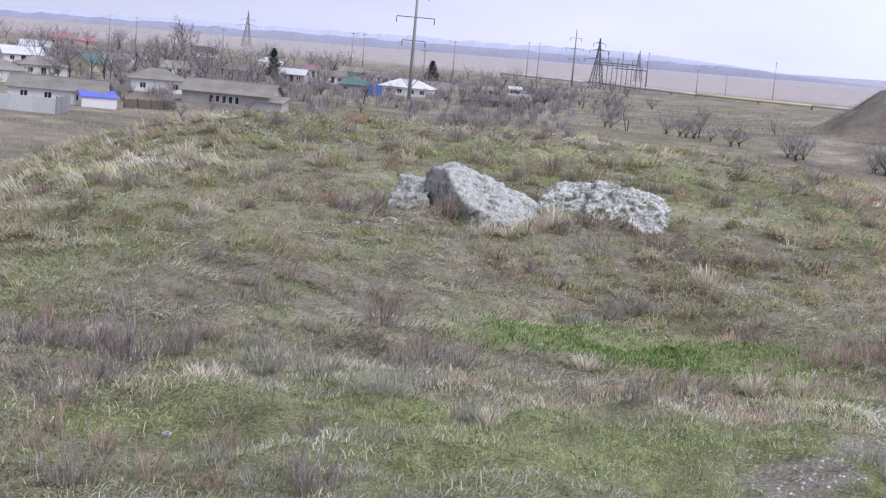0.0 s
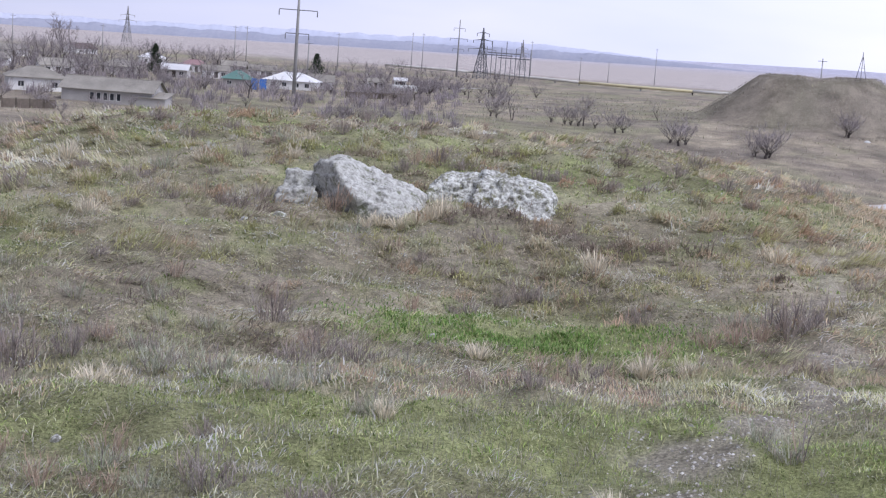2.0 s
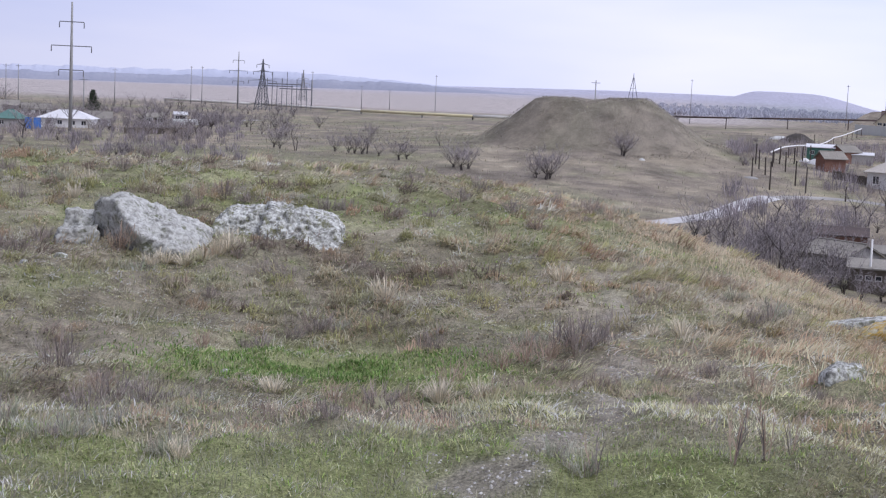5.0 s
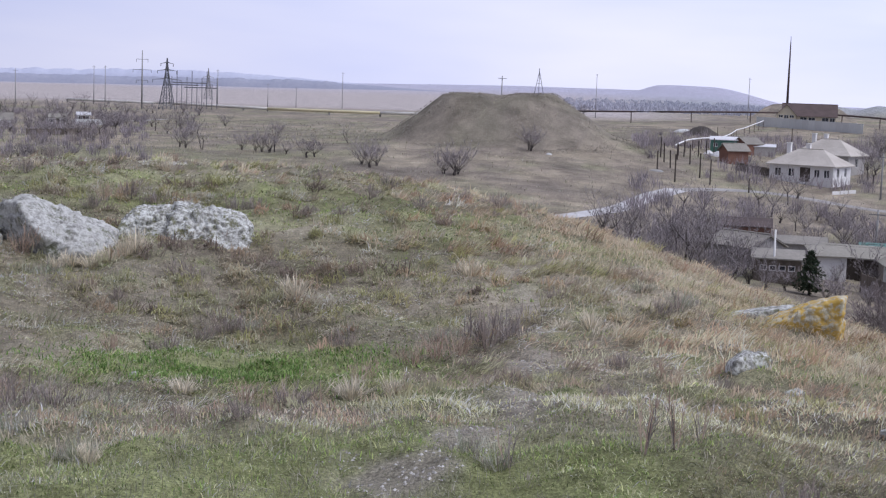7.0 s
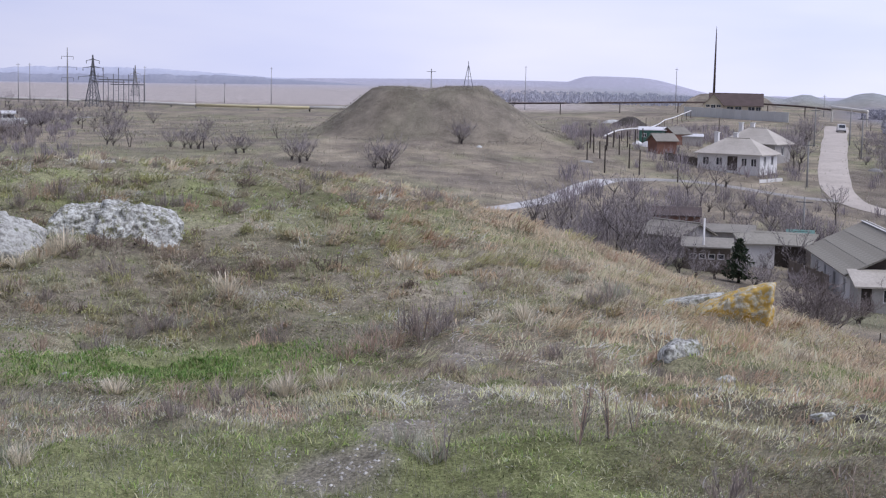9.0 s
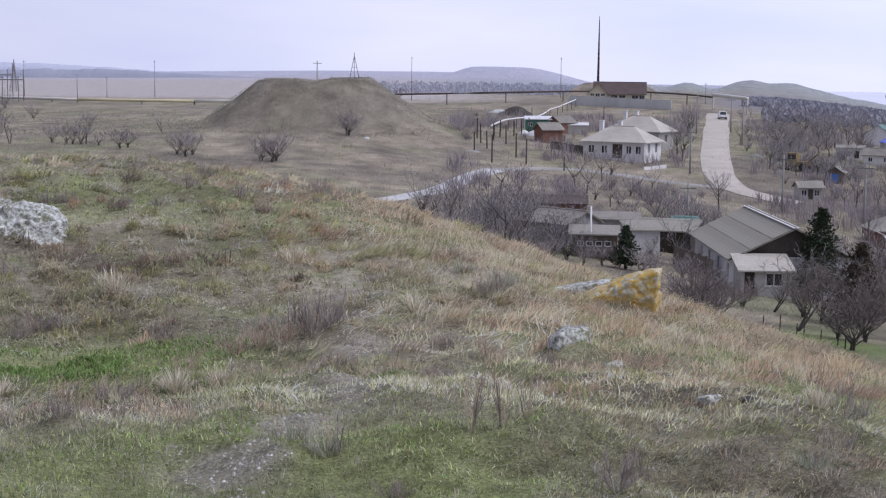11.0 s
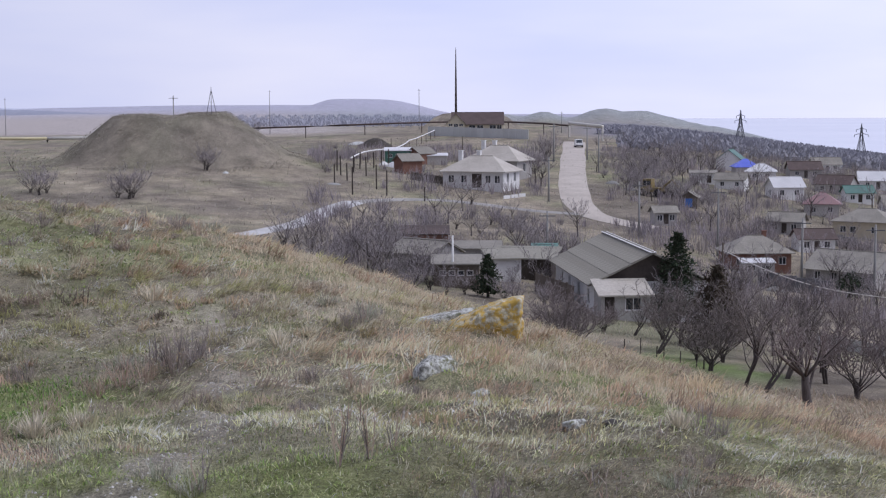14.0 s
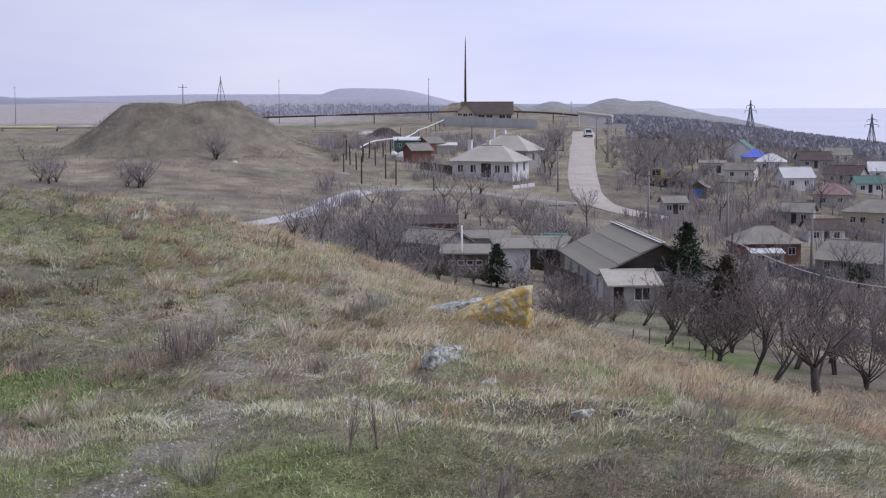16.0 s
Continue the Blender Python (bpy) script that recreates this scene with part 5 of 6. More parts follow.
panel_fence("concrete_panel_fence", (31.65, 412), (35.6, 392), 2.6, 2.2, M_PALECON, "pale grey concrete panel fence round the dark-roofed house")
panel_fence("concrete_panel_fence", (-17, 146), (-12.0, 143), 1.5, 2.2, M_PALECON, "pale concrete panel fence along the village edge")
panel_fence("concrete_panel_fence", (-12.0, 143), (-11.5, 150), 1.6, 2.2, M_CONCRETE, "grey corner stretch of the panel fence")
panel_fence("white_garden_wall", (34.6, 210), (35.5, 214), 0.5, 1.6, M_LIME, "low white wall before the hipped house", False)
panel_fence("board_fence", (31.0, 226), (32.4, 222), 1.2, 1.4, M_WOOD, "grey board fence beside the brick sheds")
panel_fence("board_fence", (35.9, 131), (37.4, 122), 1.7, 1.6, M_WOOD, "weathered board fence before the grey-roofed house")
panel_fence("metal_fence", (44.6, 152), (47.4, 150), 1.6, 1.8, M_STEEL, "grey-blue sheet metal fence before the brick house")
panel_fence("concrete_panel_fence", (46.2, 196), (48.2, 192), 1.5, 2.0, M_CONCRETE, "grey garden wall between houses")
panel_fence("white_garden_wall", (46.8, 112), (50.5, 104), 0.9, 2.4, M_PALECON, "low pale concrete wall under the trees", False)
panel_fence("board_fence", (-9.5, 168), (-7.5, 172), 1.0, 1.6, M_WOOD, "grey board fence in the village gardens")
panel_fence("board_fence", (3.5, 240), (6.0, 250), 1.0, 2.0, M_WOOD, "grey board fence at the edge of the village")
panel_fence("concrete_panel_fence", (5.3, 300), (6.4, 305), 1.2, 2.0, M_PALECON, "pale concrete panels at the village edge")

# ---- vehicles and heaps ----
van = thing("white_van", spot(37.57, 360, 0.1), toward(37.57) + 0.1, "small white van coming down the dirt road", "van")
part("body", Shape().prism([(-0.95, -1.9, 0.35), (0.95, -1.9, 0.35), (0.95, 2.3, 0.35), (-0.95, 2.3, 0.35)], [(-0.9, -1.7, 1.1), (0.9, -1.7, 1.1), (0.92, 2.25, 1.1), (-0.92, 2.25, 1.1)]).prism(
    [(-0.9, -1.7, 1.1), (0.9, -1.7, 1.1), (0.92, 2.25, 1.1), (-0.92, 2.25, 1.1)], [(-0.78, -0.8, 2.0), (0.78, -0.8, 2.0), (0.82, 2.15, 2.0), (-0.82, 2.15, 2.0)]), M_CAR, van)
part("windscreen", Shape().prism([(-0.76, -1.66, 1.15), (0.76, -1.66, 1.15), (0.76, -1.6, 1.15), (-0.76, -1.6, 1.15)], [(-0.68, -0.9, 1.9), (0.68, -0.9, 1.9), (0.68, -0.82, 1.9), (-0.68, -0.82, 1.9)]), M_DARKGLASS, van)
part("bumper", Shape().box(0, -1.95, 0.3, 1.85, 0.12, 0.28), M_RUBBER, van)
for sx in (-1, 1):
    part("headlight", Shape().box(sx * 0.68, -1.93, 0.68, 0.3, 0.06, 0.18), M_TIN, van)
    for y in (-1.2, 1.5):
        part("wheel", Shape().tube([(sx * 0.78, y, 0.32), (sx * 0.97, y, 0.32)], 0.32, 14), M_RUBBER, van)
M_YELLOW = material("yellow_machine_paint", (0.2, 0.155, 0.06), (0.3, 0.23, 0.1), 1, 8, 0.6)
trac = thing("yellow_excavator", spot(40.45, 226), toward(40.45) + 1.2, "old yellow excavator parked among bare bushes", "excavator")
part("chassis", Shape().box(0, 0, 0.7, 1.8, 3.6, 0.7), M_YELLOW, trac)
part("cab", Shape().box(0, 0.6, 1.4, 1.5, 1.4, 1.3), M_YELLOW, trac)
part("cab_glass", Shape().box(0, 0.6, 1.75, 1.54, 1.2, 0.7), M_DARKGLASS, trac)
part("boom", Shape().tube([(0, -1.6, 1.3), (0, -3.2, 2.6), (0, -4.4, 1.2)], [0.2, 0.18, 0.14], 5), M_YELLOW, trac)
for sx in (-1, 1):
    for y in (-1.2, 1.2):
        part("wheel", Shape().tube([(sx * 0.75, y, 0.6), (sx * 1.05, y, 0.6)], 0.6, 14), M_RUBBER, trac)


def heap(name, az, d, rx, ry, h, mat, label, seed, cat="heap"):
    rng = random.Random(seed)
    verts, faces, n, m = [(0, 0, h)], [], 20, 6
    for j in range(1, m + 1):
        t = j / m
        for k in range(n):
            a = 2 * math.pi * k / n
            w = 1 + 0.22 * (rng.random() - 0.5)
            verts.append((rx * t * w * math.cos(a), ry * t * w * math.sin(a), h * (1 - t ** 1.7) * (0.9 + 0.2 * rng.random()) - (0.3 if j == m else 0)))
    faces += [(0, 1 + k, 1 + (k + 1) % n) for k in range(n)]
    faces += [(1 + (j - 1) * n + k, 1 + j * n + k, 1 + j * n + (k + 1) % n, 1 + (j - 1) * n + (k + 1) % n) for j in range(1, m) for k in range(n)]
    return lone(name, Shape().add(verts, faces), mat, spot(az, d), toward(az), label, cat, shade=True)


heap("earth_mound", 29.55, 358, 4.6, 3, 2.2, M_MUD, "dark mound of dug earth on the rise", 1)
heap("earth_mound", 28.9, 372, 3.0, 2, 0.8, M_PALECON, "low pale rubble heap beside the dark mound", 2)
heap("folded_tarpaulin", 30.3, 246, 1.8, 1.0, 0.9, M_TIN, "white sheeted heap beside the sheds", 3)
heap("folded_tarpaulin", 29.9, 248, 1.0, 0.8, 0.7, M_LIME, "small white sheeted heap beside the sheds", 4)
heap("rubble_mound", 27.9, 214, 1.3, 0.8, 0.25, M_CONCRETE, "scattered white rubble by the track", 5)
heap("rubble_mound", 23.7, 216, 0.5, 0.4, 0.3, M_PALECON, "small white rubble at the foot of the barrow", 6)
heap("white_sack_mound", 44.9, 180, 0.8, 0.6, 0.6, M_LIME, "pile of white sacks in a garden", 7)
for az, d in ((32.0, 150), (31.3, 146), (33.4, 136), (30.2, 148), (5.2, 330), (4.4, 290), (39.6, 232), (33.0, 158), (45.2, 150), (4.9, 345), (5.6, 310), (38.9, 240)):
    heap("scrap_mound", az, d, 0.9 + 0.4 * math.sin(az * 7), 0.7, 0.5, M_CONCRETE, "small heap of pale scrap and sheeting in a yard", int(d))

# overhead cable across the gardens
ca, cb = spot(43.2, 150), spot(50.5, 122)
cable = thing("overhead_cable", ca, 0.0, "pale overhead cable sagging between garden poles", "cable")
part("strand", Shape().tube([(cb - ca) * (k / 16) + Vector((0, 0, 3.6 - 1.1 * math.sin(math.pi * k / 16))) for k in range(17)], 0.045, 5), M_LAGGING, cable)
for end in (ca, cb):
    part("pole", Shape().tube([end - ca - Vector((0, 0, 0.3)), end - ca + Vector((0, 0, 4.4))], 0.1, 8), M_WOOD, cable)

# ---- sea beyond the ridge ----
sea_v, sea_f = [], []
for i, r in enumerate((700, 1500, 3000, 4700)):
    for k in range(40):
        a = radians(39 + k * 1.6)
        sea_v.append((r * math.sin(a), r * math.cos(a), -25 + EYE))
for i in range(3):
    for k in range(39):
        sea_f.append((i * 40 + k, (i + 1) * 40 + k, (i + 1) * 40 + k + 1, i * 40 + k + 1))
M_SEA = material("winter_sea", (0.52, 0.54, 0.62), (0.58, 0.6, 0.68), 0.003, 0.05, 0.22, bump=0, spec=0.5)
tagged(new("water", mesh_from("water", sea_v, sea_f, (M_SEA,), True)), "pale grey-violet winter sea on the horizon", "water", kind="structure")


# ---- rocks ----
def rock_material(name, a, b, c, lichen=None, amount=0.5, patch=3.0, crust=(0.6, 0.63, 0.615), grain=13.0):
    m = material(name, a, b, 7.0, 30.0, 0.95, bump=0.45, c=c, spec=0.1)
    n, l = m.node_tree.nodes, m.node_tree.links
    p = n["Principled BSDF"]
    src = p.inputs["Base Color"].links[0].from_socket
    co, v = n.new("ShaderNodeTexCoord"), n.new("ShaderNodeTexNoise")
    v.inputs["Scale"].default_value, v.inputs["Detail"].default_value, v.inputs["Roughness"].default_value = grain, 10.0, 0.78
    l.new(co.outputs["Object"], v.inputs["Vector"])
    ramp = n.new("ShaderNodeValToRGB")
    ramp.color_ramp.elements[0].position, ramp.color_ramp.elements[1].position = 0.47, 0.57
    mix = n.new("ShaderNodeMix")
    mix.data_type = "RGBA"
    l.new(v.outputs["Fac"], ramp.inputs["Fac"])
    l.new(ramp.outputs["Color"], mix.inputs["Factor"])
    l.new(src, mix.inputs["A"])
    mix.inputs["B"].default_value = (*crust, 1)
    last = mix.outputs["Result"]
    if lichen:
        w, r2, mix2 = n.new("ShaderNodeTexNoise"), n.new("ShaderNodeValToRGB"), n.new("ShaderNodeMix")
        mix2.data_type = "RGBA"
        w.inputs["Scale"].default_value, w.inputs["Detail"].default_value, w.inputs["Roughness"].default_value = patch, 10.0, 0.76
        r2.color_ramp.elements[0].position, r2.color_ramp.elements[1].position = amount - 0.03, amount + 0.05
        l.new(co.outputs["Object"], w.inputs["Vector"])
        l.new(w.outputs["Fac"], r2.inputs["Fac"])
        l.new(r2.outputs["Color"], mix2.inputs["Factor"])
        l.new(last, mix2.inputs["A"])
        mix2.inputs["B"].default_value = (*lichen, 1)
        last = mix2.outputs["Result"]
    l.new(last, p.inputs["Base Color"])
    return m


M_ROCK = rock_material("lichened_limestone", (0.15, 0.15, 0.14), (0.5, 0.505, 0.475), (0.34, 0.34, 0.32), (0.15, 0.16, 0.11), 0.57, 6.0, (0.52, 0.53, 0.505), 16.0)
M_ROCK_B = rock_material("pitted_pale_limestone", (0.12, 0.12, 0.105), (0.56, 0.57, 0.53), (0.32, 0.32, 0.3), (0.17, 0.175, 0.1), 0.55, 10.0, (0.64, 0.66, 0.63), 15.0)
M_ROCK_Y = rock_material("yellow_lichened_limestone", (0.3, 0.28, 0.2), (0.5, 0.48, 0.4), (0.42, 0.38, 0.26), (0.54, 0.37, 0.1), 0.49, 11.0, (0.62, 0.6, 0.5), 18.0)


def cut_stone(name, place, turn, planes, mat, label, rough=0.05, detail=5, seed=0, scale=1.0, pit=0.0, centre=(0, 0, 0.2)):
    """A block bounded by planes (normal, offset), softened and broken by noise."""
    bm = bmesh.new()
    bmesh.ops.create_icosphere(bm, subdivisions=detail, radius=1)
    N = [(Vector(n).normalized(), c) for n, c in planes]
    c0 = Vector(centre)
    for v in bm.verts:
        d = v.co.normalized()
        inv = [max(0.0, d.dot(n)) / max(0.04, c - n.dot(c0)) for n, c in N]
        r = 1 / (sum(i ** 24 for i in inv) ** (1 / 24) + 1e-6)
        p = c0 + d * min(r, 2.5)
        q = p * 1.0 + Vector((seed * 3.1, seed, 0))
        k = noise.fractal(q * 2.1, 1.0, 2.0, 3) * rough * 0.7
        k += (abs(noise.noise(q * 3.4)) - 0.25) * rough * 0.7 + (abs(noise.noise(q * 8.5 + Vector((7, 2, 4)))) - 0.25) * rough * 0.5
        k += noise.noise(Vector((q.x * 1.5 + q.z * 2, q.y * 1.5, q.z * 14 - q.x * 4))) * rough * 0.28 + noise.fractal(q * 22, 1.0, 2.0, 3) * rough * 0.12
        k -= pit * max(0, noise.noise(q * 9)) ** 2
        v.co = (p + d * k) * scale
    me = bpy.data.meshes.new(name)
    bm.to_mesh(me)
    bm.free()
    me.materials.append(mat)
    me.polygons.foreach_set("use_smooth", [True] * len(me.polygons))
    ob = new(name, me)
    ob.matrix_world = Matrix.Translation(place) @ Matrix.Rotation(turn, 4, "Z")
    return tagged(ob, label, "rock")


bx, by = polar(4.1, 18.1)
cut_stone("limestone_block", (bx, by, float(ground(bx, by)) - 0.06), toward(3.75), [((0.4, -0.42, 0.82), 0.53), ((-0.84, -0.45, -0.16), 0.27), ((-0.1, 0.05, 0.99), 0.84), ((0, 0.9, 0.35), 0.55), ((0, -0.95, -0.25), 0.5), ((-0.72, -0.42, -0.55), 0.14), ((0, 0, -1), 0.3), ((0.9, -0.1, -0.1), 1.0), ((-0.6, -0.1, 0.75), 0.9)],
          M_ROCK, "large grey lichened limestone block leaning from the turf", 0.115, 6, 1, 0.86, centre=(0.25, 0.05, 0.22))
bx, by = polar(1.85, 18.6)
cut_stone("limestone_boulder", (bx, by, float(ground(bx, by)) + 0.14), toward(2), [((1, 0, 0), 0.27), ((-1, 0, 0.1), 0.25), ((0, 1, 0), 0.3), ((0, -1, 0.2), 0.26), ((0.1, 0, 1), 0.3), ((0, 0, -1), 0.35)], M_ROCK, "small grey-green boulder beside the limestone block", 0.1, 5, 2, 0.72, centre=(0, 0, 0))
bx, by = polar(1.8, 18.3)
cut_stone("limestone_boulder", (bx, by, float(ground(bx, by)) + 0.0), toward(2), [((1, 0, 0), 0.3), ((-1, 0, 0.1), 0.3), ((0, 1, 0), 0.3), ((0, -1, 0.2), 0.26), ((-0.1, 0, 1), 0.22), ((0, 0, -1), 0.3)], M_ROCK, "low grey-green boulder in the grass beside the block", 0.1, 5, 3, 0.8, centre=(0, 0, 0))
bx, by = polar(8.0, 19.3)
cut_stone("pitted_boulder", (bx, by, float(ground(bx, by)) - 0.03), toward(8), [((1, -0.1, 0.2), 0.5), ((-1, 0, 0.3), 0.42), ((0, 1, 0.2), 0.5), ((0, -0.8, 0.55), 0.4), ((0.1, -0.1, 1), 0.39), ((0, 0, -1), 0.2), ((-0.5, 0, 0.8), 0.38)], M_ROCK_B, "low pitted pale limestone boulder", 0.12, 6, 4, 0.85, pit=0.1, centre=(0, 0, 0.12))
bx, by = polar(10.35, 19.0)
cut_stone("pitted_boulder", (bx, by, float(ground(bx, by)) - 0.06), toward(10), [((1, -0.1, 0.3), 0.62), ((-1, 0, 0.3), 0.6), ((0, 1, 0.2), 0.5), ((0, -0.75, 0.6), 0.42), ((0.12, -0.1, 1), 0.45), ((0, 0, -1), 0.2), ((0.6, -0.2, 0.7), 0.6)], M_ROCK_B, "broad pitted pale limestone boulder mottled white and dark", 0.14, 6, 5, 0.88, pit=0.12, centre=(0, 0, 0.12))
bx, by = polar(34.25, 15.2)
cut_stone("yellow_lichen_rock", (bx, by, float(ground(bx, by)) - 0.02), toward(34), [((-0.42, -0.12, 0.9), 0.36), ((1.0, -0.15, -0.08), 0.33), ((0, -0.92, -0.1), 0.24), ((0, 0.9, 0.3), 0.26), ((0.05, 0, 1), 0.52), ((0, 0, -1), 0.15), ((-1, 0, 0), 0.6), ((0.3, -0.6, -0.7), 0.28)], M_ROCK_Y, "pointed limestone rock crusted with orange-yellow lichen", 0.06, 6, 6, 0.82, centre=(0.05, 0, 0.15))
bx, by = polar(32.2, 15.6)
cut_stone("flat_pale_stone", (bx, by, float(ground(bx, by)) + 0.06), toward(32), [((1, 0, 0), 0.35), ((-1, 0, 0.2), 0.3), ((0, 1, 0), 0.2), ((0, -1, 0.2), 0.16), ((-0.2, 0, 1), 0.09), ((0, 0, -1), 0.1)], M_ROCK_B, "flat white stone beside the yellow rock", 0.03, 5, 7, centre=(0, 0, 0))
SMALL = ((31.8, 11.2, 0.16, 0.09), (32.2, 11.8, 0.1, 0.08), (33.85, 10.6, 0.09, 0.035), (31.2, 12.9, 0.06, 0.035), (30.7, 13.3, 0.05, 0.03), (37.6, 8.7, 0.09, 0.03), (36.1, 14.2, 0.07, 0.03), (1.2, 17.2, 0.07, 0.035), (-0.2, 16.6, 0.05, 0.03),
         (-5.3, 8.25, 0.022, 0.014), (4.8, 7.3, 0.013, 0.008), (16.6, 6.35, 0.013, 0.008), (-9.6, 22, 0.09, 0.05), (-12.4, 23, 0.08, 0.05), (-13.0, 7.3, 0.022, 0.014), (-8.2, 24.5, 0.08, 0.05), (18.2, 7.2, 0.013, 0.008), (4.6, 20.3, 0.06, 0.05), (5.3, 20.6, 0.05, 0.04), (10.5, 13.0, 0.03, 0.02),
         (6.2, 15.6, 0.03, 0.02), (-7, 6.6, 0.03, 0.02), (7.6, 11.0, 0.03, 0.02), (20.1, 6.9, 0.013, 0.008))
for k, (az, d, r, h) in enumerate(SMALL):
    bx, by = polar(az, d)
    c = min(1.0, r / 0.15)
    r, h = r / c, h / c
    cut_stone("white_stone", (bx, by, float(ground(bx, by)) + 0.01 * c), k * 1.7, [((1, 0.2, 0.1), r), ((-1, 0.3, 0.2), r * 0.9), ((0, 1, 0), r * 0.7), ((0.1, -1, 0.2), r * 0.6), ((0.2, 0, 1), h), ((-0.5, 0.3, 0.8), h * 0.9), ((0, 0, -1), h)], M_ROCK_B, "small pale limestone lump in the turf", 0.05, 4 if r > 0.1 and c > 0.5 else 3, k + 10, c, centre=(0, 0, 0))
# burrow
bx, by = polar(39.0, 8.55)
cut_stone("dark_clod", (bx, by, float(ground(bx, by))), 0.4, [((1, 0, 0), 0.1), ((-1, 0, 0), 0.1), ((0, 1, 0), 0.08), ((0, -1, 0), 0.08), ((0, 0, 1), 0.05), ((0, 0, -1), 0.05)], M_MUD, "dark clod of dug earth on the slope", 0.03, 4, 60, 0.55, centre=(0, 0, 0))


# ---- turf: blades, tufts, stems ----
def turf_material():
    m = bpy.data.materials.new("turf_blades")
    m.use_nodes = True
    n, l = m.node_tree.nodes, m.node_tree.links
    p = n["Principled BSDF"]
    p.inputs["Roughness"].default_value, p.inputs["Specular IOR Level"].default_value = 0.75, 0.15
    at, thin, mix = n.new("ShaderNodeVertexColor"), n.new("ShaderNodeBsdfTranslucent"), n.new("ShaderNodeMixShader")
    at.layer_name = "tone"
    mix.inputs["Fac"].default_value = 0.3
    l.new(at.outputs["Color"], p.inputs["Base Color"])
    l.new(at.outputs["Color"], thin.inputs["Color"])
    l.new(p.outputs["BSDF"], mix.inputs[1])
    l.new(thin.outputs["BSDF"], mix.inputs[2])
    l.new(mix.outputs["Shader"], n["Material Output"].inputs["Surface"])
    return m


M_TURF = turf_material()
gen = np.random.default_rng(12)


def blade_mesh(name, x, y, z, length, width, lean, face, tone, bend=0.35):
    """Bent blades, each a quad and a tip; lean: 0 upright, 1 lying; face: the way it falls."""
    n = len(x)
    dx, dy = np.cos(face), np.sin(face)
    sx, sy = -dy, dx
    ang = np.clip(lean, 0, 1.1) * 1.35
    ang2 = np.clip(ang + bend, 0, 1.9)
    l1, l2 = length * 0.55, length * 0.45
    mx, my, mz = x + dx * np.sin(ang) * l1, y + dy * np.sin(ang) * l1, z + np.cos(ang) * l1
    tx, ty, tz = mx + dx * np.sin(ang2) * l2, my + dy * np.sin(ang2) * l2, mz + np.cos(ang2) * l2
    h = width / 2
    P = np.empty((n, 5, 3))
    P[:, 0] = np.stack([x - sx * h, y - sy * h, z - 0.01], 1)
    P[:, 1] = np.stack([x + sx * h, y + sy * h, z - 0.01], 1)
    P[:, 2] = np.stack([mx + sx * h * 0.8, my + sy * h * 0.8, mz], 1)
    P[:, 3] = np.stack([mx - sx * h * 0.8, my - sy * h * 0.8, mz], 1)
    P[:, 4] = np.stack([tx, ty, tz], 1)
    me = bpy.data.meshes.new(name)
    me.vertices.add(n * 5)
    me.vertices.foreach_set("co", P.ravel())
    base = (np.arange(n) * 5)[:, None]
    loops = (base + np.array([[0, 1, 2, 3, 3, 2, 4]])).ravel()
    me.loops.add(n * 7)
    me.loops.foreach_set("vertex_index", loops.astype(np.int32))
    me.polygons.add(n * 2)
    starts = ((np.arange(n) * 7)[:, None] + np.array([[0, 4]])).ravel()
    me.polygons.foreach_set("loop_start", starts.astype(np.int32))
    me.update(calc_edges=True)
    col = np.ones((n, 5, 4))
    col[:, :, :3] = tone[:, None, :]
    at = me.color_attributes.new("tone", "FLOAT_COLOR", "POINT")
    at.data.foreach_set("color", col.ravel())
    me.materials.append(M_TURF)
    return me


def pick(palette, u):
    palette = np.asarray(palette)
    return palette[np.minimum((u * len(palette)).astype(int), len(palette) - 1)]


STRAW = [(0.66, 0.6, 0.484), (0.58, 0.53, 0.418), (0.52, 0.485, 0.396), (0.46, 0.435, 0.352), (0.38, 0.35, 0.292), (0.57, 0.545, 0.484), (0.42, 0.43, 0.33), (0.48, 0.4, 0.319)]
GREEN = [(0.2, 0.28, 0.08), (0.25, 0.33, 0.1), (0.32, 0.37, 0.15), (0.24, 0.29, 0.13), (0.38, 0.4, 0.2), (0.16, 0.24, 0.08), (0.33, 0.34, 0.18)]
SAGE = [(0.34, 0.365, 0.27), (0.4, 0.41, 0.32), (0.3, 0.325, 0.235), (0.43, 0.43, 0.36), (0.34, 0.32, 0.26)]
OLIVE = [(0.44, 0.43, 0.27), (0.37, 0.38, 0.22), (0.41, 0.42, 0.3)]
BROWN = [(0.27, 0.23, 0.205), (0.33, 0.285, 0.255), (0.23, 0.2, 0.185), (0.38, 0.325, 0.285), (0.32, 0.29, 0.27)]
RUSSET = [(0.42, 0.32, 0.255), (0.37, 0.28, 0.225), (0.47, 0.38, 0.3), (0.34, 0.27, 0.215)]


def wedge(n, r0, r1, power=0.5, a0=-21.0, a1=55.0):
    u = gen.random(n)
    r = (r0 ** power + u * (r1 ** power - r0 ** power)) ** (1 / power)
    a = np.radians(gen.uniform(a0, a1, n))
    return r * np.sin(a), r * np.cos(a), r


def stuff(name, me, label):
    return tagged(new(name, me), label, "grass", kind="stuff")


# matted dry grass, combed by wind and slope
def flow(x, y):
    """The way the fallen grass lies: down the slope, swirled by gusts."""
    e = 1.2
    gx, gy = ground(x + e, y) - ground(x - e, y), ground(x, y + e) - ground(x, y - e)
    return np.arctan2(-gy - 0.15, -gx + 0.12) + 3.0 * (fractal(x, y, 2.6, 85, 2) - 0.5)


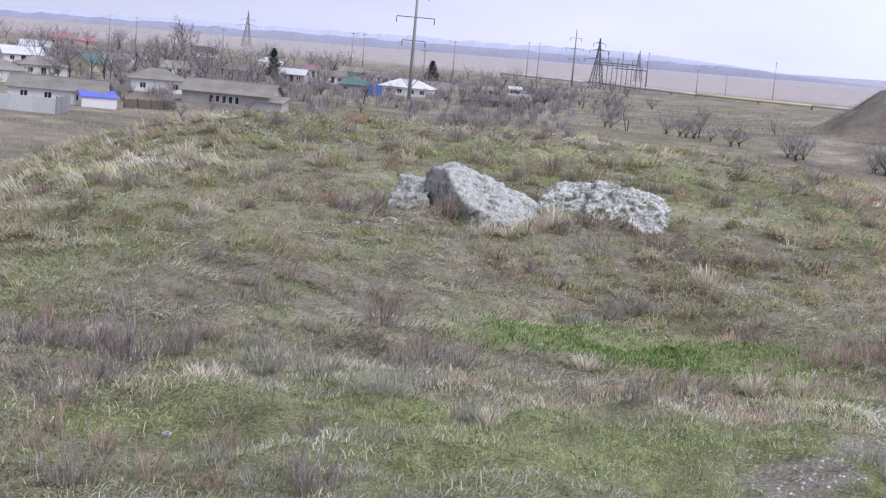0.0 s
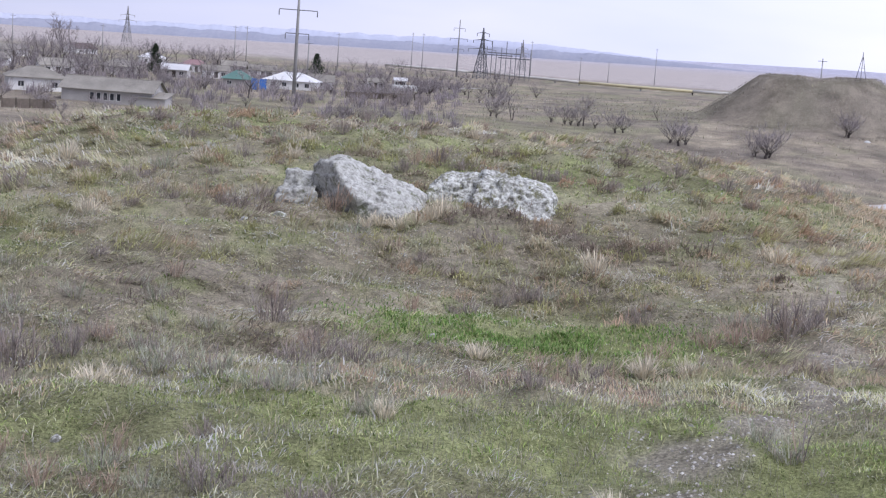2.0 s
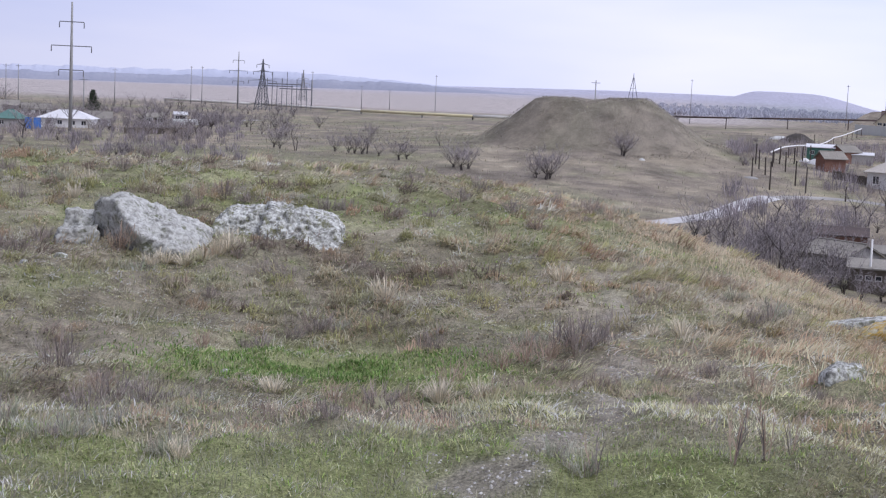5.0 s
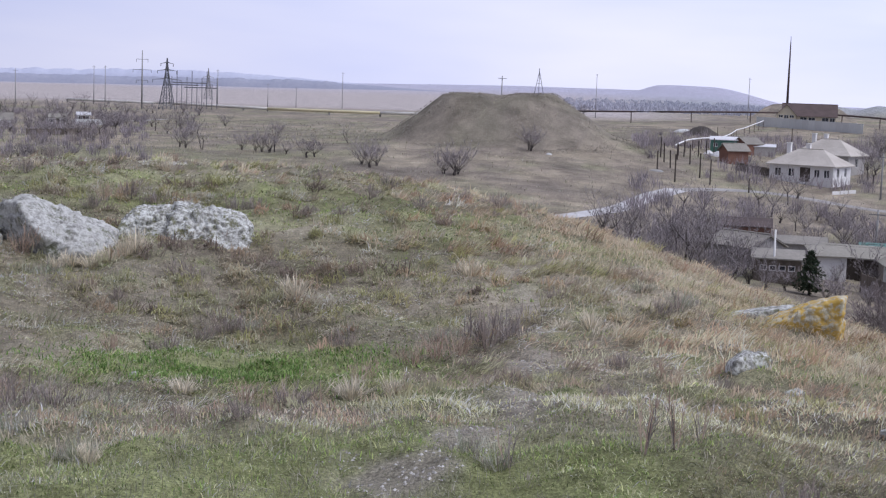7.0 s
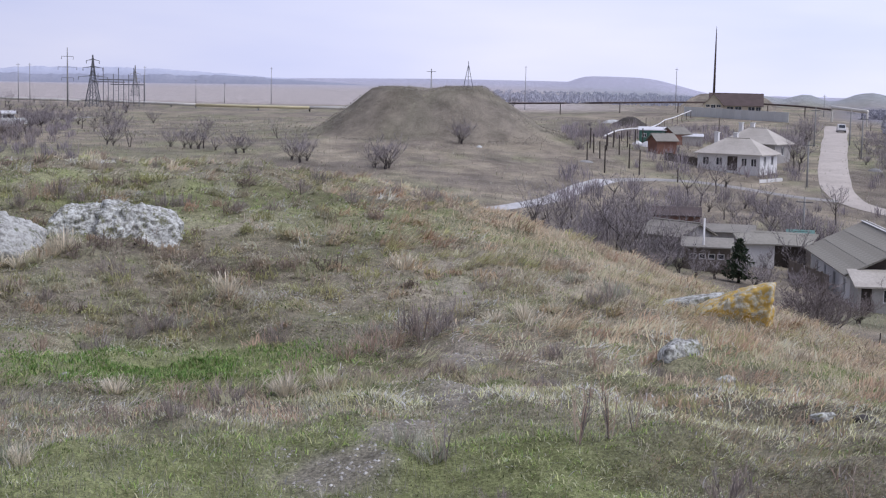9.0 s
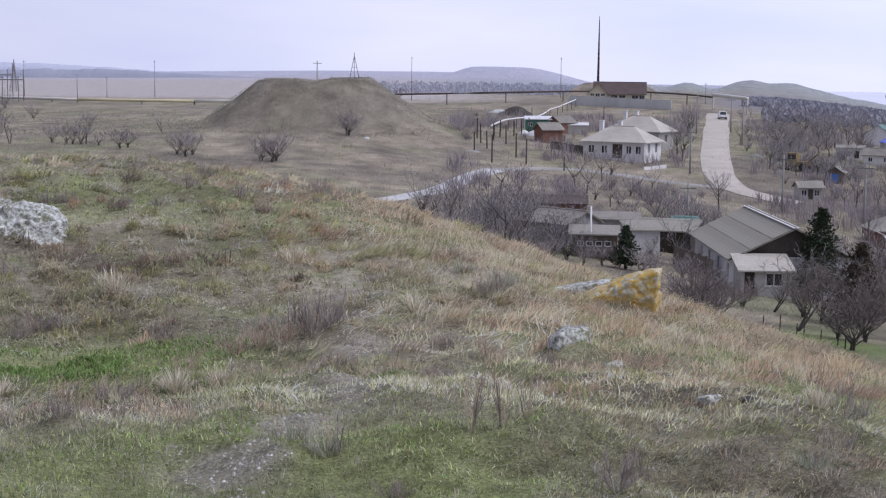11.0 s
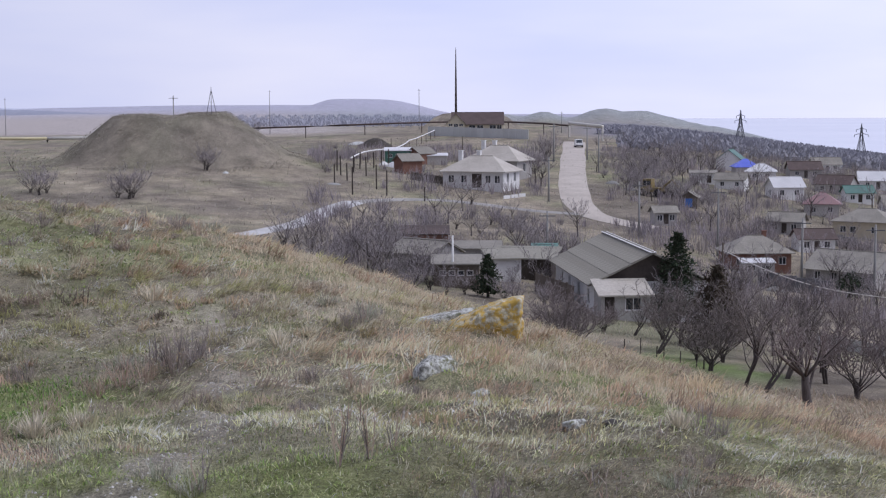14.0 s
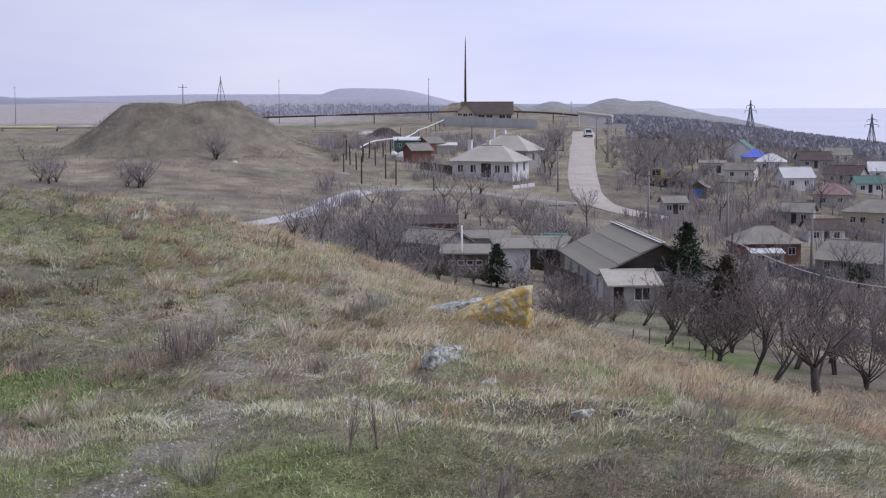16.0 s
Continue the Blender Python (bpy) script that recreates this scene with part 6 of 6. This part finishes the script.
def turf_tone(x, y, n):
    """Straw, grey and russet by patches of a few metres and by single clumps."""
    u = np.clip(fractal(x, y, 1.6, 87, 3) * 1.6 - 0.55 + gen.random(n) * 0.5, 0, 0.999)
    tone = pick(STRAW[:4] + OLIVE + STRAW[5:] + OLIVE[1:] + STRAW[4:5] + BROWN[:3], u)
    rust = smooth(fractal(x, y, 2.6, 171, 3) + 0.12 * smooth(x - 1.5 - 0.2 * y, 0, 3), 0.5, 0.68) * (gen.random(n) < 0.25 + 0.35 * smooth(x - 0.2 * y, 2.0, 4.0))
    tone = tone + (pick(RUSSET + STRAW[7:], gen.random(n)) * 1.15 - tone) * rust[:, None]
    drier = smooth(x - 0.25 * y, 0.0, 4.0)[:, None]
    return tone * np.array([1.37, 1.32, 1.22]) * (1 + drier * np.array([0.03, 0.0, -0.06]))


x, y, r = wedge(270000, 8.5, 36, 0.6)
g, b = green_cover(x, y), bare_cover(x, y)
thick = smooth(0.5 * fractal(x, y, 1.3, 81, 3) + 0.5 * fractal(x, y, 0.4, 83, 2), 0.36, 0.62)
keep = (gen.random(len(x)) > 0.75 * b) & (gen.random(len(x)) > 0.8 * g) & (gen.random(len(x)) < 0.45 + 0.6 * thick)
x, y, r, thick = x[keep], y[keep], r[keep], thick[keep]
tone = turf_tone(x, y, len(x)) * gen.uniform(0.5, 1.5, (len(x), 1)) * (0.7 + 0.45 * thick[:, None]) * (0.66 + 0.68 * smooth(fractal(x, y, 0.9, 201, 3), 0.34, 0.64)[:, None])
tone = np.minimum(tone, 0.72)
stuff("dry_grass", blade_mesh("dry_grass", x, y, ground(x, y), (0.032 + 0.07 * thick ** 1.3) * gen.uniform(0.5, 1.5, len(x)) * (1 + r / 90), 0.0047 * (r / 6) ** 0.9 * gen.uniform(0.6, 1.4, len(x)), np.clip(gen.normal(1.0, 0.16, len(x)), 0.2, 1.15), flow(x, y) + gen.normal(0, 0.7, len(x)), tone, 0.25), "matted straw-coloured winter grass over the knoll")
# fine close mat where the eye is nearest: straw, moss and young grass together
x, y, r = wedge(165000, 4.4, 10.5, 0.9, -20, 52)
g, b = green_cover(x, y), bare_cover(x, y)
lump = smooth(fractal(x, y, 0.5, 221, 3), 0.36, 0.62)
keep = gen.random(len(x)) > 0.9 * b
x, y, r, g, lump = x[keep], y[keep], r[keep], g[keep], lump[keep]
fresh = gen.random(len(x)) < np.clip(0.16 - 0.1 * smooth(x, 2.5, 5.0) + 0.8 * g + 0.3 * (fractal(x, y, 1.4, 223, 3) - 0.5), 0, 0.95)
tone = np.where(fresh[:, None], pick(GREEN + OLIVE, gen.random(len(x))) * 1.15, np.minimum(turf_tone(x, y, len(x)), 0.5) * (1 + 0.2 * smooth(x, 2.5, 5.0)[:, None] * np.array([1.0, 0.93, 0.85]))) * gen.uniform(0.45, 1.5, (len(x), 1)) * (0.66 + 0.5 * lump[:, None])
stuff("close_turf", blade_mesh("close_turf", x, y, ground(x, y), (0.02 + 0.035 * lump) * gen.uniform(0.5, 1.5, len(x)) * np.where(fresh, 0.75, 1.25), 0.0042 * gen.uniform(0.6, 1.5, len(x)), np.clip(gen.normal(0.86, 0.22, len(x)), 0.2, 1.1), np.where(fresh, gen.uniform(0, 6.28, len(x)), flow(x, y) + gen.normal(0, 0.9, len(x))), tone, 0.35), "short mixed turf of straw, moss and young grass")
# long fallen tussocks, each spilling one way
x, y, r = wedge(5200, 5.5, 33, 0.8)
w = fractal(x, y, 3.0, 211, 3)
keep = (bare_cover(x, y) < 0.25) & (green_cover(x, y) < 0.8) & (gen.random(len(x)) < 0.25 + smooth(w, 0.4, 0.6)) & ((r > 9) | (gen.random(len(x)) < 0.45 + 0.5 * smooth(x, 2.5, 4.5)))
cx, cy = x[keep], y[keep]
k = np.repeat(np.arange(len(cx)), 36)
n = len(k)
size = gen.uniform(0.6, 1.35, len(cx))[k]
a, o = gen.uniform(0, 6.28, n), np.sqrt(gen.random(n))
x, y = cx[k] + 0.14 * size * o * np.cos(a), cy[k] + 0.14 * size * o * np.sin(a)
r = np.hypot(x, y)
lay = (flow(cx, cy) + gen.normal(0, 0.35, len(cx)))[k] + gen.normal(0, 0.5, n)
tone = turf_tone(cx, cy, len(cx))[k] * (0.7 + 0.26 * smooth(r, 8, 14))[:, None] * gen.uniform(0.7, 1.25, (n, 1)) * gen.uniform(0.75, 1.15, len(cx))[k][:, None]
stuff("fallen_tussocks", blade_mesh("fallen_tussocks", x, y, ground(x, y) + 0.05 * size * (1 - o) , (0.065 + 0.15 * smooth(r, 8, 15)) * size * gen.uniform(0.55, 1.25, n), 0.0046 * (r / 6) ** 0.9, np.clip(gen.normal(0.74, 0.2, n), 0.15, 1.05), lay, np.minimum(tone, 0.72), 0.6), "long fallen winter grass combed down the slope")
# short green growth
x, y, r = wedge(150000, 7.0, 36, 0.6)
g, b = green_cover(x, y), bare_cover(x, y)
keep = (gen.random(len(x)) < 0.32 + 0.95 * g) & (gen.random(len(x)) > 0.85 * b)
x, y, r, g = x[keep], y[keep], r[keep], g[keep]
tone = pick(GREEN, gen.random(len(x))) * gen.uniform(0.75, 1.4, (len(x), 1)) * (0.65 + 0.7 * smooth(fractal(x, y, 1.1, 203, 3), 0.34, 0.64)[:, None])
stuff("green_grass", blade_mesh("green_grass", x, y, ground(x, y), (0.016 + 0.024 * g) * gen.uniform(0.6, 1.5, len(x)) * (1 + r / 60), 0.005 * (r / 6) ** 0.85 * gen.uniform(0.7, 1.3, len(x)), gen.uniform(0.5, 1.0, len(x)), gen.uniform(0, 6.28, len(x)), tone), "short fresh green grass and moss between dry tufts")
# lush leaves in the hollow
x, y = 2.3 + gen.normal(0, 0.68, 15000), 11.5 + gen.normal(0, 0.62, 15000)
keep = gen.random(len(x)) < smooth(fractal(x, y, 0.8, 151, 3), 0.42, 0.6)
x, y = x[keep], y[keep]
tone = pick([(0.15, 0.28, 0.07), (0.2, 0.34, 0.09), (0.12, 0.21, 0.06), (0.26, 0.38, 0.13), (0.36, 0.39, 0.19), (0.32, 0.38, 0.16)], gen.random(len(x))) * gen.uniform(0.7, 1.25, (len(x), 1))
stuff("lush_grass", blade_mesh("lush_grass", x, y, ground(x, y), gen.uniform(0.025, 0.075, len(x)), 0.01, gen.uniform(0.3, 1.0, len(x)), gen.uniform(0, 6.28, len(x)), tone), "lush bright green leaves in the damp hollow")
# grey-green wormwood growth in front
x, y, r = wedge(80000, 4.5, 26, 0.5)
s = smooth(fractal(x, y, 2.4, 101, 3) + 0.25 * bump_at(x, y, -1.5, 9, 4, 3), 0.5, 0.66)
keep = (gen.random(len(x)) < s) & (gen.random(len(x)) > bare_cover(x, y))
x, y, r = x[keep], y[keep], r[keep]
tone = pick(SAGE + OLIVE, gen.random(len(x))) * gen.uniform(0.7, 1.1, (len(x), 1)) * np.array([1.0, 0.99, 0.9])
stuff("wormwood_growth", blade_mesh("wormwood_growth", x, y, ground(x, y), gen.uniform(0.03, 0.085, len(x)), 0.0036 * (r / 6) ** 0.85, gen.uniform(0.1, 0.85, len(x)), gen.uniform(0, 6.28, len(x)), tone, 0.15), "grey-green wormwood stems among the grass")
# tufts: blades falling outwards from a common root
def tufts(name, cx, cy, count, length, width, palette, label, spread=0.05, upright=0.15, fall=0.8):
    n = len(cx)
    k = np.repeat(np.arange(n), count)
    face = gen.uniform(0, 6.28, len(k))
    size = gen.uniform(0.7, 1.3, n)[k]
    off = spread * np.sqrt(gen.random(len(k))) * size
    x, y = cx[k] + off * np.cos(face), cy[k] + off * np.sin(face)
    r = np.hypot(x, y)
    own = gen.random(n)[k]
    tone = pick(palette, np.clip(0.6 * own + 0.4 * gen.random(len(k)), 0, 0.999)) * gen.uniform(0.75, 1.15, (len(k), 1))
    return stuff(name, blade_mesh(name, x, y, ground(x, y), length * size * gen.uniform(0.55, 1.2, len(k)), width * (r / 6) ** 0.8, gen.uniform(upright, fall, len(k)), face, tone, 0.5), label)


x, y, r = wedge(1500, 4.0, 34, 0.7)
keep = (bare_cover(x, y) < 0.3) & (gen.random(len(x)) < 0.3 + 0.8 * fractal(x, y, 4, 111))
tufts("straw_tufts", x[keep], y[keep], 34, 0.07, 0.0032, STRAW[1:6], "straw-coloured grass tufts drooping outwards", 0.08, 0.3, 1.05)
# pale fringe along the brow and brown grass down the flank
y = gen.uniform(8, 29, 36000)
x = 4.5 + 0.26 * y + gen.normal(0.9, 1.3, len(y))
tone = pick(STRAW[:4] + RUSSET[2:3], gen.random(len(x))) * gen.uniform(0.95, 1.35, (len(x), 1)) * np.array([1.02, 0.97, 0.88])
stuff("brow_grass", blade_mesh("brow_grass", x, y, ground(x, y), gen.uniform(0.06, 0.17, len(x)), 0.0055 * (np.hypot(x, y) / 15) ** 0.8, gen.uniform(0.3, 1.0, len(x)), gen.normal(0.5, 0.9, len(x)), tone), "pale dry grass fringe along the brow")
x, y, r = wedge(62000, 14, 78, 0.7, 33, 56)
keep = x - 4.5 - 0.26 * y > 1.0
x, y, r = x[keep], y[keep], r[keep]
band = smooth(fractal(x, y, 9, 121, 3), 0.35, 0.65)
tone = (pick(RUSSET, gen.random(len(x))) * band[:, None] + pick(STRAW[2:], gen.random(len(x))) * (1 - band[:, None])) * gen.uniform(0.75, 1.2, (len(x), 1)) * np.array([1.02, 0.95, 0.88])
stuff("slope_grass", blade_mesh("slope_grass", x, y, ground(x, y), gen.uniform(0.08, 0.2, len(x)) * (0.7 + r / 40), 0.011 * (r / 15) ** 0.9, gen.uniform(0.3, 1.0, len(x)), gen.uniform(0, 6.28, len(x)), tone), "russet dry grass down the seaward slope")
# rough growth on the plain beyond
x, y, r = wedge(110000, 95, 400, 0.35, -18, 54)
rough = smooth(fractal(x, y, 16, 131, 3), 0.45, 0.7)
keep = gen.random(len(x)) < 0.25 + 0.75 * rough
x, y, r = x[keep], y[keep], r[keep]
tone = pick(STRAW[1:] + OLIVE + BROWN[3:4], gen.random(len(x))) * gen.uniform(0.7, 1.05, (len(x), 1))
stuff("plain_grass", blade_mesh("plain_grass", x, y, ground(x, y), gen.uniform(0.2, 0.6, len(x)), 0.08 * (r / 200), gen.uniform(0.3, 0.95, len(x)), gen.uniform(0, 6.28, len(x)), tone), "rough tussocks over the open plain")

# sparse turf over the barrow
a, q = gen.uniform(0, 6.28, 30000), 24 * np.sqrt(gen.random(30000))
x, y = KURGAN[0] + q * np.cos(a), KURGAN[1] + q * np.sin(a)
keep = gen.random(len(x)) < smooth(fractal(x, y, 4, 161, 3), 0.38, 0.62)
x, y = x[keep], y[keep]
tone = pick(BROWN[3:4] + STRAW[2:6], gen.random(len(x))) * gen.uniform(0.55, 0.9, (len(x), 1))
stuff("barrow_turf", blade_mesh("barrow_turf", x, y, ground(x, y), gen.uniform(0.15, 0.4, len(x)), 0.06, gen.uniform(0.4, 1.0, len(x)), gen.uniform(0, 6.28, len(x)), tone), "sparse olive-brown turf over the old burial mound")

# gravel on the trodden path
x, y, r = wedge(70000, 4.2, 15, 0.5, 2, 30)
keep = gen.random(len(x)) < bare_cover(x, y) * 0.75
x, y, r = x[keep], y[keep], r[keep]
gv, gf = [], []
zz = ground(x, y)
for k in range(len(x)):
    s = 0.0035 + 0.009 * gen.random() ** 4
    a, n0 = gen.uniform(0, 6.28), len(gv)
    c, q = math.cos(a), math.sin(a)
    for px, py, pz in ((-1, -0.7, 0), (1, -0.6, 0), (0.8, 0.8, 0), (-0.9, 0.7, 0), (-0.2, 0.1, 0.9), (0.4, -0.1, 0.7)):
        gv.append((x[k] + s * (px * c - py * q), y[k] + s * (px * q + py * c), zz[k] + s * pz - 0.002))
    gf += [(n0, n0 + 1, n0 + 5), (n0 + 1, n0 + 2, n0 + 5), (n0 + 2, n0 + 4, n0 + 5), (n0 + 2, n0 + 3, n0 + 4), (n0 + 3, n0, n0 + 4), (n0, n0 + 5, n0 + 4)]
M_GRAVEL = blade_material("limestone_gravel", [(0.2, 0.185, 0.16), (0.3, 0.285, 0.26), (0.4, 0.385, 0.36), (0.5, 0.485, 0.46), (0.62, 0.61, 0.58)], 0.0)
tagged(new("path_gravel", mesh_from("path_gravel", gv, gf, (M_GRAVEL,))), "grey and white limestone gravel on the footpath", "gravel", kind="stuff")


# ---- dry shrubs, each a thing ----
def shrub_mesh(name, seed, height, width, stems, palette, fork=5, thin=0.004):
    rg = np.random.default_rng(seed)
    X, Y, Z, Ln, Wd, Le, Fa, To = [], [], [], [], [], [], [], []
    for _ in range(stems):
        a, lean = rg.uniform(0, 6.28), rg.uniform(0.02, 1.0) ** 0.8 * width
        L = height * rg.uniform(0.6, 1.1)
        rr = 0.05 * rg.random()
        x0, y0 = rr * math.cos(a), rr * math.sin(a)
        c = palette[rg.integers(len(palette))]
        X.append(x0), Y.append(y0), Z.append(0.0), Ln.append(L), Wd.append(thin * 1.6), Le.append(lean), Fa.append(a), To.append(c)
        for _ in range(fork):
            t = rg.uniform(0.25, 0.95) * L
            ang = lean * 1.35
            X.append(x0 + math.cos(a) * math.sin(ang) * t * 0.95), Y.append(y0 + math.sin(a) * math.sin(ang) * t * 0.95), Z.append(math.cos(ang) * t * 0.95)
            Ln.append(L * rg.uniform(0.15, 0.42)), Wd.append(thin), Le.append(rg.uniform(0.05, 0.85)), Fa.append(a + rg.normal(0, 1.6)), To.append(c)
    A = [np.array(v, float) for v in (X, Y, Z, Ln, Wd, Le, Fa)]
    tone = np.array(To) * rg.uniform(0.85, 1.45, (len(X), 1))
    return blade_mesh(name, *A, tone, 0.12)


SHRUBS = {
    "brown": [shrub_mesh("brown_shrub", 200 + k, 0.22, 0.9, 30, BROWN, 15, 0.003) for k in range(4)],
    "grey": [shrub_mesh("grey_shrub", 210 + k, 0.18, 0.85, 30, SAGE + BROWN[3:], 12, 0.0034) for k in range(3)],
    "russet": [shrub_mesh("russet_stems", 220 + k, 0.22, 0.7, 26, RUSSET, 7, 0.003) for k in range(3)],
    "pale": [shrub_mesh("pale_tussock", 230 + k, 0.22, 0.75, 90, STRAW[:3], 1, 0.006) for k in range(3)],
    "stalk": [shrub_mesh("dry_stalk", 240 + k, 0.42, 0.3, 5, BROWN + RUSSET, 7, 0.006) for k in range(3)],
}
SHRUB_TEXT = {"brown": ("brown_shrub", "dry grey-brown wormwood shrub of fine twigs"), "grey": ("grey_shrub", "low grey-green wormwood shrub on the turf"), "russet": ("russet_shrub", "stand of thin russet dry stems"),
              "pale": ("pale_tussock", "bleached straw grass tussock drooping outwards"), "stalk": ("dried_weed", "tall brown dried weed with sparse side twigs")}


def shrub(kind, az, d, scale=1.0, k=0):
    x, y = polar(az, d)
    name, label = SHRUB_TEXT[kind]
    ob = new(name, SHRUBS[kind][k % len(SHRUBS[kind])])
    ob.matrix_world = Matrix.Translation((x, y, float(ground(x, y)) - 0.01)) @ Matrix.Rotation(az * 13 + d, 4, "Z") @ Matrix.Diagonal((scale, scale, scale * (0.9 + 0.2 * math.sin(d * 9)), 1))
    return tagged(ob, label, "shrub", name + "s on the knoll")


# the ones that stand out
for kind, az, d, s in (("brown", 21.6, 12.6, 1.9), ("brown", 22.2, 12.9, 1.6), ("russet", 19.6, 11.9, 1.3), ("russet", 18.6, 11.6, 1.2), ("russet", 20.4, 12.2, 1.2), ("russet", 12.0, 9.9, 0.9), ("russet", 13.5, 10.0, 0.9), ("russet", 15.0, 10.2, 0.9), ("russet", 16.6, 10.6, 1.0),
                       ("pale", -5.7, 7.5, 1.0), ("pale", -5.0, 7.6, 0.8), ("grey", 5.4, 7.2, 0.9), ("pale", 5.9, 7.1, 0.6), ("brown", 1.2, 11.3, 1.3), ("brown", 9.8, 16.6, 1.2), ("brown", -8.8, 8.6, 1.5), ("brown", -9.6, 8.8, 1.3), ("brown", -10.8, 8.9, 1.3), ("brown", -13.2, 9.0, 1.4), ("brown", -12.0, 9.0, 1.2), ("brown", -6.6, 8.6, 1.0),
                       ("brown", 2.2, 8.9, 1.3), ("brown", 3.4, 9.3, 1.2), ("brown", 4.6, 8.8, 1.1), ("russet", 2.8, 10.2, 1.1), ("grey", -1.0, 8.0, 1.2), ("grey", 0.6, 7.6, 1.2), ("grey", 1.6, 7.4, 1.0), ("grey", -3.4, 8.4, 1.1), ("brown", 11.8, 7.9, 0.7), ("stalk", 28.0, 7.0, 0.9), ("stalk", 29.2, 7.2, 0.8), ("stalk", 30.2, 7.6, 0.7), ("stalk", 22.6, 6.9, 0.7),
                       ("grey", 22.2, 6.9, 0.9), ("grey", 20.8, 7.2, 0.8), ("brown", 26.6, 9.6, 0.9), ("brown", 24.8, 6.3, 0.6), ("pale", 5.2, 17.4, 1.2), ("pale", 5.9, 17.3, 1.4), ("pale", 6.6, 17.4, 1.3), ("pale", 4.6, 17.1, 1.0), ("pale", 7.2, 17.6, 1.1), ("brown", -1.2, 18.0, 1.3), ("brown", -0.4, 17.8, 1.3), ("brown", 0.4, 18.2, 1.2), ("russet", -2.2, 18.4, 1.1),
                       ("brown", 7.4, 22.6, 1.6), ("russet", 6.4, 22.4, 1.5), ("brown", 8.4, 22.2, 1.5), ("brown", 11.4, 22.0, 1.6), ("brown", 12.2, 22.0, 1.4), ("brown", 28.4, 14.8, 0.9), ("brown", 29.2, 15.6, 0.9), ("grey", 27.6, 16.0, 1.2), ("stalk", 38.8, 6.6, 0.7), ("stalk", 41.0, 8.2, 0.6), ("brown", 42.4, 7.9, 0.7), ("grey", 37.4, 8.2, 0.9)):
    shrub(kind, az, d, s, int(az * 10 + d * 3))
rng_s = random.Random(31)
for _ in range(430):
    az, d = rng_s.uniform(-19, 46), 5.2 + 25 * rng_s.random() ** 1.15
    x, y = polar(az, d)
    w = float(fractal(x, y, 3.5, 141, 3))
    if w < 0.47 or float(bare_cover(x, y)) > 0.2 or float(green_cover(x, y)) > 0.75 or x > 4.2 + 0.26 * y:
        continue
    left = az < 6 and d < 13
    kind = rng_s.choice(["brown", "brown", "grey", "grey", "russet"] if left else ["brown", "grey", "pale", "russet", "brown", "brown"])
    shrub(kind, az, d, rng_s.uniform(0.5, 1.2) * (1.3 if d > 14 else 0.95), rng_s.randrange(9))


# ---- tangled thickets between the gardens ----
def thicket(name, a0, a1, d0, d1, count, seed, label, tallest=3.2):
    """Clumps of thin upright shoots, kept off the houses and roads."""
    rg = np.random.default_rng(seed)
    az, d = rg.uniform(a0, a1, count), rg.uniform(d0, d1, count)
    x, y = d * np.sin(np.radians(az)), d * np.cos(np.radians(az))
    keep = fractal(x, y, 14, 191, 3) > 0.36
    for hx, hy, hr in BUILT:
        keep &= np.hypot(x - hx, y - hy) > hr + 0.8
    keep &= ~((np.abs(az - 37.35) < 1.15) & (d > 205)) & ~((az > 28) & (az < 41.5) & (np.abs(d - 200) < 11))
    x, y = x[keep], y[keep]
    n, k = len(x), 34
    i = np.repeat(np.arange(n), k)
    h = rg.uniform(0.38 * tallest, tallest, n)[i]
    a = rg.uniform(0, 6.28, n * k)
    o = rg.random(n * k) * 0.45 * h
    px, py = x[i] + o * np.cos(a), y[i] + o * np.sin(a)
    # shoots paled towards violet-grey: the haze is carried in their tone
    tone = pick([(0.33, 0.295, 0.31), (0.4, 0.36, 0.375), (0.28, 0.255, 0.265), (0.37, 0.33, 0.31)], rg.random(n)[i]) * rg.uniform(0.75, 1.2, (n * k, 1))
    me = blade_mesh(name, px, py, ground(px, py) + 0.25 * h * rg.random(n * k), h * rg.uniform(0.35, 0.9, n * k), 0.075, rg.uniform(0.0, 0.5, n * k), a + rg.normal(0, 0.8, n * k), tone, 0.2)
    return tagged(new(name, me), label, "thicket", kind="stuff")


thicket("garden_thickets", 27, 54, 128, 350, 2000, 301, "tangled leafless thickets between village gardens, haze-tinted grey-brown")
thicket("village_thickets", -18, 8, 185, 400, 1400, 302, "tangled leafless scrub round the far village, haze-tinted grey-violet", 2.4)
